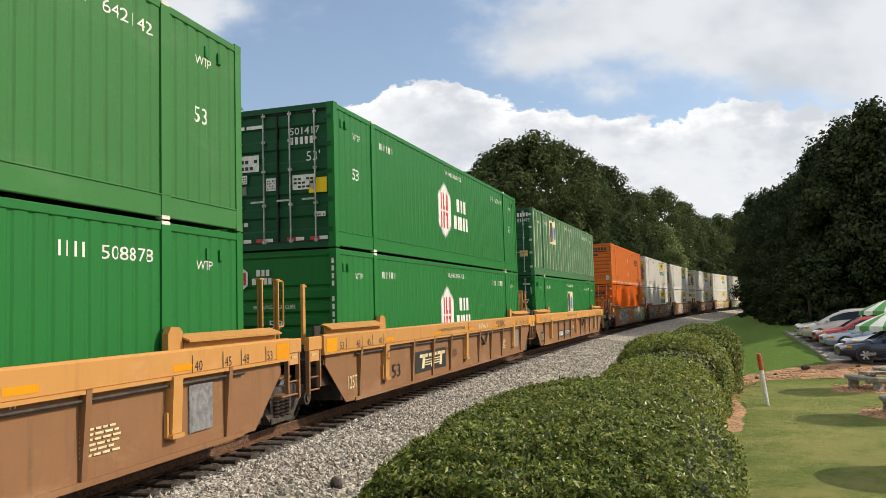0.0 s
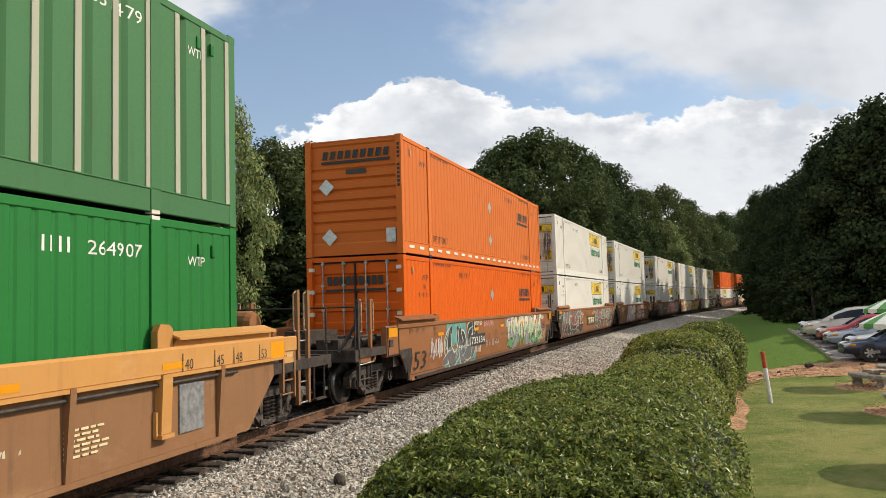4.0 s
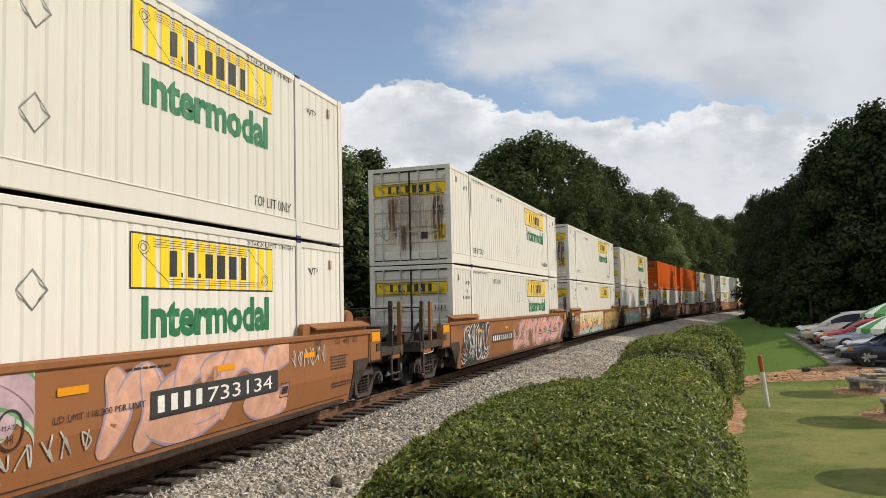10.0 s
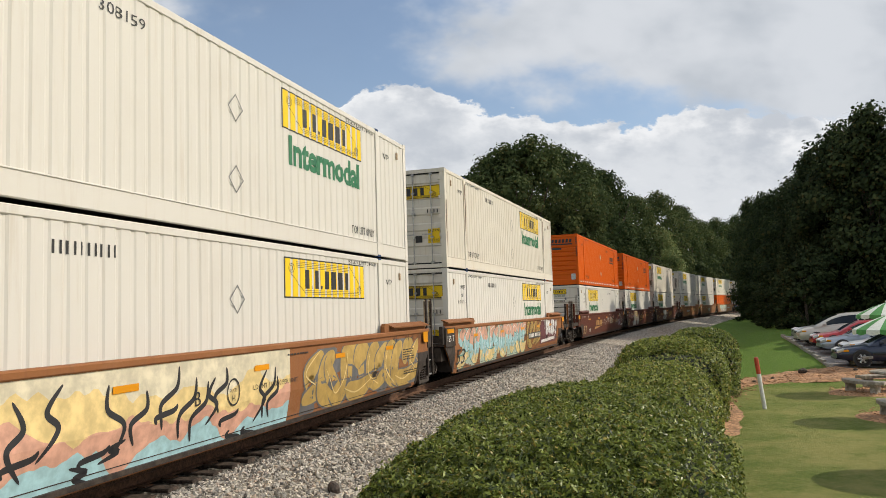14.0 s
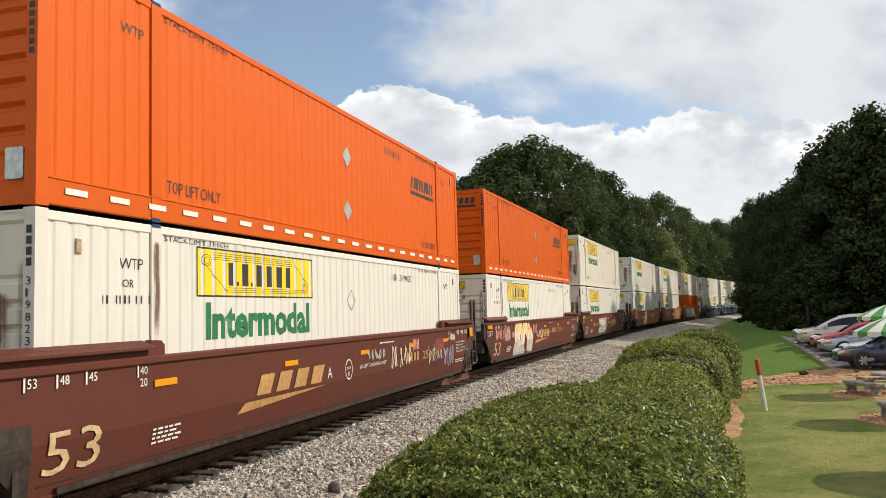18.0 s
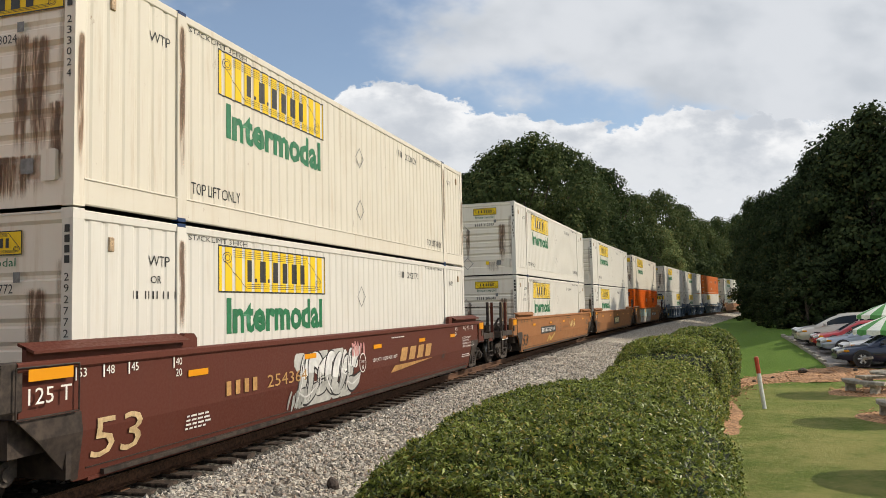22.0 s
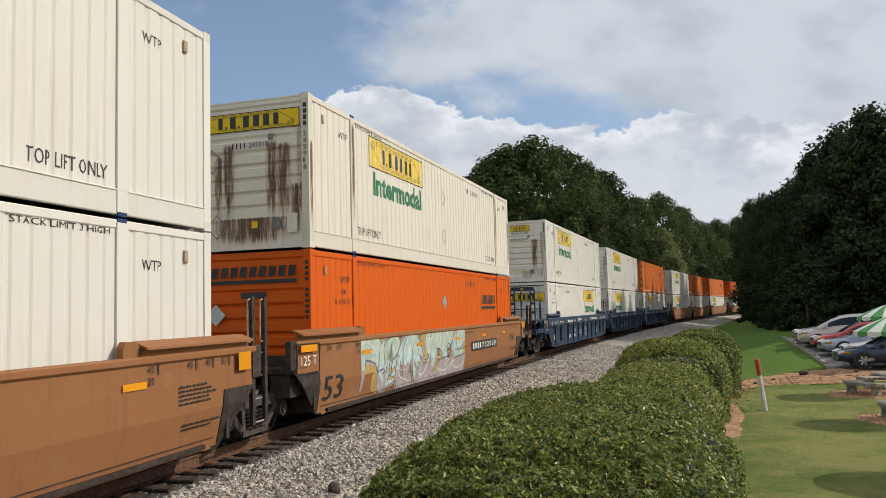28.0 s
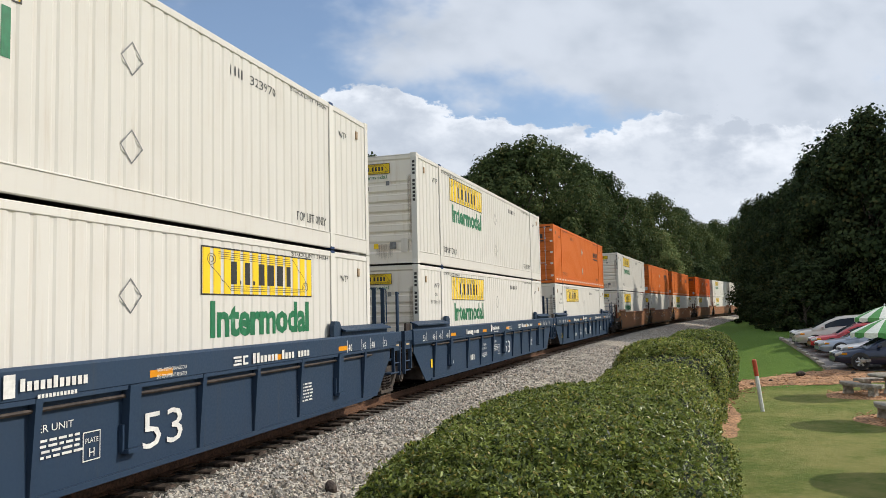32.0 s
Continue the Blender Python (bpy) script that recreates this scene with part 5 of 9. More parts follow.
def scroll(w, h, k):
    """The border of a sign panel with a thin drawn scroll on it."""
    sh = bars([(0, 0, w, k), (0, h - k, w, k), (0, k, k, h - 2 * k), (w - k, k, k, h - 2 * k)])
    for i in range(4):
        z = h * (0.9 - 0.045 * i)
        sh.add([(w * 0.12, 0, z), (w * 0.78, 0, z), (w * 0.78, 0, z + 0.3 * k), (w * 0.12, 0, z + 0.3 * k)], [(0, 1, 2, 3)])
    for i in range(3):
        z = h * (0.1 + 0.045 * i)
        sh.add([(w * 0.22, 0, z), (w * 0.9, 0, z), (w * 0.9, 0, z + 0.3 * k), (w * 0.22, 0, z + 0.3 * k)], [(0, 1, 2, 3)])
    for cx, cz, x0, x1 in ((w * 0.92, h * 0.24, w * 0.78, w * 0.95), (w * 0.07, h * 0.74, w * 0.05, w * 0.22)):
        for r in (0.11, 0.06):
            n = 12
            ri, ro = r * h, r * h + 0.4 * k
            sh.add([(cx + q * 1.3 * math.cos(6.283 * i / n), 0, cz + q * math.sin(6.283 * i / n)) for q in (ri, ro) for i in range(n)], [(i, (i + 1) % n, n + (i + 1) % n, n + i) for i in range(n)])
        za, zb = (h * 0.92, h * 0.32) if cx > w / 2 else (h * 0.66, h * 0.1)
        sh.add([(x0, 0, za), (x0 + 0.8 * k, 0, za), (x1 + 0.8 * k, 0, zb), (x1, 0, zb)], [(0, 1, 2, 3)])
    return sh


NAME_A = [(0.02, 0.14), (0.25, 0.06), (0.4, 0.18), (0.65, 0.06), (0.82, 0.19), (1.14, 0.19), (1.46, 0.19), (1.78, 0.16)]
NAME_B = [(0.205 * i, 0.135) for i in range(9)]


def code_bars(n, high, gap=0.68):
    """A row of upright strokes as long as a number of n signs."""
    return [(i * high * 0.72, 0, high * 0.72 * (1 - gap), high) for i in range(n)]


def folded_panel(prof, y0, y1):
    """A sheet whose outline (x, z) runs up the end of the box, drawn out from y0 to y1, 2 cm thick."""
    vs, k = [], len(prof)
    for y in (y0, y1):
        vs += [(x, y, z) for x, z in prof] + [(x + 0.02, y, z) for x, z in prof]
    n = 2 * k
    fs = []
    for i in range(k - 1):
        fs += [(i, i + 1, n + i + 1, n + i), (k + i, n + k + i, n + k + i + 1, k + i + 1), (i, k + i, k + i + 1, i + 1), (n + i, n + i + 1, n + k + i + 1, n + k + i)]
    fs += [(0, n, n + k, k), (k - 1, 2 * k - 1, n + 2 * k - 1, n + k - 1)]
    return Shape().add(vs, fs)


def door_shape(sy):
    x = -LONG / 2 + 0.07
    prof = [(x, 0.12)]
    for i in range(5):
        z = 0.36 + i * 0.46
        prof += [(x, z), (x + 0.03, z + 0.04), (x + 0.03, z + 0.26), (x, z + 0.3)]
    prof += [(x, TALL - 0.12)]
    return folded_panel(prof, 0.02 if sy > 0 else -1.15, 1.15 if sy > 0 else -0.02)


def front_shape():
    x = -LONG / 2 + 0.09
    prof = [(x - 0.02, 0.02), (x - 0.02, 0.3), (x + 0.006, 0.34), (x + 0.006, 0.56)]
    for i in range(6):
        z = 0.58 + i * 0.265
        prof += [(x - 0.016, z + 0.035), (x - 0.016, z + 0.185), (x + 0.032, z + 0.21), (x + 0.032, z + 0.25)]
    prof += [(x, 2.2), (x, TALL - 0.16), (x - 0.03, TALL - 0.12), (x - 0.03, TALL - 0.01)]
    return folded_panel(prof, -1.18, 1.18)


def rod_shape(y):
    x = -LONG / 2 + 0.02
    sh = Shape().rod((x, y, 0.12), (x, y, TALL - 0.1), 0.017, 8)
    for z in (0.16, 0.9, 1.6, 2.2, TALL - 0.16):
        sh.box((x + 0.025, y, z), (0.06, 0.09, 0.05))
    sh.box((x - 0.02, y + 0.14, 0.98), (0.02, 0.3, 0.035))
    return sh


def end_mark(key, thing, shape, material, x, name="lettering", label=""):
    """A flat mark on the near end; its shape lies in the plane of x (towards the lawn) and z."""
    me = once(("end", key), lambda: shape() if isinstance(shape(), bpy.types.Mesh) else shape().mesh(name, material))
    return part(name, me, None, thing, label, at=Matrix.Translation((x, 0, 0)) @ pose(0, 0, 0, 0, 0, -90))


def end_scroll():
    sh = scroll(2.25, 0.36, 0.018)
    sh.v = [(x - 1.11, y, z + 2.05) for x, y, z in sh.v]
    return sh


def diamond(r, x=0.0, z=0.0):
    return Shape().add([(x - r, 0, z), (x, 0, z - r), (x + r, 0, z), (x, 0, z + r)], [(0, 1, 2, 3)])


def diamond_frame(r, w=0.02):
    vs = [(-r, 0, 0), (0, 0, -r), (r, 0, 0), (0, 0, r)]
    return Shape().add(vs + [(x * (1 - w / r * 1.4), 0, z * (1 - w / r * 1.4)) for x, _, z in vs], [(i, (i + 1) % 4, 4 + (i + 1) % 4, 4 + i) for i in range(4)])


def side_mark(key, thing, shape, material, name="lettering", label="", pitch=PITCH, deep=0.026, at=(0, 0)):
    """A flat mark on the long side, laid onto the folds."""
    flat = once(("flat", key), lambda: shape() if isinstance(shape(), bpy.types.Mesh) else shape().mesh(name, material))
    return part(name, on_folds(flat, (key, pitch), at[0], at[1], 0.005, pitch, deep), None, thing, label)


def container(body, near_end, logo, doors=None, label="", pitch=PITCH, deep=0.026, number="", lower=False):
    """A 53-foot box. Its near end looks to -x; the side at -y is the one that shows."""
    mat = M[body]
    thing = tagged(new("shipping_container"), label, "container", "containers on the train")
    part("side_wall", wall_mesh((body, pitch), mat, pitch, deep), None, thing)
    part("side_wall", wall_mesh((body, pitch), mat, pitch, deep), None, thing, at=pose(0, 0, 0, 0, 0, 180))
    if pitch > 0.5:
        for i in range(26):
            part("rib", once("pale_rib", lambda: Shape().box((0, -1.278, 1.54), (0.1, 0.03, 2.46)).mesh("rib", M["rib_pale"])), None, thing, "pale bare upright rib" if i == 0 else "", at=pose(-7.85 + i * 0.628, 0, 0))
    part("roof", once(("roof", body), lambda: Shape().box((0, 0, TALL - 0.03), (LONG - 0.1, WIDE - 0.1, 0.02)).mesh("roof", mat)), None, thing)
    part("floor", once("cfloor", lambda: Shape().box((0, 0, 0.14), (LONG - 0.4, WIDE - 0.1, 0.12)).mesh("floor", M["iron"])), None, thing)
    for sy in (-1, 1):
        part("top_rail", once(("top_rail", body, sy), lambda: Shape().box((0, sy * (WIDE / 2 - 0.03), TALL - 0.07), (LONG - 0.2, 0.05, 0.11), cut=0.012).mesh("top_rail", mat)), None, thing)
        part("bottom_rail", once(("bottom_rail", body, sy), lambda: Shape().box((0, sy * (WIDE / 2 - 0.035), 0.17), (LONG - 0.2, 0.06, 0.3), cut=0.012).mesh("bottom_rail", mat)), None, thing)
        part("bottom_lip", once(("lip", body, sy), lambda: Shape().box((0, sy * (WIDE / 2 - 0.012), 0.315), (LONG - 0.34, 0.04, 0.022), cut=0.006).mesh("bottom_lip", mat)), None, thing)
        if sy < 0:
            for x in ((-7.45, 7.45) if not body.startswith("green") else (7.1, 7.45, -7.5, -7.72)):
                part("vent", once(("vent", body.startswith("green")), lambda: Shape().box((0, -1.283, 2.52), (0.075, 0.03, 0.17), cut=0.01).box((0, -1.296, 2.5), (0.04, 0.006, 0.1)).mesh("vent", M["green"] if body.startswith("green") else M["grab"])), None, thing, "small air vent", at=pose(x, 0, 0))
        for x in (-LONG / 2 + 0.09, LONG / 2 - 0.09):
            part("corner_post", once(("cpost", body), lambda: Shape().box((0, 0, TALL / 2), (0.17, 0.15, TALL - 0.2)).mesh("corner_post", mat)), None, thing, at=pose(x, sy * (WIDE / 2 - 0.077), 0))
            for z in (0.059, TALL - 0.059):
                part("corner_casting", once(("ccast", body), lambda: Shape().box((0, 0, 0), (0.178, 0.162, 0.118)).mesh("corner_casting", mat)), None, thing, at=pose(x, sy * (WIDE / 2 - 0.081), z))
        for x in (-6.1, 6.1):
            part("lift_post", once(("lpost", body), lambda: Shape().box((0, 0, TALL / 2), (0.2, 0.06, TALL - 0.1)).mesh("lift_post", mat)), None, thing, at=pose(x, sy * (WIDE / 2 - 0.022), 0))
            if sy < 0:
                for z in (0.06, TALL - 0.06):
                    part("lift_casting", once(("lcast", body.startswith("green")), lambda: Shape().box((0, 0, 0), (0.17, 0.1, 0.12)).mesh("lift_casting", M["grey_door"] if body.startswith("green") else M["lift_blue"])), None, thing, at=pose(x, sy * (WIDE / 2 - 0.046), z))
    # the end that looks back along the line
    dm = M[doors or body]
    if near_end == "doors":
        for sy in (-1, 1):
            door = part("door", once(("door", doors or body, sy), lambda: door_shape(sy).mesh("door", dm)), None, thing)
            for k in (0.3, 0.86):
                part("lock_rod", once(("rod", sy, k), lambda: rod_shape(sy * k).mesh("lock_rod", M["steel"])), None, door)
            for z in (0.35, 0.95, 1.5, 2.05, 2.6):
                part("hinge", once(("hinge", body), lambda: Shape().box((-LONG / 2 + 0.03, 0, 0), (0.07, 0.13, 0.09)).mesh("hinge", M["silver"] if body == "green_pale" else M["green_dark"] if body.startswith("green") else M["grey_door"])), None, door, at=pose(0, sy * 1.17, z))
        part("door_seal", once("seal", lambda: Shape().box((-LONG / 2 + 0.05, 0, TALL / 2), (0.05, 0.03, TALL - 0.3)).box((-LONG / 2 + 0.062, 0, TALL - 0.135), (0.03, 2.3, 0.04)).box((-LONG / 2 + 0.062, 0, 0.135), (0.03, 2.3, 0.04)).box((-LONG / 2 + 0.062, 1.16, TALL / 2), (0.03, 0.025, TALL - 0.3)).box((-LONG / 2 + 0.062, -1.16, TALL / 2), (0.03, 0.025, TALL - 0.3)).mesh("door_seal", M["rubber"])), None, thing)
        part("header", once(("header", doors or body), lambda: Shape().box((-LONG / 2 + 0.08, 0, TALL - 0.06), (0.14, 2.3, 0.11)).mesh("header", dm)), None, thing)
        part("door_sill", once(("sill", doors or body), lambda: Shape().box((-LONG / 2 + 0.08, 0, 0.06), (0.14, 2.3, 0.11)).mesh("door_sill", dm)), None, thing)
    else:
        part("front_wall", once(("front", body), lambda: front_shape().mesh("front_wall", M["white_end"] if body.startswith("white") else mat)), None, thing)
    part("back_wall", once(("back", body), lambda: Shape().span((LONG / 2 - 0.09, -1.17, 0.05), (LONG / 2 - 0.05, 1.17, TALL - 0.05)).mesh("back_wall", mat)), None, thing)
    marks(thing, body, near_end, logo, pitch, deep, number, lower)
    if body == "white_old" or (body == "white" and number):
        # rust that has run down the lifting posts
        for x in (-6.1, 6.1) if body == "white_old" else (-6.1,):
            part("rust_stain", once(("postrust", body), lambda: bars([(-0.1, 0.3 if body == "white_old" else 1.2, 0.2, 2.45 if body == "white_old" else 1.5)]).mesh("rust_stain", M["rust_stain"])), None, thing, "rust run down a post", at=pose(x, -WIDE / 2 - 0.0125, 0))
        for x in (-7.98, 7.98) if body == "white_old" else ():
            part("rust_stain", once("cornerrust", lambda: bars([(-0.08, 0.15, 0.16, 1.9)]).mesh("rust_stain", M["rust_stain"])), None, thing, at=pose(x, -WIDE / 2 - 0.004, 0))
    return thing


def marks(thing, body, near_end, logo, pitch, deep, number="", lower=False):
    fx = -1 if near_end == "front" else 1  # the logo sits by the front end
    x_end = -LONG / 2 + 0.028
    pale = body in ("white", "white_old")
    ink = M["black"] if not body.startswith("green") else M["letter"]
    kw = dict(pitch=pitch, deep=deep)
    # small writing that every box has
    if pale or body.startswith("orange"):
        for x in (-5.85, 4.6):
            side_mark("toplift" + body, thing, lambda: words("TOP LIFT ONLY", 0.17, M["black"], 1.25), M["black"], at=(x, 0.42), **kw)
        side_mark("wtp", thing, lambda: words("WTP", 0.14, M["black"]), M["black"], at=(-6.75, 2.3), **kw)
        side_mark("wtp", thing, lambda: words("WTP", 0.14, M["black"]), M["black"], at=(6.5, 2.3), **kw)
        if lower:
            side_mark("or", thing, lambda: words("OR", 0.1, M["black"]), M["black"], at=(-6.7, 2.08), **kw)
            side_mark("orbar", thing, lambda: bars([(0.075 * k, 0, 0.024, 0.1) for k in range(13) if k not in (2, 7, 10)]), M["black"], "lettering", at=(-7.05, 1.88), **kw)
        side_mark("stack", thing, lambda: words("STACK LIMIT 3 HIGH", 0.075, M["black"], 1.5), M["black"], at=(4.4, 2.695), **kw)
        side_mark("stack", thing, lambda: words("STACK LIMIT 3 HIGH", 0.075, M["black"], 1.5), M["black"], at=(-5.9, 2.695), **kw)
        if number:
            side_mark("num" + number, thing, lambda: words(number, 0.15, M["black"], 0.85), M["black"], at=(-2.9 if fx > 0 else 3.0, 2.42), **kw)
            side_mark("numbar", thing, lambda: bars(code_bars(4, 0.15)), M["black"], "lettering", at=(-3.5 if fx > 0 else 2.4, 2.42), **kw)
        else:
            side_mark("num" + str(fx), thing, lambda: bars(code_bars(10, 0.15)), M["black"], "lettering", at=(-3.6 if fx > 0 else 2.2, 2.42), **kw)
        for z in (0.85, 1.95):
            if body.startswith("orange"):
                part("placard", once("flat_placard", lambda: Shape().plate([(-0.21, 0), (0, -0.21), (0.21, 0), (0, 0.21)], 1, -1.283, 0.006).mesh("placard", M["silver"])), None, thing, "dull aluminium diamond placard", at=pose(0.0, 0, z))
            else:
                part("placard_holder", once("flat_holder", lambda: diamond_frame(0.22).mesh("placard_holder", M["grey"])), None, thing, "thin diamond placard frame", at=pose(0.1, -1.281, z))
    if body.startswith("green"):
        for x in (-7.2, 6.8):
            if pitch < 0.5:
                side_mark(("g53", x, lower), thing, lambda: words("53", 0.24, M["letter"], 0.32), M["letter"], at=(x, 1.1 if lower else 1.45), **kw)
            side_mark("gwp", thing, lambda: words("WTP", 0.13, M["letter"]), M["letter"], at=(x + 0.05, 2.3), **kw)
        side_mark("gnum" + number, thing, lambda: words(number, 0.17, M["letter"], 0.95) if number else bars(code_bars(6, 0.17)), M["letter"], "lettering", at=(4.9, 2.35), **kw)
        side_mark("gcode", thing, lambda: bars(code_bars(4, 0.17)), M["letter"], "lettering", at=(4.2, 2.35), **kw)
        side_mark("gnum2", thing, lambda: bars(code_bars(8, 0.15)), M["letter"], "lettering", at=(-5.7, 2.35), **kw)
        side_mark("ghigh", thing, lambda: words("WARNING HIGH CUBE", 0.13, M["letter"], 1.65), M["letter"], at=(-0.85, 2.5), **kw)
    if logo in ("hunt", "panel"):
        x0 = -5.2 if fx < 0 else 1.62
        part("panel", skin_patch("hunt", M["yellow"], x0, x0 + 3.56, 1.98, 2.68), None, thing, "yellow sign panel with black bars")
        side_mark("hunt_edge", thing, lambda: scroll(3.56, 0.7, 0.024), M["black"], "panel_border", at=(x0, 1.98), **kw)
        side_mark("hunt_bars", thing, lambda: blocks(NAME_A, 0.34), M["black"], "lettering", at=(x0 + 0.78, 2.15), **kw)
        if logo == "hunt":
            side_mark("intermodal", thing, lambda: words("Intermodal", 0.5, M["inkgreen"], 3.2, heavy=0.026), M["inkgreen"], label="green lettering", at=(x0 + 0.22, 1.4), **kw)
    if logo == "sch":
        for x, z in ((3.95, 1.72),):
            side_mark("sch", thing, lambda: blocks(NAME_B, 0.3, 0.2), M["black"], "lettering", at=(x, z + 0.16), **kw)
            side_mark("sch_line", thing, lambda: bars([(-0.04, 0.0, 1.9, 0.09)]), M["black"], "underline", at=(x, z), **kw)
        for i in range(22):
            part("reflector", once("refl", lambda: Shape().box((0, -WIDE / 2 - 0.008, 0.19), (0.34, 0.006, 0.07)).mesh("reflector", M["letter"])), None, thing, at=pose(-7.5 + i * 0.71, 0, 0))
    if logo == "hub":
        hexa = [(0.64 * math.cos(a), 0.74 * math.sin(a)) for a in [math.pi / 6 + i * math.pi / 3 for i in range(6)]]
        side_mark("hexrim", thing, lambda: Shape().add([(x * k, 0, z * k) for k in (1.0, 1.1) for x, z in hexa], [(i, (i + 1) % 6, 6 + (i + 1) % 6, 6 + i) for i in range(6)]), M["silver"], "emblem_rim", "pale grey rim", at=(-0.95, 1.47), **kw)
        side_mark("hex", thing, lambda: Shape().add([(x, 0, z) for x, z in hexa], [tuple(range(6))]), M["letter"], "emblem", "white hexagon emblem with red bars", at=(-0.95, 1.47), **kw)
        part("lettering", on_folds(once("flat_hexbars", lambda: bars([(-0.36, 0.03, 0.15, 0.46), (-0.36, -0.49, 0.15, 0.46), (-0.16, 0.03, 0.1, 0.46), (-0.16, -0.49, 0.1, 0.46), (-0.06, 0.03, 0.2, 0.1), (-0.06, -0.13, 0.2, 0.1), (0.14, 0.03, 0.13, 0.46), (0.14, -0.49, 0.13, 0.46), (0.31, 0.03, 0.07, 0.46), (0.31, -0.49, 0.07, 0.46)]).mesh("lettering", M["red"])), "hexbars", -0.95, 1.45, 0.009), None, thing, "red bars")
        side_mark("hubname", thing, lambda: blocks([(0.34, 0.28), (0.71, 0.2), (1.0, 0.22)], 0.38), M["letter"], "lettering", "white blocks", at=(-0.1, 1.55), **kw)
        side_mark("hubname2", thing, lambda: blocks([(0.0, 0.3), (0.38, 0.15), (0.6, 0.24), (0.93, 0.2), (1.21, 0.24)], 0.4), M["letter"], "lettering", "white blocks", at=(-0.1, 1.02), **kw)
    if logo == "emp":
        x0, z0 = (-4.67, 1.55) if pitch > 0.5 else (-0.74, 1.16)
        part("panel", skin_patch(("emp", pitch), M["cream"], x0, x0 + 1.38, z0, z0 + 1.1, 0.02 if pitch > 0.5 else 0.004, pitch, deep), None, thing, "cream sign panel with black and blue bars")
        for key, mt, spec in (("e", M["black"], [(0.12, 0.1, 0.2, 0.9), (0.37, 0.1, 0.16, 0.9)]), ("mp", M["blue"], [(0.6 + 0.17 * k, 0.22, 0.11, 0.6) for k in range(4)])):
            me = once(("flat_emp", key), lambda: bars(spec).mesh("lettering", mt))
            part("lettering", on_folds(me, ("emp", key, pitch), x0, z0, 0.03 if pitch > 0.5 else 0.009, pitch, deep), None, thing)
        side_mark("diam" + str(pitch), thing, lambda: diamond(0.2), M["letter"], "placard", "white diamond placard", at=(0.3, 1.75), **kw)
    # the end
    if near_end == "doors":
        if pale:
            end_mark("yellow_door", thing, lambda: Shape().add([(-1.13, 0, 2.04), (1.16, 0, 2.04), (1.16, 0, 2.42), (-1.13, 0, 2.42)], [(0, 1, 2, 3)]), M["yellow"], x_end + 0.03, "panel", "grubby yellow sign panel")
            end_mark("yellow_edge", thing, lambda: end_scroll(), M["black"], x_end + 0.022, "panel_border")
            end_mark("yellow_bars", thing, lambda: blocks([(x * 0.68 - 0.68, w * 0.68 if w > 0.1 else 0.042) for x, w in NAME_A], 0.22), M["black"], x_end + 0.021, "lettering").matrix_basis = Matrix.Translation((x_end + 0.021, 0, 2.13)) @ pose(0, 0, 0, 0, 0, -90)
            end_mark("caution", thing, lambda: bars([(0.73, 0.72, 0.36, 0.42)]), M["yellow"], x_end + 0.03, "sticker", "yellow warning sticker")
            end_mark("caution_a", thing, lambda: words("CAUTION", 0.07, M["black"], 0.32), M["black"], x_end + 0.02).matrix_basis = Matrix.Translation((x_end + 0.02, -0.75, 1.05)) @ pose(0, 0, 0, 0, 0, -90)
            end_mark("caution_b", thing, lambda: words("WIDE TURNS", 0.08, M["black"], 0.33), M["black"], x_end + 0.02).matrix_basis = Matrix.Translation((x_end + 0.02, -0.745, 0.76)) @ pose(0, 0, 0, 0, 0, -90)
            if number:
                end_mark("dn" + number, thing, lambda: words(number, 0.12, M["black"], 0.46), M["black"], x_end).matrix_basis = Matrix.Translation((x_end + 0.025, -0.68, 1.44)) @ pose(0, 0, 0, 0, 0, -90)
            end_mark("door_code", thing, lambda: bars([(0.72 + 0.1 * i, 1.6, 0.03, 0.11) for i in range(4)] + [(0.35, 0.75, 0.2, 0.2)]), M["black"], x_end + 0.025, "lettering")
            end_mark("door_placard", thing, lambda: diamond_frame(0.25), M["grey"], x_end + 0.028, "placard_holder").matrix_basis = Matrix.Translation((x_end + 0.028, 0.75, 0.95)) @ pose(0, 0, 0, 0, 0, -90)
            for k, (x, z, w, h, mt) in enumerate([(-1.1, 0.15, 2.2, 1.9, "grime"), (-0.82, 0.35, 0.5, 1.7, "rust_stain"), (0.55, 0.3, 0.62, 1.75, "rust_stain"), (0.12, 0.2, 0.4, 1.1, "grime"), (-0.4, 0.2, 0.36, 1.0, "rust_stain")]):
                if number and (mt == "rust_stain" or k == 0):
                    end_mark(("door_rust", k), thing, lambda: bars([(x, z, w, h)]), M[mt], x_end + 0.028 - 0.0006 * k, "rust_stain" if mt == "rust_stain" else "grime", "brown rust running down")
        elif logo == "emp":
            px, pz, nx, nz, dx, dz = (-0.72, 1.62, 0.2, 1.72, 0.86, 1.35) if lower else (-1.08, 2.26, 0.6, 2.28, -0.3, 1.85)
            end_mark(("eplate", lower), thing, lambda: bars([(px, pz, 0.54, 0.4)]), M["cream"], x_end + 0.024, "panel", "cream sign panel with dark bars")
            end_mark(("ebars", lower), thing, lambda: bars([(px + 0.04, pz + 0.05, 0.07, 0.3), (px + 0.13, pz + 0.05, 0.07, 0.3)]), M["black"], x_end + 0.02, "lettering")
            end_mark(("embars", lower), thing, lambda: bars([(px + 0.24, pz + 0.07, 0.05, 0.24), (px + 0.31, pz + 0.07, 0.05, 0.24), (px + 0.4, pz + 0.07, 0.09, 0.24)]), M["blue"], x_end + 0.02, "lettering")
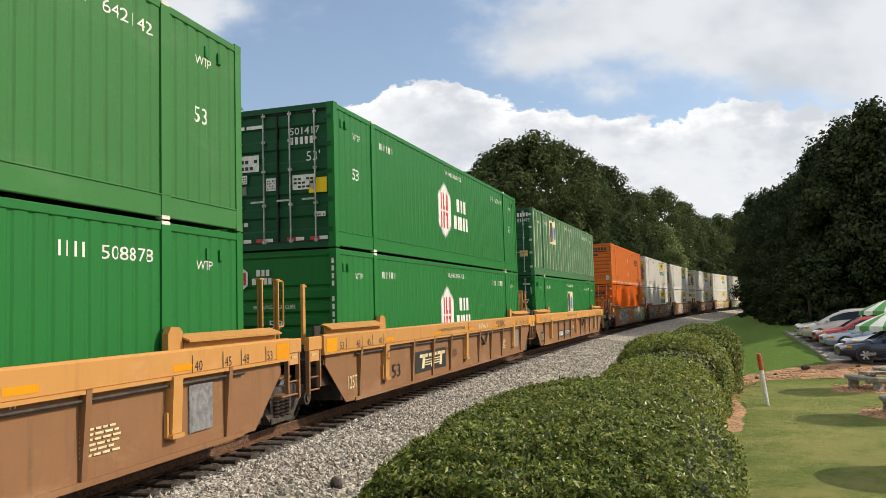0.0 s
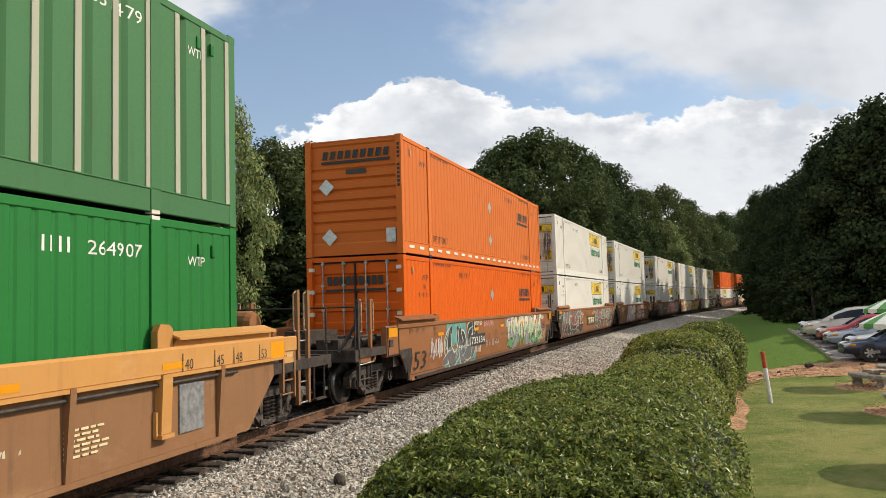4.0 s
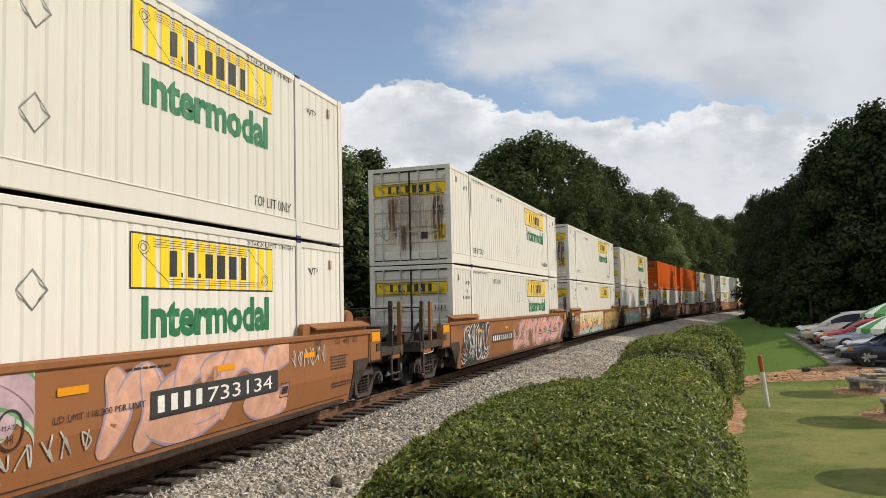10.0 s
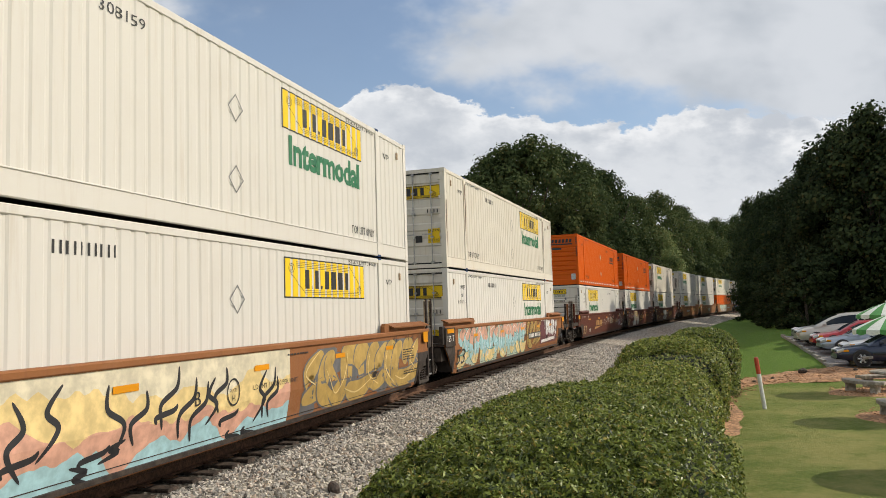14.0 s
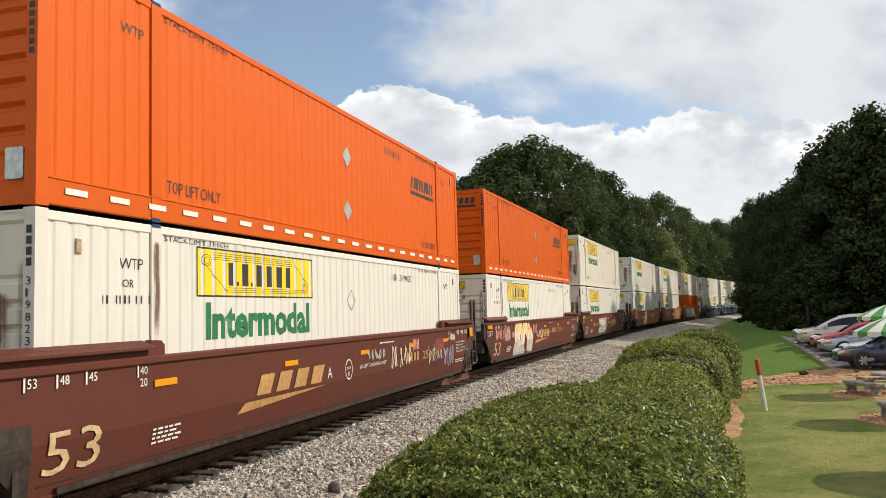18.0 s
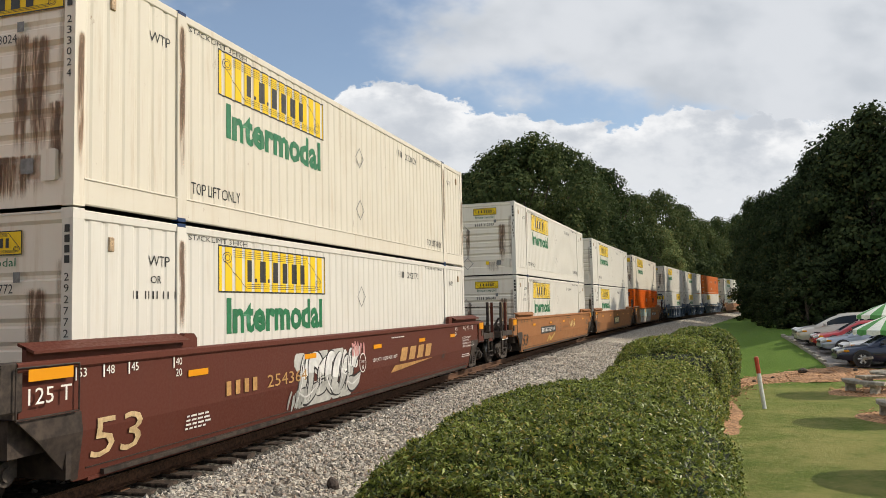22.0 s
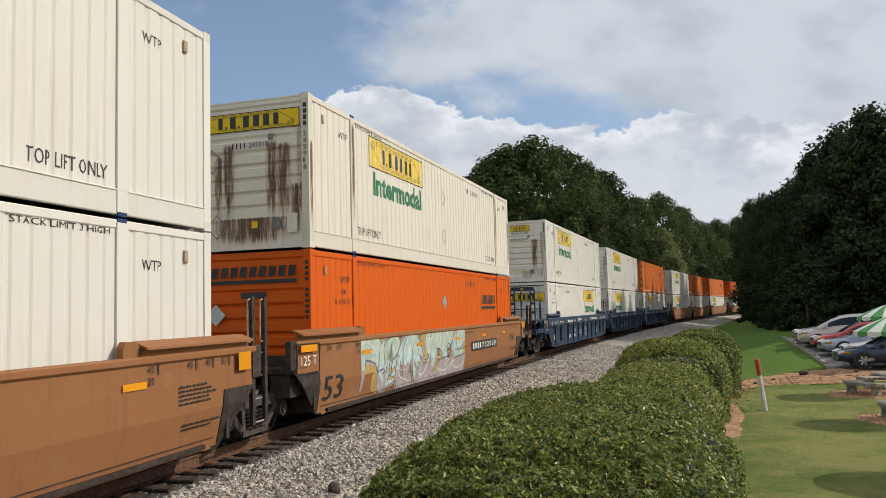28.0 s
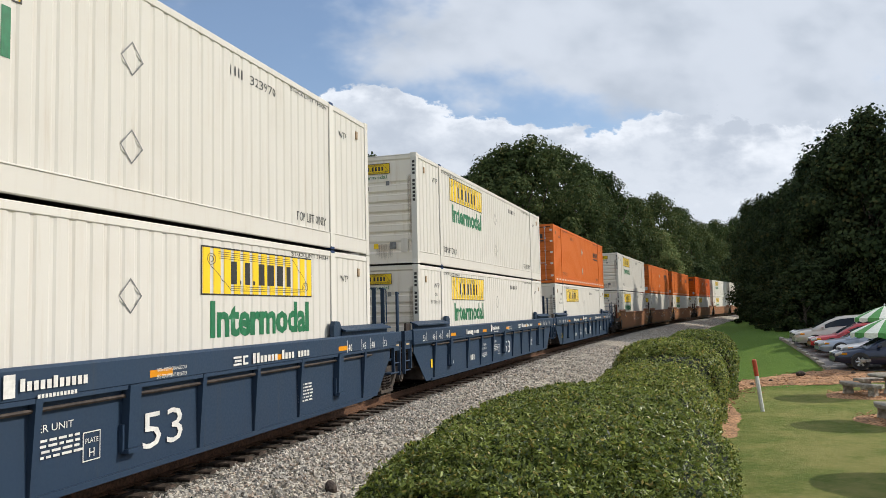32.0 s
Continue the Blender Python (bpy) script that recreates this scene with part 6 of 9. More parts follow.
            end_mark(("edia", lower), thing, lambda: diamond(0.25), M["silver"], x_end, "placard", "pale diamond placard").matrix_basis = Matrix.Translation((x_end + 0.015, -dx, dz)) @ pose(0, 0, 0, 0, 0, -90)
            end_mark(("ecode", lower), thing, lambda: bars([(nx + 0.13 * k, nz + 0.24, 0.08, 0.17) for k in range(4)]), M["letter"], x_end + 0.02, "lettering")
            end_mark(("enum", lower), thing, lambda: words(number, 0.17, M["letter"], 0.8 if lower else 0.55), M["letter"], x_end).matrix_basis = Matrix.Translation((x_end + 0.02, -nx, nz)) @ pose(0, 0, 0, 0, 0, -90)
            if lower:
                end_mark("ehad", thing, lambda: bars([(0.2, 1.2, 0.4, 0.18)]), M["letter"], x_end + 0.024, "sticker", "white sticker with dark bars")
                end_mark("ehadbars", thing, lambda: bars([(0.23, 1.23, 0.09, 0.12), (0.36, 1.23, 0.09, 0.12), (0.49, 1.23, 0.07, 0.12)]), M["black"], x_end + 0.02, "lettering")
                end_mark("ewhite", thing, lambda: bars([(-1.0, 2.5, 0.3, 0.07), (0.75, 2.5, 0.32, 0.07), (1.08, 2.1, 0.05, 0.32)]), M["silver"], x_end + 0.02, "reflector", "grey strips")
            else:
                end_mark("eprint", thing, lambda: bars([(0.06 + 0.17 * j, 0.78 + 0.075 * k, 0.1 + 0.02 * ((k + j) % 3), 0.035) for k in range(8) for j in range(3) if (k * 3 + j) % 5]), M["letter"], x_end + 0.02, "lettering")
                end_mark("estick", thing, lambda: bars([(-0.82, 0.68, 0.26, 0.4)]), M["buff"], x_end + 0.024, "sticker", "pale sticker with dark print")
                end_mark("estickp", thing, lambda: bars([(-0.79, 0.72 + 0.085 * k, 0.2 - 0.03 * (k % 2), 0.045) for k in range(4)]), M["black"], x_end + 0.02, "lettering")
                end_mark("ecaut", thing, lambda: bars([(0.66, 0.8, 0.36, 0.26)]), M["buff"], x_end + 0.024, "sticker", "faded yellow sticker")
                end_mark("ecautp", thing, lambda: bars([(0.69, 0.97, 0.22, 0.05), (0.72, 0.85, 0.12, 0.07), (0.88, 0.84, 0.1, 0.1)]), M["yellow"], x_end + 0.02, "lettering")
        elif body.startswith("green"):
            end_mark("gdoor", thing, lambda: bars([(0.3 + 0.11 * i, 2.1, 0.07, 0.15) for i in range(5)] + [(-1.05, 2.5, 0.3, 0.07), (-0.7, 2.5, 0.4, 0.07)]), M["letter"], x_end + 0.02, "lettering")
            for k, (x, z, w, h, mt, rows_) in enumerate([(-0.98, 1.62, 0.56, 0.34, "letter", 2), (-0.94, 1.38, 0.24, 0.18, "letter", 3), (-0.94, 1.15, 0.22, 0.18, "grey", 0), (-0.26, 1.2, 0.22, 0.26, "letter", 4), (0.34, 1.18, 0.5, 0.3, "letter", 3), (0.82, 0.62, 0.24, 0.1, "letter", 1), (-0.78, 0.5, 0.09, 0.08, "letter", 0)]):
                end_mark(("gsign", k), thing, lambda: bars([(x, z, w, h)]), M[mt], x_end + 0.02, "sticker", "white sticker with dark print")
                if rows_:
                    end_mark(("gprint", k), thing, lambda: bars([(x + 0.03 + j * (w - 0.04) / 5, z + h * (0.12 + i_ * 0.8 / rows_), (w - 0.1) / 6, h * 0.42 / rows_) for i_ in range(rows_) for j in range(5) if (i_ + j + k) % 4]), M["black"], x_end + 0.0165, "lettering")
            for x in (-1.0, -0.5, 0.2, 0.72):
                end_mark("gstrip", thing, lambda: bars([(0, 0.16, 0.2, 0.07)]), M["red"], x_end + 0.02, "reflector", "red and white strip").matrix_basis = Matrix.Translation((x_end + 0.02, -x, 0)) @ pose(0, 0, 0, 0, 0, -90)
                end_mark("gstripw", thing, lambda: bars([(0.2, 0.16, 0.18, 0.07)]), M["letter"], x_end + 0.02, "reflector").matrix_basis = Matrix.Translation((x_end + 0.02, -x, 0)) @ pose(0, 0, 0, 0, 0, -90)
            if number:
                end_mark("gn" + number, thing, lambda: words(number, 0.15, M["letter"], 0.66), M["letter"], x_end).matrix_basis = Matrix.Translation((x_end + 0.02, -0.3, 2.3)) @ pose(0, 0, 0, 0, 0, -90)
            end_mark("gdoor53", thing, lambda: words("53'", 0.2, M["letter"]), M["letter"], x_end + 0.02).matrix_basis = Matrix.Translation((x_end + 0.02, -0.66, 1.75)) @ pose(0, 0, 0, 0, 0, -90)
            end_mark("gstick", thing, lambda: bars([(0.7, 1.1, 0.4, 0.3)]), M["yellow"], x_end + 0.02, "sticker", "yellow sticker")
        elif body.startswith("orange"):
            end_mark("odoor", thing, lambda: bars([(-0.75 + 0.17 * i, 2.2, 0.13, 0.22) for i in range(9)] + [(-0.8, 2.05, 1.6, 0.06)]), M["black"], x_end + 0.02, "lettering")
    else:
        if pale:
            broad = body == "white_old"
            if broad:
                end_mark("broad_yellow", thing, lambda: bars([(-1.08, 2.3, 2.16, 0.36)]), M["yellow"], x_end + 0.04, "panel", "broad yellow sign panel")
                end_mark("broad_bars", thing, lambda: blocks([(x * 0.68 - 0.68, w * 0.68 if w > 0.1 else 0.042) for x, w in NAME_A], 0.22), M["black"], x_end, "lettering").matrix_basis = Matrix.Translation((x_end + 0.035, 0, 2.37)) @ pose(0, 0, 0, 0, 0, -90)
                end_mark("broad_edge", thing, lambda: scroll(2.16, 0.36, 0.016), M["black"], x_end, "panel_border").matrix_basis = Matrix.Translation((x_end + 0.036, 1.08, 2.3)) @ pose(0, 0, 0, 0, 0, -90)
                for k, (x, z, w, h, mt) in enumerate([(-0.62, 0.3, 0.34, 1.8, "rust_stain"), (0.3, 0.3, 0.36, 1.8, "rust_stain"), (-1.15, 0.02, 2.3, 0.62, "rust_stain")]):
                    end_mark(("broad_rust", k), thing, lambda: bars([(x, z, w, h)]), M[mt], x_end + 0.04 - 0.0006 * k, "rust_stain", "dark brown rust running down")
            else:
                end_mark("front_yellow", thing, lambda: bars([(-0.42, 2.4, 0.95, 0.28)]), M["yellow"], x_end + 0.04, "panel", "small yellow sign panel")
                end_mark("front_bars", thing, lambda: blocks([(x * 0.29 - 0.22, w * 0.29 if w > 0.1 else 0.02) for x, w in NAME_A], 0.11), M["black"], x_end + 0.035, "lettering").matrix_basis = Matrix.Translation((x_end + 0.035, 0, 2.485)) @ pose(0, 0, 0, 0, 0, -90)
                end_mark("front_edge", thing, lambda: scroll(0.95, 0.28, 0.013), M["black"], x_end + 0.036, "panel_border").matrix_basis = Matrix.Translation((x_end + 0.036, 0.42, 2.4)) @ pose(0, 0, 0, 0, 0, -90)
                end_mark("front_inter", thing, lambda: words("Intermodal", 0.1, M["inkgreen"], 0.78), M["inkgreen"], x_end + 0.04).matrix_basis = Matrix.Translation((x_end + 0.04, 0.34, 2.27)) @ pose(0, 0, 0, 0, 0, -90)
            if number:
                end_mark("fn" + number, thing, lambda: words(number, 0.11, M["black"], 0.42), M["black"], x_end).matrix_basis = Matrix.Translation((x_end + 0.024, 0.0, 1.96)) @ pose(0, 0, 0, 0, 0, -90)
            end_mark("front_code", thing, lambda: bars([(-0.36 + 0.085 * i, 1.96, 0.03, 0.11) for i in range(4)]), M["black"], x_end + 0.026, "lettering")
            for y, z in ((0.8, 1.75), (0.7, 0.48)):
                end_mark("front_placard", thing, lambda: diamond_frame(0.24), M["grey"], x_end, "placard_holder").matrix_basis = Matrix.Translation((x_end + 0.02, y, z)) @ pose(0, 0, 0, 0, 0, -90)
            end_mark("front_patch", thing, lambda: bars([(0.5, 0.4, 0.18, 0.18), (0.42, 2.08, 0.1, 0.12)]), M["grey"], x_end + 0.026, "sticker", "grey patch")
            end_mark("front_patch2", thing, lambda: bars([(0.05, 0.42, 0.13, 0.13)]), M["yellow"], x_end + 0.026, "sticker", "yellow patch")
            for k, (x, z, w, h, mt) in enumerate([(0.95, 0.1, 0.3, 2.3, "grime"), (0.52, 0.3, 0.42, 1.75, "rust_stain"), (-0.8, 0.4, 0.26, 1.5, "rust_stain"), (0.82, 0.15, 0.34, 1.1, "rust_stain"), (-1.16, 0.05, 0.34, 0.9, "rust_stain"), (0.0, 0.05, 0.7, 0.5, "grime")]):
                if mt == "grime" or body == "white_old" or (number and k in (1, 2)):
                    end_mark(("front_rust", k), thing, lambda: bars([(x, z, w, h)]), M[mt], x_end + 0.044 - 0.0006 * k, "rust_stain" if mt == "rust_stain" else "grime", "brown rust running down")
            part("vent_box", once("ventbox", lambda: Shape().box((-LONG / 2 + 0.06, -0.92, 0.48), (0.07, 0.2, 0.36), cut=0.02).mesh("vent_box", M["grey_door"])), None, thing, "small grey box")
            post_code(thing, number)
        elif body.startswith("orange"):
            end_mark("ofront", thing, lambda: blocks([(x - 0.85, w) for x, w in NAME_B], 0.2, 0.2), M["black"], x_end + 0.035, "lettering").matrix_basis = Matrix.Translation((x_end + 0.035, 0, 2.42)) @ pose(0, 0, 0, 0, 0, -90)
            end_mark("ofront_line", thing, lambda: bars([(-0.87, 2.3, 1.85, 0.07)]), M["black"], x_end + 0.035, "underline")
            for y, z in ((0.73, 1.72), (0.66, 0.47)):
                end_mark("oplacard", thing, lambda: diamond(0.21), M["silver"], x_end, "placard", "dull aluminium diamond placard").matrix_basis = Matrix.Translation((x_end + 0.015, y, z)) @ pose(0, 0, 0, 0, 0, -90)
            end_mark("ofront_patch", thing, lambda: bars([(-0.2, 2.02, 0.55, 0.12)]), M["trim"], x_end + 0.03, "sticker", "dark plate")
            part("vent_box", once("ventbox2", lambda: Shape().box((-LONG / 2 + 0.06, -0.98, 0.46), (0.07, 0.24, 0.34), cut=0.02).mesh("vent_box", M["silver"])), None, thing, "small grey box")
            post_code(thing, number)
        elif body.startswith("green"):
            for key_, tx, h, w, y, z in (("gfw", "WARNING HIGH CUBE", 0.085, 0.96, 0.6, 1.73), ("gf53", "53", 0.17, 0.32, 0.24, 1.34)):
                end_mark(key_, thing, lambda: words(tx, h, M["letter"], w), M["letter"], x_end).matrix_basis = Matrix.Translation((x_end + 0.02, y, z)) @ pose(0, 0, 0, 0, 0, -90)
            if logo == "hub":
                end_mark("gfhex", thing, lambda: Shape().add([(-0.88 + 0.19 * math.cos(a), 0, 2.36 + 0.26 * math.sin(a)) for a in [math.pi / 6 + i * math.pi / 3 for i in range(6)]], [tuple(range(6))]), M["letter"], x_end + 0.03, "emblem", "small white hexagon emblem")
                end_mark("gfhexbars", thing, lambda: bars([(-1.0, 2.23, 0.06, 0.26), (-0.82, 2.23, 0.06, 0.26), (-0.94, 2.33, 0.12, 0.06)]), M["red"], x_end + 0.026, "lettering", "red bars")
                end_mark("gfname", thing, lambda: blocks([(-0.52, 0.09), (-0.4, 0.07), (-0.3, 0.08)], 0.13), M["letter"], x_end, "lettering").matrix_basis = Matrix.Translation((x_end + 0.03, 0, 2.4)) @ pose(0, 0, 0, 0, 0, -90)
                end_mark("gfname2", thing, lambda: blocks([(-0.62, 0.09), (-0.51, 0.055), (-0.43, 0.07), (-0.34, 0.07), (-0.25, 0.08)], 0.13), M["letter"], x_end, "lettering").matrix_basis = Matrix.Translation((x_end + 0.03, 0, 2.23)) @ pose(0, 0, 0, 0, 0, -90)
            for y in (-1.22, 1.22):
                end_mark("gpost", thing, lambda: bars([(-0.025, 2.6 - 0.15 * k, 0.05, 0.1) for k in range(11) if k != 4]), M["letter"], x_end, "lettering").matrix_basis = Matrix.Translation((-LONG / 2 - 0.003, y, 0)) @ pose(0, 0, 0, 0, 0, -90)


def post_code(thing, number):
    """A code that runs down the corner post."""
    if not number:
        part("lettering", once("postcode", lambda: Shape().add(*postbars()).mesh("lettering", M["black"])), None, thing)
        return
    x = -LONG / 2 - 0.004
    for k in range(4):
        part("lettering", once("postbar", lambda: bars([(-0.035, 0, 0.07, 0.085)]).mesh("lettering", M["black"])), None, thing, at=Matrix.Translation((x, -1.22, 2.62 - 0.115 * k)) @ pose(0, 0, 0, 0, 0, -90))
    for k, sign_ in enumerate(number):
        part("lettering", words(sign_, 0.09, M["black"], 0.028 if sign_ == "1" else 0.065), None, thing, at=Matrix.Translation((x, -1.185, 2.08 - 0.125 * k)) @ pose(0, 0, 0, 0, 0, -90))


def postbars():
    """A code that runs down the corner post."""
    sh = bars([(-0.035, 2.62 - 0.1 * i, 0.07, 0.065) for i in range(11) if i != 4])
    x = -LONG / 2 - 0.002
    return [(x, -1.22 - a, c) for a, _, c in sh.v], sh.f


# ---- train: trucks and wells ----
def truck_parts():
    """A two-axle truck with wheels, side frames, springs and bolster, round its own middle."""
    def wheel():
        prof = [(0.05, -0.07), (0.13, -0.075), (0.15, -0.03), (0.33, -0.015), (0.37, -0.065), (0.418, -0.065), (0.42, 0.035), (0.45, 0.05), (0.45, 0.075), (0.37, 0.078), (0.33, 0.02), (0.13, 0.04), (0.05, 0.06)]
        return Shape().lathe(prof, (0, 0, 0), "y", 28).mesh("wheel", M["wheel"], False)

    def tread():
        return Shape().lathe([(0.4195, -0.062), (0.4235, -0.06), (0.4235, 0.03), (0.4195, 0.033)], (0, 0, 0), "y", 28).mesh("tread", M["tread"], True)

    def side_frame():
        sh = Shape()
        top = [(-1.12, 0.36), (-1.12, 0.56), (-0.98, 0.66), (-0.55, 0.72), (0.55, 0.72), (0.98, 0.66), (1.12, 0.56), (1.12, 0.36), (0.98, 0.32), (0.72, 0.5), (0.42, 0.56), (-0.42, 0.56), (-0.72, 0.5), (-0.98, 0.32)]
        sh.plate(top, 1, -0.07, 0.14)
        for sx in (-1, 1):
            sh.plate([(sx * 0.66, 0.54), (sx * 0.82, 0.52), (sx * 0.42, 0.16), (sx * 0.3, 0.2)], 1, -0.065, 0.13)
            sh.plate([(sx * 0.3, 0.58), (sx * 0.4, 0.58), (sx * 0.38, 0.2), (sx * 0.29, 0.2)], 1, -0.06, 0.12)
            sh.rod((sx * 0.889, -0.14, 0.43), (sx * 0.889, 0.08, 0.43), 0.13, 14)
            sh.rod((sx * 0.889, -0.17, 0.43), (sx * 0.889, -0.13, 0.43), 0.08, 10)
        sh.span((-0.42, -0.09, 0.13), (0.42, 0.09, 0.22))
        return sh.mesh("side_frame", M["cast"])

    def spring():
        prof = [(0.05, 0.2)]
        for i in range(5):
            prof += [(0.088, 0.225 + i * 0.062), (0.092, 0.24 + i * 0.062), (0.06, 0.262 + i * 0.062)]
        return Shape().lathe(prof, (0, 0, 0), "z", 12).mesh("spring", M["wheel"])
    return {"wheel": wheel(), "tread": tread(), "side_frame": side_frame(), "spring": spring(),
            "axle": Shape().rod((0, -1.0, 0), (0, 1.0, 0), 0.075, 10).mesh("axle", M["wheel"]),
            "bolster": Shape().span((-0.25, -1.0, 0.42), (0.25, 1.0, 0.68)).rod((0, 0, 0.6), (0, 0, 0.85), 0.25, 14).mesh("bolster", M["iron"])}


TRUCK = truck_parts()


def truck(unit, x):
    t = part("truck", TRUCK["bolster"], None, unit, "grimy cast iron two-axle truck", at=pose(x, 0, 0))
    for sx in (-1, 1):
        part("axle", TRUCK["axle"], None, t, at=pose(sx * 0.889, 0, 0.42))
        for sy in (-1, 1):
            part("wheel", TRUCK["wheel"], None, t, at=pose(sx * 0.889, sy * 0.753, 0.42, 0, 0, 0 if sy < 0 else 180))
            part("tread", TRUCK["tread"], None, t, at=pose(sx * 0.889, sy * 0.753, 0.42, 0, 0, 0 if sy < 0 else 180))
    for sy in (-1, 1):
        part("side_frame", TRUCK["side_frame"], None, t, at=pose(0, sy * 1.0, 0, 0, 0, 0 if sy < 0 else 180))
        for x_ in (-0.19, 0.0, 0.19):
            part("spring", TRUCK["spring"], None, t, at=pose(x_, sy * 1.03, 0))
    return t


SIDE_Y = 1.46
LOW_Z, TOP_Z = 0.24, 1.55


BEND_Z = 0.78


def bend(z):
    """The lower half of a smooth side leans in."""
    return 0.1 * max(0.0, BEND_Z - z) / (BEND_Z - LOW_Z)


def well_side(key, mat, sill, ribs, low):
    """The long side of a well: plate with raked ends, heavy top chord, foot flange and, on some, ribs."""
    def plate_():
        sh = Shape()
        if not ribs:
            cols = [-8.95, -8.55, -8.1] + [-8 + 0.5 * k for k in range(33)] + [8.1, 8.55, 8.95]
            vs = []
            for x in cols:
                foot = LOW_Z + max(0.0, abs(x) - 8.1) / 0.85 * (1.0 - LOW_Z)
                for z in (foot, max(foot, BEND_Z), TOP_Z):
                    vs.append((x, -SIDE_Y + bend(z), z))
                for z in (TOP_Z, max(foot, BEND_Z), foot):
                    vs.append((x, -SIDE_Y + bend(z) + 0.025, z))
            n = len(cols)
            fs = [(6 * i + k, 6 * i + (k + 1) % 6, 6 * i + 6 + (k + 1) % 6, 6 * i + 6 + k) for i in range(n - 1) for k in range(6)]
            fs += [(0, 1, 2, 3, 4, 5), tuple(6 * (n - 1) + k for k in range(6))]
            sh.add(vs, fs)
            sh.span((-7.9, -SIDE_Y + bend(LOW_Z) - 0.015, LOW_Z - 0.03), (7.9, -SIDE_Y + bend(LOW_Z) + 0.1, LOW_Z + 0.01))
            return sh.mesh("side_plate", M[low])
        sh.plate([(-8.95, 1.0), (-8.1, LOW_Z), (8.1, LOW_Z), (8.95, 1.0), (8.95, TOP_Z), (-8.95, TOP_Z)], 1, -SIDE_Y, 0.02)
        sh.span((-7.7, -SIDE_Y - 0.03, LOW_Z - 0.02), (7.7, -SIDE_Y + 0.1, LOW_Z + 0.05))
        return sh.mesh("side_plate", M[low])

    def chord():
        sh = Shape()
        if ribs:
            sh.box((0, -SIDE_Y - 0.02, TOP_Z - 0.15), (18.3, 0.12, 0.34), cut=0.03)
            sh.span((-9.15, -SIDE_Y - 0.09, TOP_Z - 0.3), (9.15, -SIDE_Y, TOP_Z - 0.345))
        else:
            sh.box((0, -SIDE_Y + 0.04, TOP_Z - 0.03), (18.0, 0.16, 0.1), cut=0.02)
        return sh.mesh("top_chord", M[sill])
    return once(("side", key), plate_), once(("chord", key), chord)


def gusset(sx):
    """A dark three-cornered plate closes a smooth side's raked end: bracket plus painted shadow."""
    edge = [(-8.99, 1.0), (-8.12, 1.0), (-8.09, BEND_Z), (-8.06, LOW_Z + 0.02), (-8.14, LOW_Z + 0.02), (-8.73, BEND_Z)]
    vs = [(-sx * x, -SIDE_Y + bend(z) + d, z) for d in (-0.014, 0.004) for x, z in edge]
    return Shape().add(vs, [(0, 1, 2, 5), (5, 2, 3, 4), (6, 11, 8, 7), (11, 10, 9, 8)] + [(i, (i + 1) % 6, 6 + (i + 1) % 6, 6 + i) for i in range(6)])


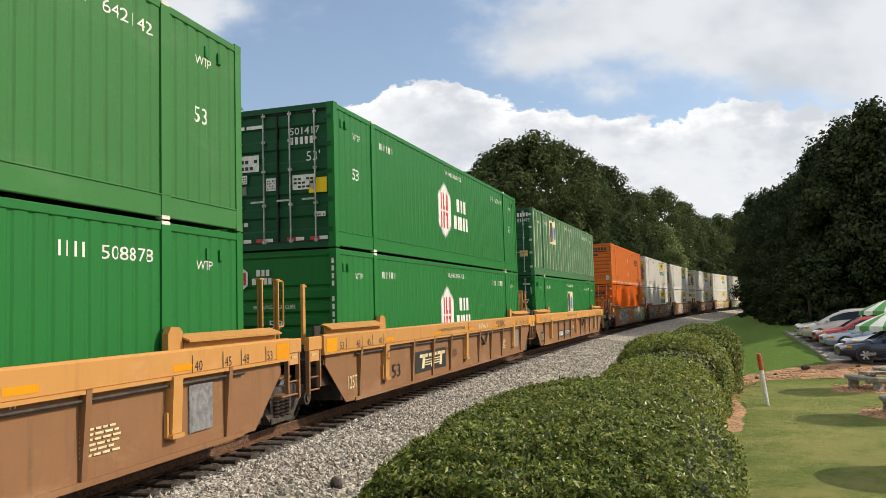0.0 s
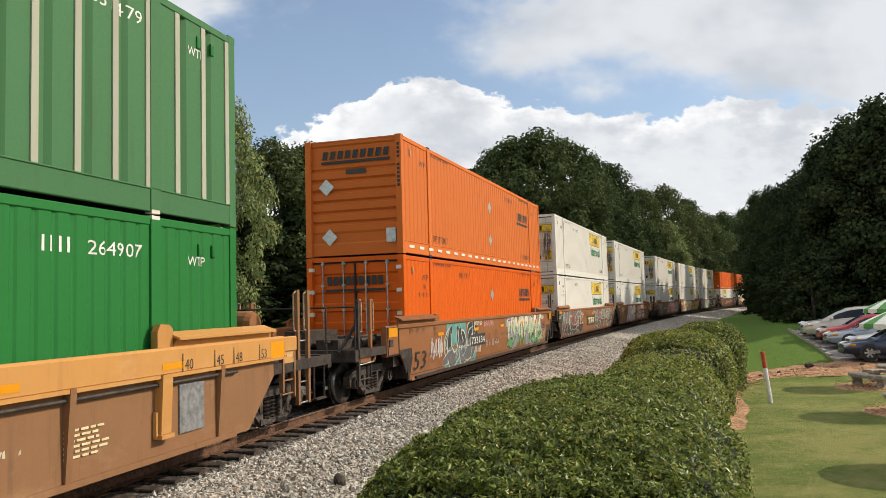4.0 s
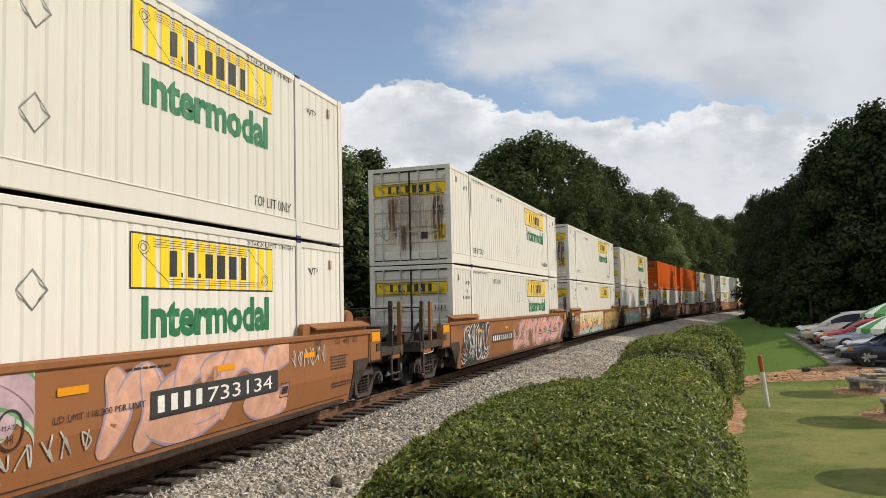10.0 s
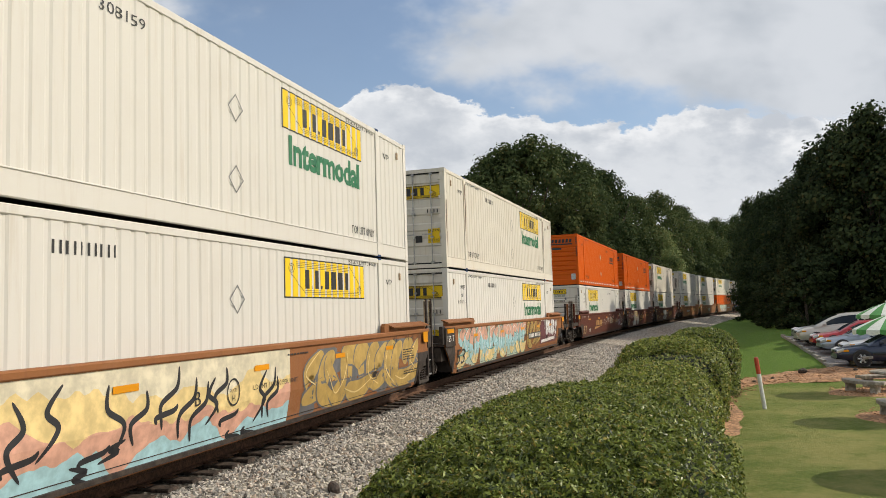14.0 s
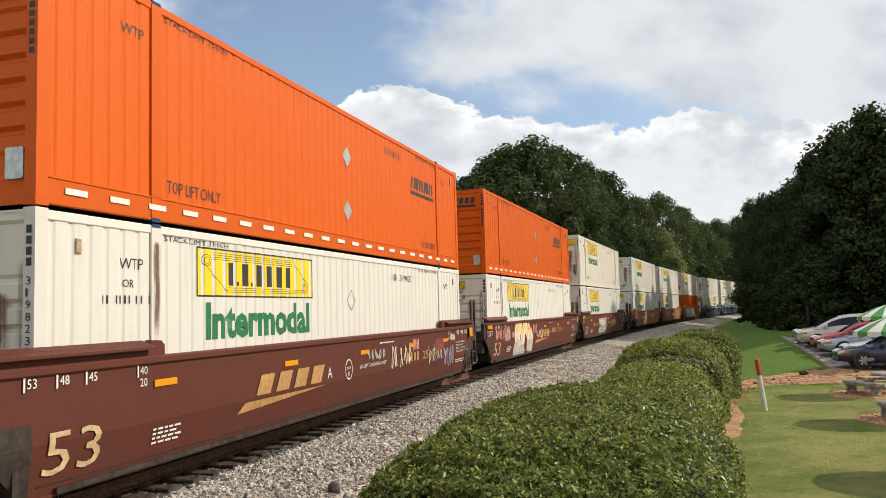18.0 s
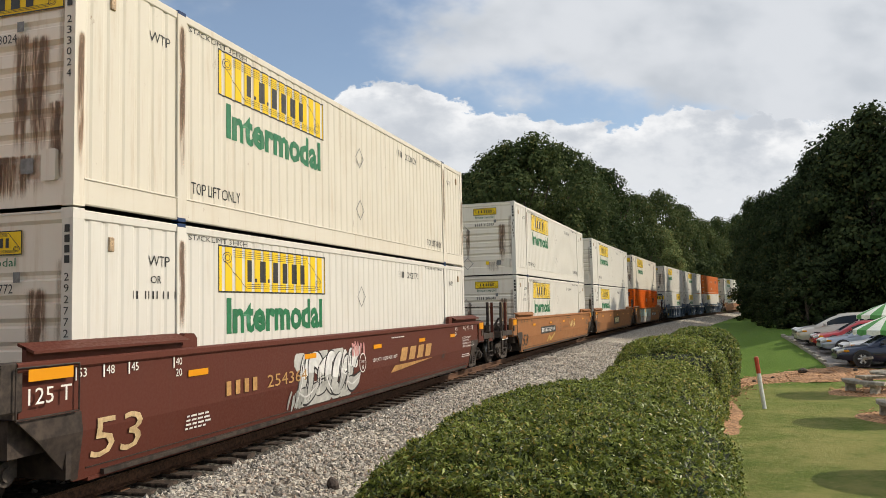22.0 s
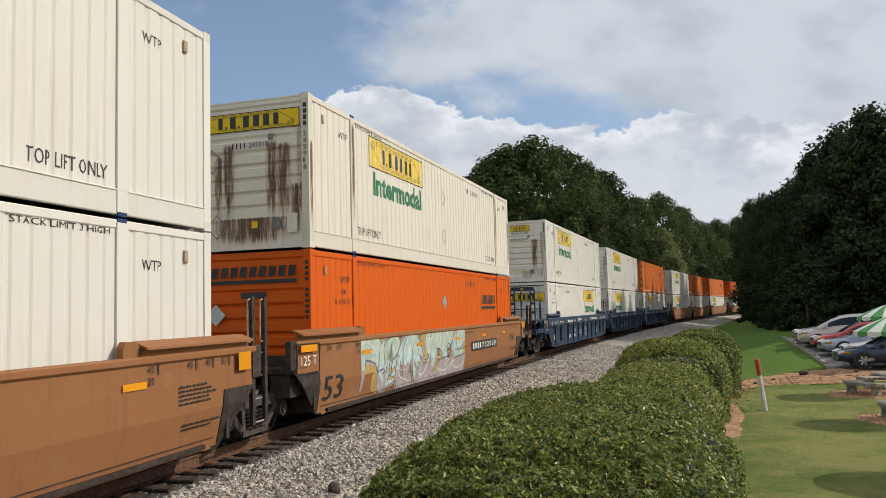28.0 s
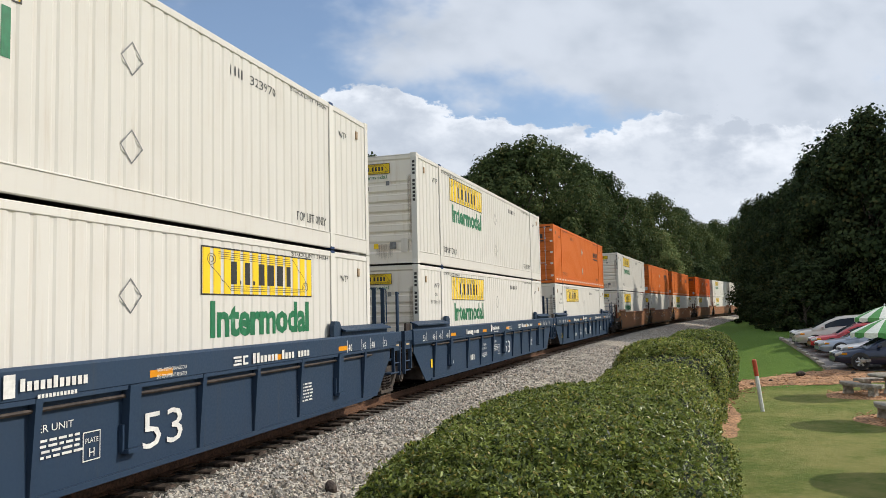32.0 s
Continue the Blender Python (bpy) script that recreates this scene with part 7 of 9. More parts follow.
def well_car(key, sill, low, ribs, first, last, label):
    unit = tagged(new("well_car"), label, "rail car", "well cars of the train")
    mat = M[low]
    for sy in (-1, 1):
        turn = pose(0, 0, 0, 0, 0, 0 if sy < 0 else 180)
        plate_me, chord_me = well_side(key, mat, sill, ribs, low)
        part("side_plate", plate_me, None, unit, at=turn)
        part("top_chord", chord_me, None, unit, at=turn)
        if ribs:
            rib_me = once(("rib", key), lambda: Shape().plate([(-SIDE_Y - 0.1, TOP_Z - 0.3), (-SIDE_Y - 0.035, LOW_Z + 0.05), (-SIDE_Y, LOW_Z + 0.05), (-SIDE_Y, TOP_Z - 0.3)], 0, -0.045, 0.09).mesh("rib", M[low]))
            wide_me = once(("widerib", key), lambda: Shape().plate([(-SIDE_Y - 0.12, TOP_Z - 0.3), (-SIDE_Y - 0.09, LOW_Z + 0.3), (-SIDE_Y, LOW_Z + 0.26), (-SIDE_Y, TOP_Z - 0.3)], 0, -0.1, 0.2).box((0, -SIDE_Y - 0.06, LOW_Z + 0.27), (0.26, 0.12, 0.05)).box((-0.13, -SIDE_Y - 0.03, LOW_Z + 0.42), (0.04, 0.05, 0.3)).mesh("rib", M[sill]))
            for i, x in enumerate((-7.5, -6.19, -4.45, -2.98, -1.5, -0.06, 1.4, 2.85, 4.35, 5.94, 7.25)):
                part("rib", wide_me if i in (1, 5, 9) else rib_me, None, unit, at=turn @ pose(x, 0, 0))
            part("side_pipe", once(("pipe", key), lambda: Shape().rod((-7.7, -SIDE_Y - 0.04, 1.13), (7.7, -SIDE_Y - 0.04, 1.13), 0.024, 6).mesh("side_pipe", M["iron"])), None, unit, at=turn)
            if key == "tan":
                part("hose", once("tanhose", lambda: Shape().path([(1.52, -SIDE_Y - 0.04, 1.08), (1.62, -SIDE_Y - 0.05, 1.05), (1.78, -SIDE_Y - 0.06, 0.93), (1.95, -SIDE_Y - 0.06, 0.83), (2.12, -SIDE_Y - 0.06, 0.86), (2.25, -SIDE_Y - 0.06, 1.0), (2.42, -SIDE_Y - 0.05, 1.12), (2.62, -SIDE_Y - 0.04, 1.14)], 0.032, 8).box((1.98, -SIDE_Y - 0.05, 0.82), (0.2, 0.08, 0.07), cut=0.01).mesh("hose", M["iron"])), None, unit, "sagging black air hose", at=turn)
                part("seam", once("chordseam", lambda: Shape().box((0.16, -SIDE_Y - 0.081, 1.42), (0.025, 0.006, 0.2)).mesh("seam", M["iron"])), None, unit, at=turn)
                part("access_panel", once("accpanel", lambda: Shape().box((6.6, -SIDE_Y - 0.012, 0.78), (0.56, 0.02, 0.62), cut=0.004).mesh("access_panel", M["grey"])), None, unit, "dull grey access panel", at=turn)
        # raised guides at the ends of the well
        for sx in (-1, 1):
            part("guide", once(("guide", key, sx), lambda: Shape().plate([(sx * a_, z_) for a_, z_ in ((-1.3, TOP_Z), (1.3, TOP_Z), (1.3, TOP_Z + 0.17), (-1.2, TOP_Z + 0.17))], 1, -SIDE_Y + 0.02, 0.05)
                 .plate([(-SIDE_Y - 0.08, TOP_Z + 0.1), (-SIDE_Y + 0.13, TOP_Z + 0.18), (-SIDE_Y + 0.13, TOP_Z + 0.21), (-SIDE_Y - 0.08, TOP_Z + 0.13)], 0, -1.3, 2.6).mesh("guide", M[sill])), None, unit, at=turn @ pose(sx * 7.55, 0, 0))
            part("guide_fin", once(("fin", key), lambda: Shape().plate([(-0.16, TOP_Z), (0.16, TOP_Z), (0.16, TOP_Z + (0.24 if ribs else 0.14)), (0.09, TOP_Z + (0.3 if ribs else 0.2)), (-0.1, TOP_Z + (0.31 if ribs else 0.21)), (-0.16, TOP_Z + (0.22 if ribs else 0.14))], 1, -SIDE_Y + 0.03, 0.09).mesh("guide_fin", M[sill])), None, unit, at=turn @ pose(sx * 6.1, 0, 0))
        if not ribs:
            for sx in (-1, 1):
                part("end_gusset", once(("gusset", sx), lambda: gusset(sx).mesh("end_gusset", M["iron"])), None, unit, "black bracket under the end, with the shadow there painted in", at=turn)
    part("well_floor", once("wfloor", lambda: Shape().span((-7.7, -1.42, 0.24), (7.7, 1.42, 0.3)).mesh("well_floor", M["iron"])), None, unit)
    for sx in (-1, 1):
        turn = pose(0, 0, 0, 0, 0, 0 if sx < 0 else 180)
        part("bulkhead", once(("bulk", key), lambda: Shape().span((-8.3, -1.44, 0.3), (-8.22, 1.44, 1.3)).span((-9.0, -1.44, 1.02), (-8.2, 1.44, 1.1)).mesh("bulkhead", M["iron"])), None, unit, at=turn)
        part("end_plate", once(("eplate", key), lambda: Shape().plate([(-8.95, 0.62), (-8.3, 0.62), (-8.0, 0.3), (-7.6, 0.3), (-7.6, 1.0), (-8.95, 1.0)], 1, -1.33, 0.39).mesh("end_plate", M["iron"])), None, unit, at=turn)
        part("end_plate", once(("eplate2", key), lambda: Shape().plate([(-8.95, 0.62), (-8.3, 0.62), (-8.0, 0.3), (-7.6, 0.3), (-7.6, 1.0), (-8.95, 1.0)], 1, 0.94, 0.39).mesh("end_plate", M["iron"])), None, unit, at=turn)
        outer = (sx < 0 and first) or (sx > 0 and last)
        part("draft_sill", once(("draft", key, outer), lambda: Shape().span((-11.3 if outer else -9.9, -0.35, 0.62), (-8.2, 0.35, 1.02)).mesh("draft_sill", M["iron"])), None, unit, at=turn)
        if outer:
            pm = M["iron"] if key != "navy" else M[low]
            deck = part("platform", once(("platform", key), lambda: Shape().span((-11.1, -1.4, 1.06), (-8.9, 1.4, 1.12)).mesh("platform", pm)), None, unit, at=turn)
            part("end_sill", once(("endsill", key), lambda: Shape().span((-11.2, -1.45, 0.9), (-11.05, 1.45, 1.14)).mesh("end_sill", pm)), None, deck)
            for sy in (-1, 1):
                part("side_sill", once(("sidesill", key), lambda: Shape().span((-11.04, -0.045, 0.97), (-8.9, 0.045, 1.14)).mesh("side_sill", pm)), None, deck, at=pose(0, sy * 1.425, 0))
            part("coupler", once("coupler", lambda: Shape().box((-11.5, 0, 0.82), (0.6, 0.18, 0.2)).plate([(-11.95, -0.16), (-11.7, -0.2), (-11.55, 0.1), (-11.75, 0.2), (-11.95, 0.12)], 2, 0.68, 0.3).mesh("coupler", M["iron"])), None, unit, at=turn)
        if outer and not ribs:
            for sy in (-1, 1):
                ladder = part("ladder", once("stirrup", lambda: Shape().path([(-0.3, 0, 1.0), (-0.3, 0, 0.53), (0.3, 0, 0.53), (0.3, 0, 0.92)], 0.017).mesh("ladder", M["iron"])), None, unit, "two tall uprights over a stirrup step", at=turn @ pose(-10.7, sy * 1.42, 0))
                for dx in (-0.3, 0.3):
                    dark = dx * sx > 0
                    part("upright", once(("post", key, dark), lambda: Shape().box((0, 0, 1.55 if not dark else 1.36), (0.085, 0.06, 1.2 if not dark else 1.6)).box((0.03, 0.03, 1.55), (0.03, 0.06, 1.2)).mesh("upright", M["iron"] if dark else M["brown" if key == "brown" else "maroon"])), None, ladder, at=pose(dx, 0, 0))
                    part("grab_iron", once("tallgrab", lambda: Shape().path([(0.03, 0, 1.5), (0.13, -0.02, 1.5), (0.13, -0.02, 2.1), (0.1, -0.02, 2.14), (0.03, 0, 2.14)], 0.014).mesh("grab_iron", M["grab"])), None, ladder, "worn tan grab iron", at=pose(dx, 0, 0, 0, 0, 0 if sx < 0 else 180))
                part("toe_plate", once(("toe", key), lambda: Shape().box((0, 0, 0.99), (0.58, 0.03, 0.26)).mesh("toe_plate", M[low])), None, ladder)
                part("rung", once("longrung", lambda: Shape().path([(-0.3, -0.02, 0), (-0.24, -0.06, 0), (0.3, -0.06, 0.02), (0.36, -0.02, 0.06)], 0.014).mesh("rung", M["steel"])), None, ladder, at=pose(0, 0, 0.84))
                box = part("end_box", once(("outbox", key), lambda: Shape().box((-9.28, 0, 1.22), (0.74, 0.14, 0.68), cut=0.03).mesh("end_box", M[low])), None, unit, at=turn @ pose(0, sy * (SIDE_Y - 0.05), 0))
                part("frame", once(("boxframe", key), lambda: Shape().path([(-9.6, 0, 0.92), (-8.96, 0, 0.92), (-8.96, 0, 1.52), (-9.6, 0, 1.52), (-9.6, 0, 0.92)], 0.014).box((-9.42, 0, 1.18), (0.2, 0.03, 0.16)).mesh("frame", M["iron"])), None, box, at=pose(0, sy * 0.075, 0))
                part("reflector", once("boxrefl", lambda: Shape().box((-9.3, 0, 1.41), (0.5, 0.008, 0.2)).mesh("reflector", M["amber"])), None, box, "amber reflector", at=pose(0, sy * 0.08, 0))
            part("brace", once("brace", lambda: Shape().rod((-10.95, -1.32, 1.6), (-11.25, -1.1, 1.1), 0.04, 6).rod((-10.95, 1.32, 1.6), (-11.25, 1.1, 1.1), 0.04, 6).mesh("brace", M["iron"])), None, unit, at=turn)
            part("brake_pipe", once("bpipe", lambda: Shape().path([(-9.0, -1.3, 1.0), (-9.9, -1.38, 1.12), (-10.1, -1.4, 1.0), (-10.2, -1.4, 0.85)], 0.03, 8).path([(-11.2, 0.5, 1.3), (-11.5, 0.45, 1.0), (-11.75, 0.3, 0.6), (-11.9, 0.1, 0.55)], 0.03, 8).path([(-9.0, 1.3, 1.0), (-9.9, 1.38, 1.12), (-10.1, 1.4, 1.0)], 0.03, 8).mesh("brake_pipe", M["brown"])), None, unit, "curved brake hose", at=turn)
            part("slack_rod", once("slack", lambda: Shape().rod((-10.9, -0.6, 1.28), (-8.3, -0.6, 1.28), 0.035, 8).rod((-10.9, -1.2, 1.38), (-9.6, -1.2, 1.38), 0.03, 8).box((-10.1, 0.1, 1.35), (1.3, 0.6, 0.34)).rod((-9.9, -0.9, 1.22), (-9.2, -0.9, 1.22), 0.13, 12).mesh("slack_rod", M["iron"])), None, unit, "brake gear on the platform", at=turn)
        elif outer and key == "navy":
            part("walkway", once("nwalk", lambda: Shape().span((-10.75, -1.42, 1.5), (-8.95, 1.42, 1.54)).mesh("walkway", M["steel_blue"])), None, unit, "pale worn grating walkway", at=turn)
            for sy in (-1, 1):
                part("walkway_edge", once("nedge", lambda: Shape().box((-9.85, 0, 1.5), (1.8, 0.05, 0.1), cut=0.01).mesh("walkway_edge", M[low])), None, unit, at=turn @ pose(0, sy * 1.43, 0))
                rail = part("handrail", once("nloop", lambda: Shape().path([(0.1, 0, 0.75), (0.06, 0, 1.6), (-0.04, 0, 2.3), (-0.12, 0, 2.34), (-0.2, 0, 2.3), (-0.16, 0, 1.6), (-0.12, 0, 0.75), (0.1, 0, 0.75)], 0.018, 8).mesh("handrail", M[low])), None, unit, "bent blue pipe handrail", at=turn @ pose(-10.2, sy * 1.44, 0))
                part("post", once("npost", lambda: Shape().box((0, 0, 1.85), (0.07, 0.07, 0.75), cut=0.01).mesh("post", M[low])), None, rail, at=pose(0.16, -sy * 0.06, 0))
                part("step", once("nstep", lambda: Shape().box((0, 0, 0.62), (0.46, 0.2, 0.04), cut=0.01).box((-0.2, 0, 0.85), (0.05, 0.05, 0.45)).box((0.2, 0, 0.85), (0.05, 0.05, 0.45)).mesh("step", M[low])), None, unit, at=turn @ pose(-10.2, sy * 1.34, 0))
            # the tall frame that carries the hand brake
            stand = part("brake_stand", once("nstand", lambda: Shape().box((0, 0, 2.86), (0.1, 1.0, 0.16), cut=0.015).mesh("brake_stand", M[low])), None, unit, "tall blue frame with holed posts", at=turn @ pose(-11.0, -0.85, 0))
            for y in (-0.44, 0.44):
                part("holed_post", once("nholed", lambda: Shape().box((0, -0.09, 2.1), (0.08, 0.045, 1.4)).box((0, 0.09, 2.1), (0.08, 0.045, 1.4)).box((0, 0, 1.46), (0.08, 0.14, 0.12)).box((0, 0, 1.86), (0.08, 0.14, 0.1)).box((0, 0, 2.24), (0.08, 0.14, 0.1)).box((0, 0, 2.62), (0.08, 0.14, 0.1)).mesh("holed_post", M[low])), None, stand, at=pose(0, y, 0))
            part("reflector", once("nsrefl", lambda: Shape().box((-0.055, 0, 2.86), (0.008, 0.14, 0.1)).mesh("reflector", M["amber"])), None, stand, "amber reflector")
            part("brake_gear", once("ngear", lambda: Shape().box((-9.7, -0.75, 1.24), (0.5, 0.4, 0.3), cut=0.03).rod((-10.6, -0.4, 1.25), (-9.3, -0.4, 1.25), 0.06, 8).rod((-9.9, -1.15, 1.15), (-9.4, -1.15, 1.35), 0.07, 8).mesh("brake_gear", M[low])), None, unit, "brake gear under the walkway", at=turn)
        elif sx > 0 or first:
            x = -10.05 if outer else -9.22
            for sy in (-1, 1) if outer or not ribs else ():
                ladder = part("ladder", once(("ladder", key), lambda: Shape().rod((-0.2, 0, 0.4), (0.2, 0, 0.4), 0.016, 6).mesh("ladder", M["steel"])), None, unit, at=turn @ pose(x, sy * 1.42, 0))
                for dx in (-0.2, 0.2):
                    part("upright", once(("upright", key), lambda: Shape().box((0, 0, 1.35), (0.085, 0.06, 1.95)).mesh("upright", M[low] if key in ("tan", "navy") else M["iron"])), None, ladder, at=pose(dx, 0, 0))
                    part("grab_iron", once("grab", lambda: Shape().path([(0.03, 0, 1.62), (0.1, -0.02, 1.64), (0.1, -0.02, 2.26), (0.03, 0, 2.3)], 0.013).mesh("grab_iron", M["grab"])), None, ladder, at=pose(dx, 0, 0))
                for z in (0.75, 1.1, 1.45):
                    part("rung", once("rung", lambda: Shape().rod((-0.2, -0.02, 0), (0.2, -0.02, 0), 0.014, 6).mesh("rung", M["steel"])), None, ladder, at=pose(0, 0, z))
        if ribs and not outer and sx > 0:
            for sy in (-1, 1):
                for k in range(3):
                    part("stair_tread", once(("tread", key), lambda: Shape().box((0, 0, 0), (0.42, 0.24, 0.035), cut=0.008).mesh("stair_tread", M[low])), None, unit, at=turn @ pose(-9.22, sy * (1.34 - 0.05 * k), 0.62 + 0.3 * k))
                for k, x in enumerate((-9.05, -9.62)):
                    post_ = part("upright", once(("endpost", key), lambda: Shape().box((0, 0, 1.9), (0.09, 0.05, 1.3), cut=0.01).box((0.03, 0.04, 1.9), (0.03, 0.06, 1.3)).box((0, 0, 2.56), (0.12, 0.1, 0.03)).mesh("upright", M[sill])), None, unit, at=turn @ pose(x, sy * 1.05, 0))
                    if k:
                        part("grab_iron", once(("hoop", key), lambda: Shape().path([(-0.04, 0, 1.75), (-0.26, 0, 1.75), (-0.28, 0, 1.79), (-0.28, 0, 2.5), (-0.25, 0, 2.54), (-0.04, 0, 2.54)], 0.016, 8).mesh("grab_iron", M[sill])), None, post_, "tan painted pipe hoop" if key == "tan" else "")
            part("grating", once(("grating", key), lambda: Shape().span((-9.7, -1.3, 1.5), (-9.66, 1.3, 1.55)).span((-9.1, -1.3, 1.5), (-9.06, 1.3, 1.55)).mesh("grating", M[sill])), None, unit, at=turn)
            for k in range(9):
                part("grating_bar", once(("gbar", key), lambda: Shape().box((-9.38, 0, 1.525), (0.56, 0.03, 0.03)).mesh("grating_bar", M[sill])), None, unit, at=turn @ pose(0, -1.2 + 0.3 * k, 0))
        if ribs and not outer and sx < 0:
            for sy in (-1, 1):
                part("upright", once(("nearpost", key), lambda: Shape().box((0, 0, 1.95), (0.09, 0.05, 1.1), cut=0.01).box((0.02, 0, 2.46), (0.16, 0.05, 0.03)).mesh("upright", M[sill])), None, unit, at=turn @ pose(-9.1, sy * 1.1, 0))
                part("corner_plate", once(("cplate", key), lambda: Shape().box((-9.0, 0, 1.62), (0.3, 0.06, 0.22), cut=0.01).mesh("corner_plate", M["iron"])), None, unit, at=turn @ pose(0, sy * 1.32, 0))
        if sx > 0 and last:
            part("air_tank", once("tank", lambda: Shape().lathe([(0.0, -0.75), (0.2, -0.72), (0.24, -0.62), (0.24, 0.62), (0.2, 0.72), (0.0, 0.75)], (-9.5, 0.1, 1.75), "y", 18).mesh("air_tank", M["brown"])), None, unit, "rusty brown cylinder", at=turn)
            part("tank_frame", once("tframe", lambda: Shape().span((-9.8, -0.5, 1.1), (-9.2, -0.42, 1.6)).span((-9.8, 0.55, 1.1), (-9.2, 0.63, 1.6)).mesh("tank_frame", M["iron"])), None, unit, at=turn)
            wheel = part("brake_wheel", once("bwheel", lambda: Shape().lathe([(0.25, -0.014), (0.28, 0), (0.25, 0.014), (0.24, 0)], (0, 0, 0), "y", 24).rod((-0.25, 0, 0), (0.25, 0, 0), 0.012, 5).rod((0, 0, -0.25), (0, 0, 0.25), 0.012, 5).mesh("brake_wheel", M["brown"])), None, unit, at=turn @ pose(-10.28, -0.9, 2.3, 0, 0, 90))
            part("brake_post", once("bpost", lambda: Shape().box((-10.2, -0.9, 1.7), (0.1, 0.14, 1.3), cut=0.015).box((-10.2, -0.55, 1.9), (0.06, 0.06, 0.9)).mesh("brake_post", M["brown"])), None, unit, at=turn)
        if outer:
            for sy in (-1, 1):
                part("step", once("estep", lambda: Shape().path([(-0.22, 0, 1.0), (-0.22, 0, 0.38), (0.22, 0, 0.38), (0.22, 0, 1.0)], 0.02).box((0, 0, 0.38), (0.44, 0.1, 0.03)).mesh("step", M["iron"])), None, unit, at=turn @ pose(-10.75, sy * 1.4, 0))
            part("end_rail", once(("erail", key), lambda: Shape().path([(-11.1, -1.4, 1.1), (-11.1, -1.4, 2.0), (-11.1, 1.4, 2.0), (-11.1, 1.4, 1.1)], 0.018).mesh("end_rail", M[low] if key == "navy" else M["iron"])), None, unit, at=turn)
            part("deck_gear", once("gear", lambda: Shape().box((-10.3, -0.55, 1.22), (0.7, 0.5, 0.2)).box((-9.6, 0.5, 1.2), (0.5, 0.7, 0.18)).rod((-10.9, 0.3, 1.2), (-9.1, 0.3, 1.3), 0.05, 8).mesh("deck_gear", M["iron"])), None, unit, at=turn)
        # end box with its yellow mark
        for sy in (-1, 1):
            if outer and not ribs:
                continue
            if outer and key == "navy":
                box = part("end_box", once("navybox", lambda: Shape().box((-9.36, 0, 1.3), (1.0, 0.12, 0.44), cut=0.02).box((-9.4, 0, 0.98), (0.66, 0.1, 0.22), cut=0.02).mesh("end_box", M[low])), None, unit, at=turn @ pose(0, sy * (SIDE_Y - 0.03), 0))
                part("reflector", once("navyrefl", lambda: Shape().box((-9.08, 0, 1.33), (0.36, 0.008, 0.3)).mesh("reflector", M["amber"])), None, box, "amber reflector", at=pose(0, sy * 0.065, 0))
                part("lettering", once("navybars", lambda: Shape().box((-9.6, 0, 1.46), (0.24, 0.006, 0.03)).box((-9.6, 0, 1.4), (0.24, 0.006, 0.03)).box((-9.28, 0, 1.06), (0.3, 0.02, 0.03)).mesh("lettering", M["letter"])), None, box, at=pose(0, sy * 0.065, 0))
                continue
            if ribs:
                box = part("end_box", once(("innerbox", key), lambda: Shape().box((-9.4, 0, 1.43), (0.5, 0.1, 0.24), cut=0.015).box((-9.4, 0, 1.22), (0.44, 0.05, 0.2)).mesh("end_box", M[sill])), None, unit, at=turn @ pose(0, sy * (SIDE_Y - 0.01), 0))
                part("frame", once(("innerframe", key), lambda: Shape().box((-9.61, 0, 0.98), (0.05, 0.07, 0.86), cut=0.008).box((-9.2, 0, 0.98), (0.05, 0.07, 0.66), cut=0.008).rod((-9.62, 0, 0.84), (-9.2, 0, 0.84), 0.016, 6).rod((-9.62, 0, 0.62), (-9.2, 0, 0.62), 0.016, 6).mesh("frame", M[low])), None, box, "grimy step frame")
                part("lettering", once("innerbar", lambda: Shape().box((-9.42, 0, 1.24), (0.2, 0.006, 0.04)).mesh("lettering", M["buff"])), None, box, at=pose(0, sy * 0.03, 0))
                continue
            part("end_box", once(("ebox", key), lambda: Shape().box((0, 0, 1.33), (0.26, 0.1, 0.5), cut=0.02).mesh("end_box", M["iron"])), None, unit, at=turn @ pose(-9.06, sy * (SIDE_Y - 0.03), 0))
        if sx > 0 or first:
            truck(unit, sx * (9.58 if outer else 9.75))
    return unit


# ---- the train, unit by unit ----
INNER, OUTER_GAP, FRONT = 19.5, 23.4, -27.81
STARTS = [-27.81, -8.13, 11.16, 34.72, 54.43, 74.03, 97.68, 117.13, 136.59, 159.97, 179.52, 198.95, 222.28, 241.75, 261.2, 284.42, 304.03, 323.47, 346.84, 366.33, 385.81, 409.2, 428.7, 448.2, 471.6]
CARS = {"tan": ("tan", "tan_low", True), "brown": ("brown", "brown", False), "ochre": ("brown_new", "brown_new", False), "maroon": ("maroon", "maroon", False), "navy": ("navy", "navy", True), "umber": ("umber", "umber", False)}
CAR_LABEL = {"tan": "tan ribbed well car with grimy lower side", "brown": "rusty brown smooth-sided well car covered in graffiti", "ochre": "orange-brown smooth-sided well car", "maroon": "maroon smooth-sided well car with graffiti",
             "navy": "navy blue ribbed well car with white lettering", "umber": "dull brown smooth-sided well car"}
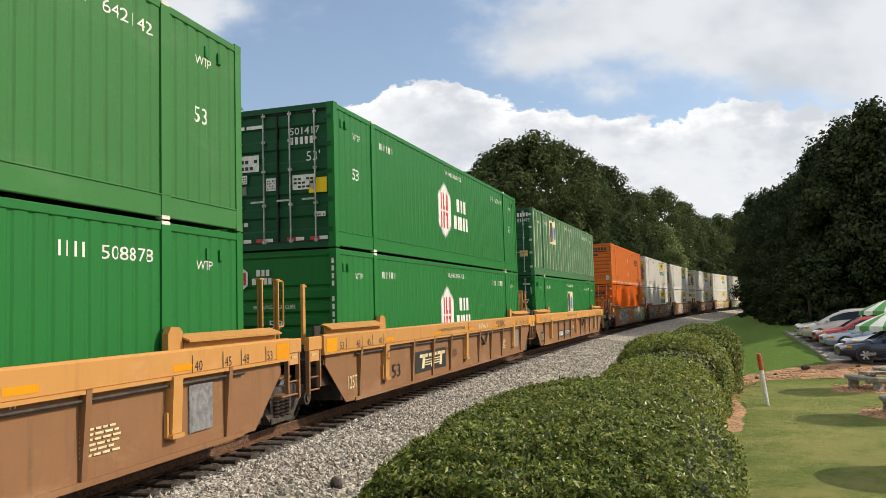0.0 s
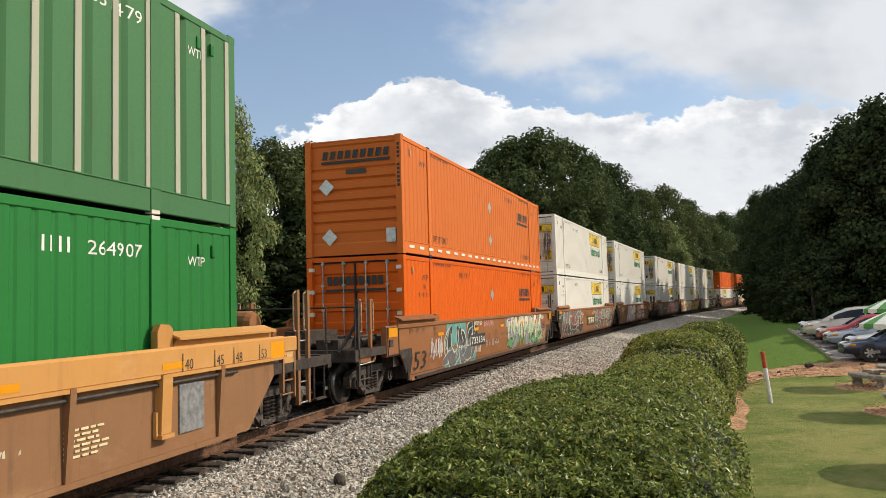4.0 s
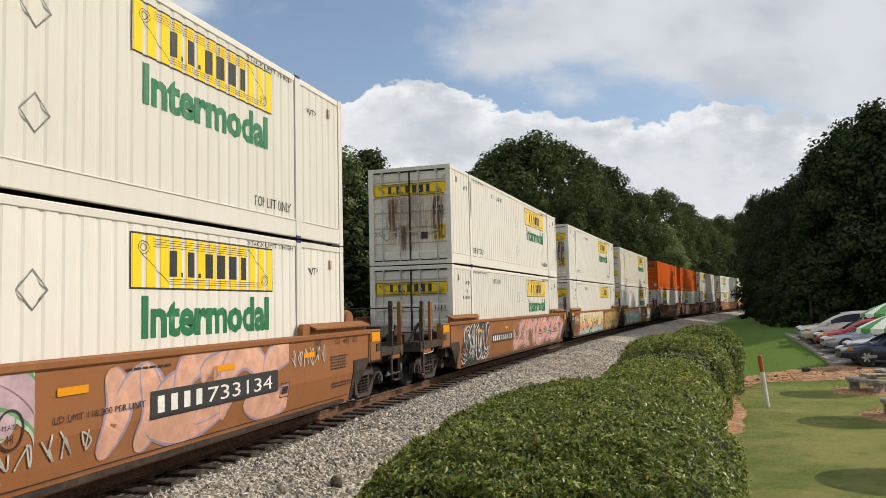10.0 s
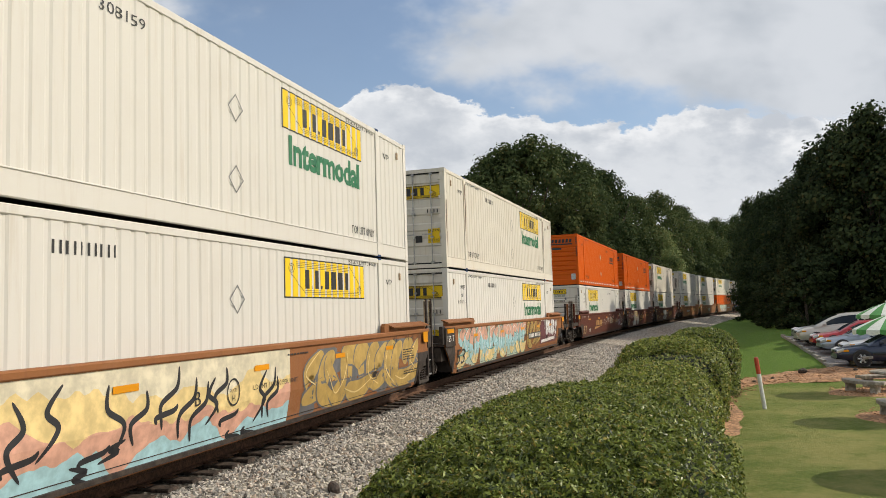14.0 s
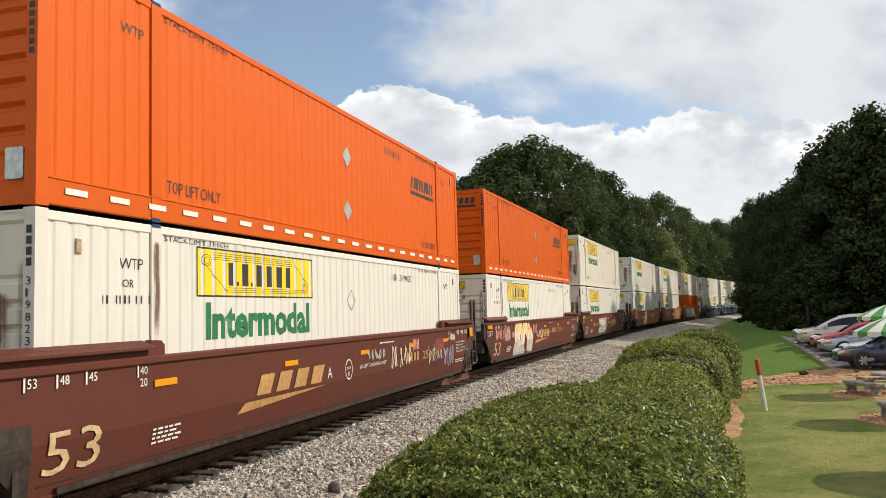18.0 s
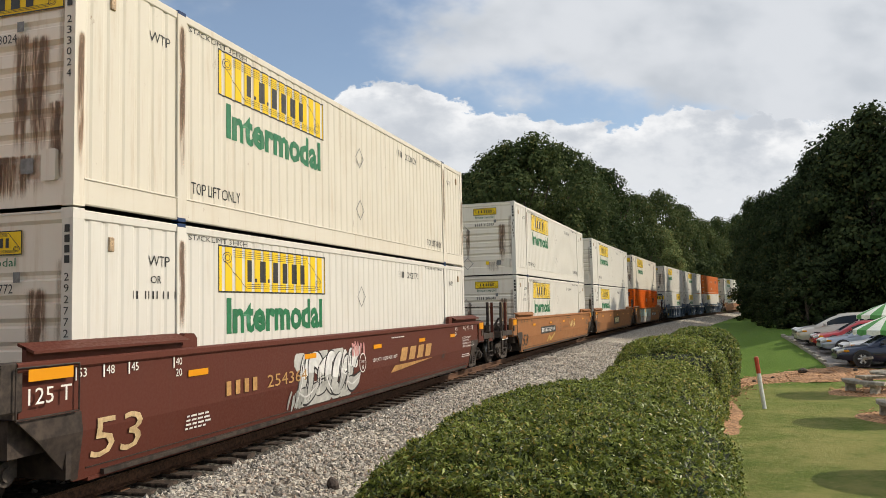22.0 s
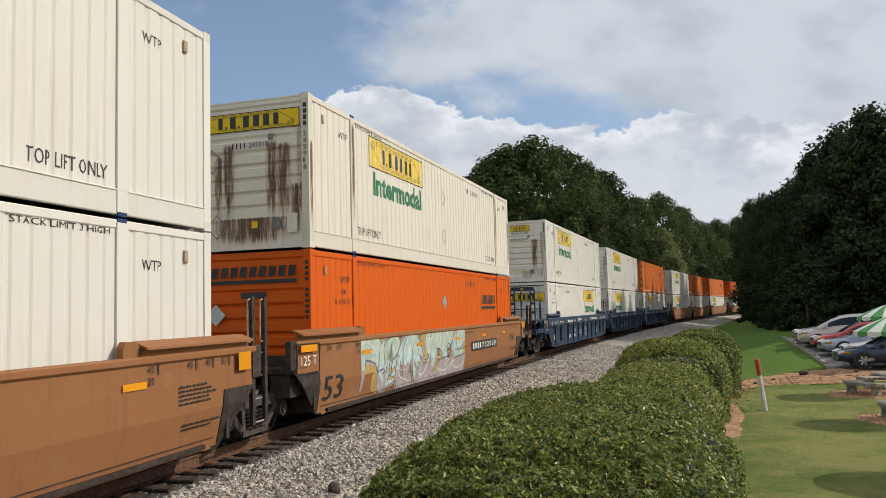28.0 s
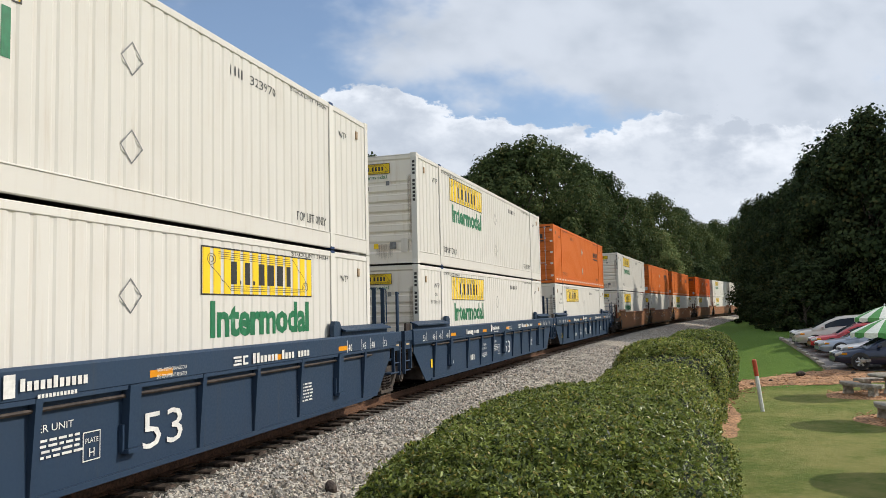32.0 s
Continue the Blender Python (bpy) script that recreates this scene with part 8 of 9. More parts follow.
LOADS = [
    ("tan", "green_worn front none", "green front none"), ("tan", "green doors hub", "green front hub"), ("tan", "emp doors emp", "green doors emp"),
    ("brown", "orange_old front sch", "orange doors sch"), ("brown", "white doors hunt", "white doors hunt"), ("brown", "white doors hunt", "white doors hunt"),
    ("brown", "white doors hunt", "white doors hunt"), ("brown", "white doors hunt", "white doors panel"), ("brown", "white_old doors hunt", "white doors hunt"),
    ("maroon", "orange front sch", "white front hunt"), ("maroon", "orange front sch", "white front hunt"), ("maroon", "white_old front hunt", "white front hunt"),
    ("ochre", "white front hunt", "white front hunt"), ("ochre", "white front hunt", "white front hunt"), ("ochre", "white_old front hunt", "orange front sch"),
    ("navy", "white front hunt", "white doors hunt"), ("navy", "white front hunt", "white front hunt"), ("navy", "orange_old doors sch", "white front panel"),
    ("umber", "white front hunt", "white front hunt"), ("umber", "orange_old front sch", "white doors none"), ("umber", "orange_old front sch", "white front hunt"),
    ("umber", "orange front sch", "white front panel"), ("umber", "white front hunt", "white front hunt"), ("umber", "white front none", "white front hunt"), ("umber", "orange front sch", "white front none")]
BOX_LABEL = {"green_worn": "sun-bleached green corrugated steel 53-foot container", "green": "bright green corrugated steel 53-foot container", "emp": "faded green container with pale upright ribs", "orange": "orange corrugated 53-foot container", "orange_old": "sun-faded orange corrugated 53-foot container",
             "white": "white corrugated 53-foot container with yellow panel", "white_old": "white corrugated 53-foot container streaked with rust"}
NUMBERS = {(0, True): "642142", (0, False): "508878", (1, True): "501417", (2, True): "831479", (2, False): "264907", (4, True): "324872", (5, True): "322578", (6, True): "264337", (7, True): "308159", (9, False): "319823", (10, False): "232310",
           (11, True): "233024", (11, False): "292772", (12, True): "312143", (12, False): "286040", (14, True): "245918", (15, True): "323970"}
MOVED = []  # thing, its place on the train, height
for i, (car, top, bottom) in enumerate(LOADS):
    sill, low, ribs = CARS[car]
    unit = well_car(car, sill, low, ribs, i % 3 == 0, i % 3 == 2, CAR_LABEL[car])
    MOVED.append((unit, i, 0.0))
    if i == 11:
        part("lettering", words("B-END", 0.1, M["letter"], 0.34), None, unit, at=pose(10.7, -1.44, 0.98))
    for which, z in ((bottom, 0.33), (top, 0.33 + TALL + 0.025)):
        body, end, logo = which.split()
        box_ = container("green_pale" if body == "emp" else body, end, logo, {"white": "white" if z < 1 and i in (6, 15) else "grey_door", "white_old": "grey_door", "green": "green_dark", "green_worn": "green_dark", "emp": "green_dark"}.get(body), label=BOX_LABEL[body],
                         number=NUMBERS.get((i, z > 1), ""), lower=z < 1, pitch=0.62 if body == "emp" else PITCH, deep=0.045 if body == "emp" else 0.015)
        MOVED.append((box_, i, z))


# ---- marks and graffiti on the sides of the wells ----
def spray(name, col):
    key = "spray_" + name
    if key not in M:
        M[key] = plain(key, col, 0.6, 0, 0.12, 5.0, 0.05)
    return M[key]


SPRAY = {"black": (0.02, 0.02, 0.022), "grey": (0.13, 0.13, 0.135), "white": (0.68, 0.68, 0.66), "cream": (0.66, 0.6, 0.44), "green": (0.13, 0.3, 0.12), "pale_green": (0.42, 0.52, 0.32), "lilac": (0.3, 0.25, 0.33), "pink": (0.62, 0.3, 0.28),
         "rose": (0.62, 0.34, 0.24), "yellow": (0.72, 0.55, 0.24), "sky": (0.35, 0.56, 0.6), "red": (0.2, 0.03, 0.03), "wine": (0.12, 0.03, 0.035), "teal": (0.1, 0.3, 0.27), "mint": (0.43, 0.51, 0.43), "silver": (0.45, 0.45, 0.42), "ochre": (0.45, 0.3, 0.08), "mauve": (0.46, 0.33, 0.37), "dove": (0.4, 0.35, 0.35), "sky_pale": (0.42, 0.55, 0.53)}
FACE_Y = -SIDE_Y - 0.004


def smooth_line(pts, n=6):
    out = []
    for i in range(len(pts) - 1):
        a, b, c, d = (np.array(pts[min(max(i + k, 0), len(pts) - 1)]) for k in (-1, 0, 1, 2))
        for j in range(n):
            u = j / n
            out.append(0.5 * (2 * b + (c - a) * u + (2 * a - 5 * b + 4 * c - d) * u * u + (3 * b - a - 3 * c + d) * u ** 3))
    return out + [np.array(pts[-1])]


def stroke(sh, pts, width, lift, box, taper=True):
    """A painted band along a line, cut to the box (x0, x1, z0, z1)."""
    line = smooth_line(pts)
    vs, m = [], len(line)
    for i, p in enumerate(line):
        d = line[min(i + 1, m - 1)] - line[max(i - 1, 0)]
        d = d / (np.linalg.norm(d) + 1e-9)
        w = width * (0.55 + 0.45 * math.sin(math.pi * (0.12 + 0.76 * i / (m - 1)))) if taper else width
        for s in (-0.5, 0.5):
            q = p + s * w * np.array((-d[1], d[0]))
            zz = min(max(q[1], box[2]), box[3])
            vs.append((min(max(q[0], box[0]), box[1]), FACE_Y + bend(zz) - lift, zz))
    sh.add(vs, [(2 * i, 2 * i + 1, 2 * i + 3, 2 * i + 2) for i in range(m - 1)])


def blades(x0, x1, z0, z1, count, r):
    """Spines of swelling, pointed shapes that run into one another, left to right."""
    out, n, h = [], max(2, int(count * 2.3)), z1 - z0
    w = (x1 - x0) / n
    order = list(range(6)) * 9
    r.shuffle(order)
    for i in range(n):
        cx = x0 + (i + 0.5) * w + r.uniform(-0.15, 0.15) * w
        l, rr = cx - 0.75 * w, cx + 0.75 * w
        top, bot = z1 - r.uniform(0.0, 0.12) * h, z0 + r.uniform(0.0, 0.12) * h
        mid = (top + bot) / 2 + r.uniform(-0.12, 0.12) * h
        k = order[i]
        if k == 0:
            out.append([(l, bot + 0.08 * h), (cx + 0.35 * w, mid - 0.12 * h), (cx - 0.35 * w, mid + 0.12 * h), (rr, top)])
        elif k == 1:
            out.append([(l, top - 0.1 * h), (l - 0.1 * w, mid), (cx, bot + 0.08 * h), (rr, mid - 0.15 * h), (rr + 0.2 * w, mid + 0.25 * h)])
        elif k == 2:
            out.append([(cx - 0.2 * w, bot), (cx + 0.15 * w, mid), (cx + r.uniform(-0.3, 0.5) * w, top + 0.05 * h)])
            out.append([(cx + 0.1 * w, mid), (rr, mid + 0.2 * h), (rr + 0.5 * w, mid - 0.05 * h)])
        elif k == 3:
            out.append([(l, bot), (l + 0.1 * w, mid + 0.2 * h), (cx, top - 0.05 * h), (rr, mid + 0.1 * h), (rr + 0.15 * w, bot + 0.1 * h)])
        elif k == 4:
            out.append([(l - 0.4 * w, bot + 0.22 * h), (cx, bot + 0.1 * h), (rr + 0.6 * w, bot + 0.3 * h)])
            out.append([(cx - 0.3 * w, mid), (cx, top - 0.1 * h), (rr + 0.2 * w, top)])
        else:
            out.append([(rr, top), (cx, mid + 0.22 * h), (cx - 0.2 * w, mid - 0.2 * h), (rr + 0.3 * w, bot)])
    return out


def blade(shapes, pick, pts, width, lift, box):
    """A band with pointed ends along a spine; pick chooses the shape (its colour) for each piece of it."""
    line = smooth_line(pts, 9)
    m, rims = len(line), []
    for i, p in enumerate(line):
        d = line[min(i + 1, m - 1)] - line[max(i - 1, 0)]
        d = d / (np.linalg.norm(d) + 1e-9)
        w = width * (0.12 + 0.88 * math.sin(math.pi * i / (m - 1)) ** 0.55)
        pair = []
        for sg in (-0.5, 0.5):
            q = p + sg * w * np.array((-d[1], d[0]))
            zz = min(max(q[1], box[2]), box[3])
            pair.append((min(max(q[0], box[0]), box[1]), FACE_Y + bend(zz) - lift, zz))
        rims.append(pair)
    for i in range(m - 1):
        shapes[pick(line[i])].add([rims[i][0], rims[i][1], rims[i + 1][1], rims[i + 1][0]], [(0, 1, 2, 3)])


def graffiti(unit, x0, x1, z0, z1, count, ground, edge, fills, shine, seed, fat=0.2, label="", rim=""):
    """A sprayed piece in layers: a cloud of colour, dark outlines, swelling shapes that turn from one colour to another, thin bright lines."""
    r = random.Random(seed)
    box = (x0 - 0.15, x1 + 0.15, max(z0 - 0.05, LOW_Z + 0.02), min(z1 + 0.05, TOP_Z - 0.03))
    if ground:
        sh = Shape()
        for i in range(int((x1 - x0) / 0.16)):
            cx, cz, rad = r.uniform(x0, x1), r.uniform(z0, z1), r.uniform(0.16, 0.36)
            n = 14
            lift = 0.0006 + 0.00003 * i
            flat = [(min(max(cx + rad * (1 + 0.3 * r.random()) * math.cos(6.283 * k / n), box[0]), box[1]), min(max(cz + rad * (1 + 0.3 * r.random()) * math.sin(6.283 * k / n), box[2]), box[3])) for k in range(n)]
            # kept on one side of the bend in the plate
            up = cz > BEND_Z
            flat = [(x, max(z, BEND_Z) if up else min(z, BEND_Z)) for x, z in flat]
            sh.add([(x, FACE_Y + bend(z) - lift, z) for x, z in flat], [tuple(range(n))])
        part("graffiti", sh, spray(ground, SPRAY[ground]), unit, label)
    spines = blades(x0, x1, z0, z1, count, r)
    width = fat * 1.3
    kinds = list(dict.fromkeys(fills))
    groups = {f: Shape() for f in kinds}
    gl, base, halo = {0: Shape()}, {0: Shape()}, {0: Shape()}
    for i, ln in enumerate(spines):
        lift = 0.0034 + 0.0002 * i
        tilt = r.uniform(-0.12, 0.12)

        def pick(p):
            f = (p[1] - z0) / (z1 - z0) + tilt
            return kinds[min(max(int(f * len(kinds)), 0), len(kinds) - 1)]
        if rim:
            blade(halo, lambda p: 0, ln, width + 0.17, lift - 0.0009, box)
        blade(base, lambda p: 0, ln, width + 0.085, lift, box)
        blade(groups, pick, ln, width, lift + 0.0001, box)
        if shine and i % 2 == 0:
            blade(gl, lambda p: 0, [(x - 0.3 * width, z + 0.12 * width) for x, z in ln[1:]] if len(ln) > 3 else [(x - 0.2 * width, z) for x, z in ln], 0.03, 0.0115, box)
    ob = part("graffiti", base[0], spray(edge, SPRAY[edge]), unit, label)
    if rim:
        part("paint_rim", halo[0], spray(rim, SPRAY[rim]), ob)
    for f, sh in groups.items():
        if sh.v:
            part("paint_fill", sh, spray(f, SPRAY[f]), ob)
    if gl[0].v:
        part("paint_line", gl[0], spray(shine, SPRAY[shine]), ob)


def mural(unit, x0, x1, bands, line, seed, label):
    """Wavy bands of colour from the foot up, with loose dark lines over them. bands: (colour, foot)."""
    r = random.Random(seed)
    tops = [b[1] for b in bands[1:]] + [TOP_Z - 0.04]
    first = None
    for k, (colour, foot) in enumerate(bands):
        sh = Shape()
        xs = np.linspace(x0, x1, 110)

        def edge_at(x, z, j):
            if j == 0 or j == len(bands):
                return z
            return z + 0.42 * noise.noise((x * 1.3, j * 3.1, seed)) + 0.14 * noise.noise((x * 4.5, j * 1.7, seed))
        for xa, xb in zip(xs, xs[1:]):
            za, zb = edge_at(xa, foot, k), edge_at(xb, foot, k)
            ya, yb = edge_at(xa, tops[k], k + 1), edge_at(xb, tops[k], k + 1)
            for lo, hi in ((LOW_Z, BEND_Z), (BEND_Z, TOP_Z)):
                q = [(xa, min(max(za, lo), hi)), (xb, min(max(zb, lo), hi)), (xb, min(max(yb, lo), hi)), (xa, min(max(ya, lo), hi))]
                if q[3][1] - q[0][1] > 0.003 or q[2][1] - q[1][1] > 0.003:
                    sh.add([(x, FACE_Y + bend(z) - 0.002, z) for x, z in q], [(0, 1, 2, 3)])
        ob = part("graffiti" if first is None else "paint_fill", sh, spray(colour, SPRAY[colour]), unit if first is None else first, label if first is None else "")
        first = first or ob
    lines = {0: Shape()}
    box = (x0, x1, LOW_Z + 0.04, TOP_Z - 0.05)
    for i in range(int((x1 - x0) * 3.4)):
        x, z = x0 + 0.25 + (x1 - x0 - 0.6) * (i + r.random()) / ((x1 - x0) * 3.4), r.uniform(0.4, 0.75)
        way = r.choice(((0.34, 0.75), (-0.15, 0.8), (0.2, 0.62), (0.42, 0.2), (0.3, -0.2)))
        kink = r.choice((-0.16, 0.16))
        blade(lines, lambda p: 0, [(x, z), (x + way[0] * 0.35 + kink, z + way[1] * 0.4), (x + way[0] * 0.6 - 0.5 * kink, z + way[1] * 0.65), (x + way[0], z + way[1])], 0.075, 0.004 + 0.0001 * i, box)
    part("paint_line", lines[0], spray(line, SPRAY[line]), first)


def scrawl(unit, x, z, w, h, colour, seed, n=5, thick=0.022, out=0.0):
    """A quick tag in thin lines."""
    r = random.Random(seed)
    sh = Shape()
    for i in range(n):
        a = x + w * i / n
        pts = [(a + r.uniform(0, 0.9) * w / n, z + h * v) for v in (r.uniform(0, 0.3), r.uniform(0.7, 1), r.uniform(0.3, 0.6), r.uniform(0, 0.2), r.uniform(0.5, 1))]
        stroke(sh, pts, thick, out + 0.011 + 0.0001 * i, (x - 0.1, x + w + 0.1, LOW_Z + 0.02, TOP_Z - 0.02), False)
    part("tag", sh, spray(colour, SPRAY[colour]), unit, "quick sprayed tag")


def loop_tag(unit, pts, colour, thick, label):
    """One long sprayed line."""
    sh = Shape()
    stroke(sh, pts, thick, 0.006, (-9, 9, LOW_Z + 0.02, TOP_Z - 0.02))
    part("tag", sh, spray(colour, SPRAY[colour]), unit, label)


def car_mark(unit, key, shape, material, x, z, name="lettering", label="", out=0.0):
    def make():
        me = shape()
        me = me.copy() if isinstance(me, bpy.types.Mesh) else me.mesh(name, material)
        if unit["ribs"] == 0 and z < BEND_Z:
            bm = bmesh.new()
            bm.from_mesh(me)
            bmesh.ops.bisect_plane(bm, geom=list(bm.verts) + list(bm.edges) + list(bm.faces), plane_co=(0, 0, BEND_Z - z), plane_no=(0, 0, 1))
            for v in bm.verts:
                v.co.y += bend(z + v.co.z)
            bm.to_mesh(me)
            bm.free()
        return me
    me = once(("carmark", key, z if z < BEND_Z else 1, unit["ribs"]), make)
    return part(name, me, None, unit, label, at=pose(x, FACE_Y - 0.0125 - out, z))


def patch(w, h):
    return lambda: bars([(0, 0, w, h)])


def reflectors(unit, xs, z, out=0.0):
    for x in xs:
        car_mark(unit, "refl", patch(0.45, 0.085), M["amber"], x, z, "reflector", "amber reflector", out)


def dark_panel(unit, x, z, w, h, signs, number=""):
    """A dark panel with pale bars for a code, and its number."""
    car_mark(unit, ("dp", w, h), patch(w, h), M["trim"], x, z, "panel", "dark panel with pale lettering")
    if number:
        share = 0.56 if signs else 0.88
        car_mark(unit, ("dpn", w, h, number), lambda: words(number, h * 0.6, M["letter"], w * share), M["letter"], x + w * (0.94 - share), z + h * 0.2, "lettering", "", 0.003)
        if signs:
            k = w * 0.34 / signs
            car_mark(unit, ("dpc", w, h, signs), lambda: bars([(w * 0.04 + k * i, h * 0.2, k * 0.5, h * 0.6) for i in range(signs)]), M["letter"], x, z, "lettering", "", 0.003)
        return
    k = w / (signs + 1.5)
    car_mark(unit, ("dpb", w, h, signs), lambda: bars([(k * (0.6 + i + (0.5 if i > 3 else 0)), h * 0.2, k * 0.62, h * 0.6) for i in range(signs)]), M["letter"], x, z, "lettering", "", 0.003)


def scale_marks(unit, ink, near):
    """The length marks 40 20, 45, 48 and 53 by an end."""
    for x, tx in ((6.35, "40"), (7.2, "45"), (7.62, "48"), (8.05, "53")):
        xx = -x - 0.12 if near else x
        car_mark(unit, ("len", tx, ink), lambda: words(tx, 0.1, M[ink]), M[ink], xx, 1.36)
        car_mark(unit, ("tick", ink), patch(0.025, 0.15), M[ink], xx - 0.05 if near else xx + 0.2, 1.33, "tick")
    car_mark(unit, ("len", "20", ink), lambda: words("20", 0.1, M[ink]), M[ink], -6.47 if near else 6.35, 1.22)


def small_print(unit, ink, x, z, lines, w, seed):
    r = random.Random(seed)
    spec = []
    for i in range(lines):
        u = 0
        while u < w * r.uniform(0.75, 1):
            k = r.uniform(0.05, 0.14)
            spec.append((u, -i * 0.055, k, 0.026))
            u += k + 0.03
    car_mark(unit, ("print", x, z, seed), lambda: bars(spec), M[ink], x, z, "lettering")


def rim_mark(unit, key, ink, x, z, r):
    """A thin ring with a letter in it."""
    n = 24
    car_mark(unit, ("ring", ink, r), lambda: Shape().add([(q * math.cos(6.283 * i / n), 0, q * 1.15 * math.sin(6.283 * i / n)) for q in (r, r * 0.88) for i in range(n)], [(i, (i + 1) % n, n + (i + 1) % n, n + i) for i in range(n)]), M[ink], x, z, "ring_mark")
    car_mark(unit, ("ringH", ink), lambda: words("H", 0.09, M[ink]), M[ink], x - 0.04, z - 0.13)
    car_mark(unit, ("ringP", ink), lambda: words("PLATE", 0.05, M[ink]), M[ink], x - 0.1, z)


def swoosh(unit, x, z):
    """A slanted gold emblem: four blocks over a long wedge."""
    sh = Shape()
    for i in range(4):
        u = 0.5 + i * 0.6
        sh.add([(u, 0, 0.2), (u + 0.42, 0, 0.2), (u + 0.58, 0, 0.5), (u + 0.16, 0, 0.5)], [(0, 1, 2, 3)])
    sh.add([(0.0, 0, -0.02), (0.35, 0, 0.0), (2.95, 0, 0.14), (0.2, 0, 0.13)], [(0, 1, 2, 3)])
    car_mark(unit, "swoosh", lambda: sh, M["gold"], x, z, "emblem", "faded gold slanted emblem")


def striped_panel(unit, x, z, w=2.5, h=0.5):
    car_mark(unit, ("sp", w), lambda: bars([(0, 0, w, h)]), M["black"], x, z, "panel", "black panel with pale slanted blocks")
    sh = Shape()
    for i in range(3):
        u = 0.3 + i * 0.68
        sh.add([(u + 0.16, 0, 0.08), (u + 0.34, 0, 0.08), (u + 0.46, 0, 0.42), (u + 0.28, 0, 0.42)], [(0, 1, 2, 3)])
        sh.add([(u + 0.02, 0, 0.34), (u + 0.62, 0, 0.34), (u + 0.64, 0, 0.42), (u + 0.04, 0, 0.42)], [(0, 1, 2, 3)])
    for k in range(3):
        sh.add([(0.7, -0.0005, 0.14 + 0.06 * k), (1.9, -0.0005, 0.14 + 0.06 * k), (1.9, -0.0005, 0.165 + 0.06 * k), (0.7, -0.0005, 0.165 + 0.06 * k)], [(0, 1, 2, 3)])
    car_mark(unit, ("spb", w), lambda: sh, M["cream"], x, z, "lettering", "", 0.003)


def sign(unit, text, h, ink, x, z, w=0.0, out=0.0):
    car_mark(unit, ("sign", text, h, ink, w), lambda: words(text, h, M[ink], w), M[ink], x, z, "lettering", "", out)


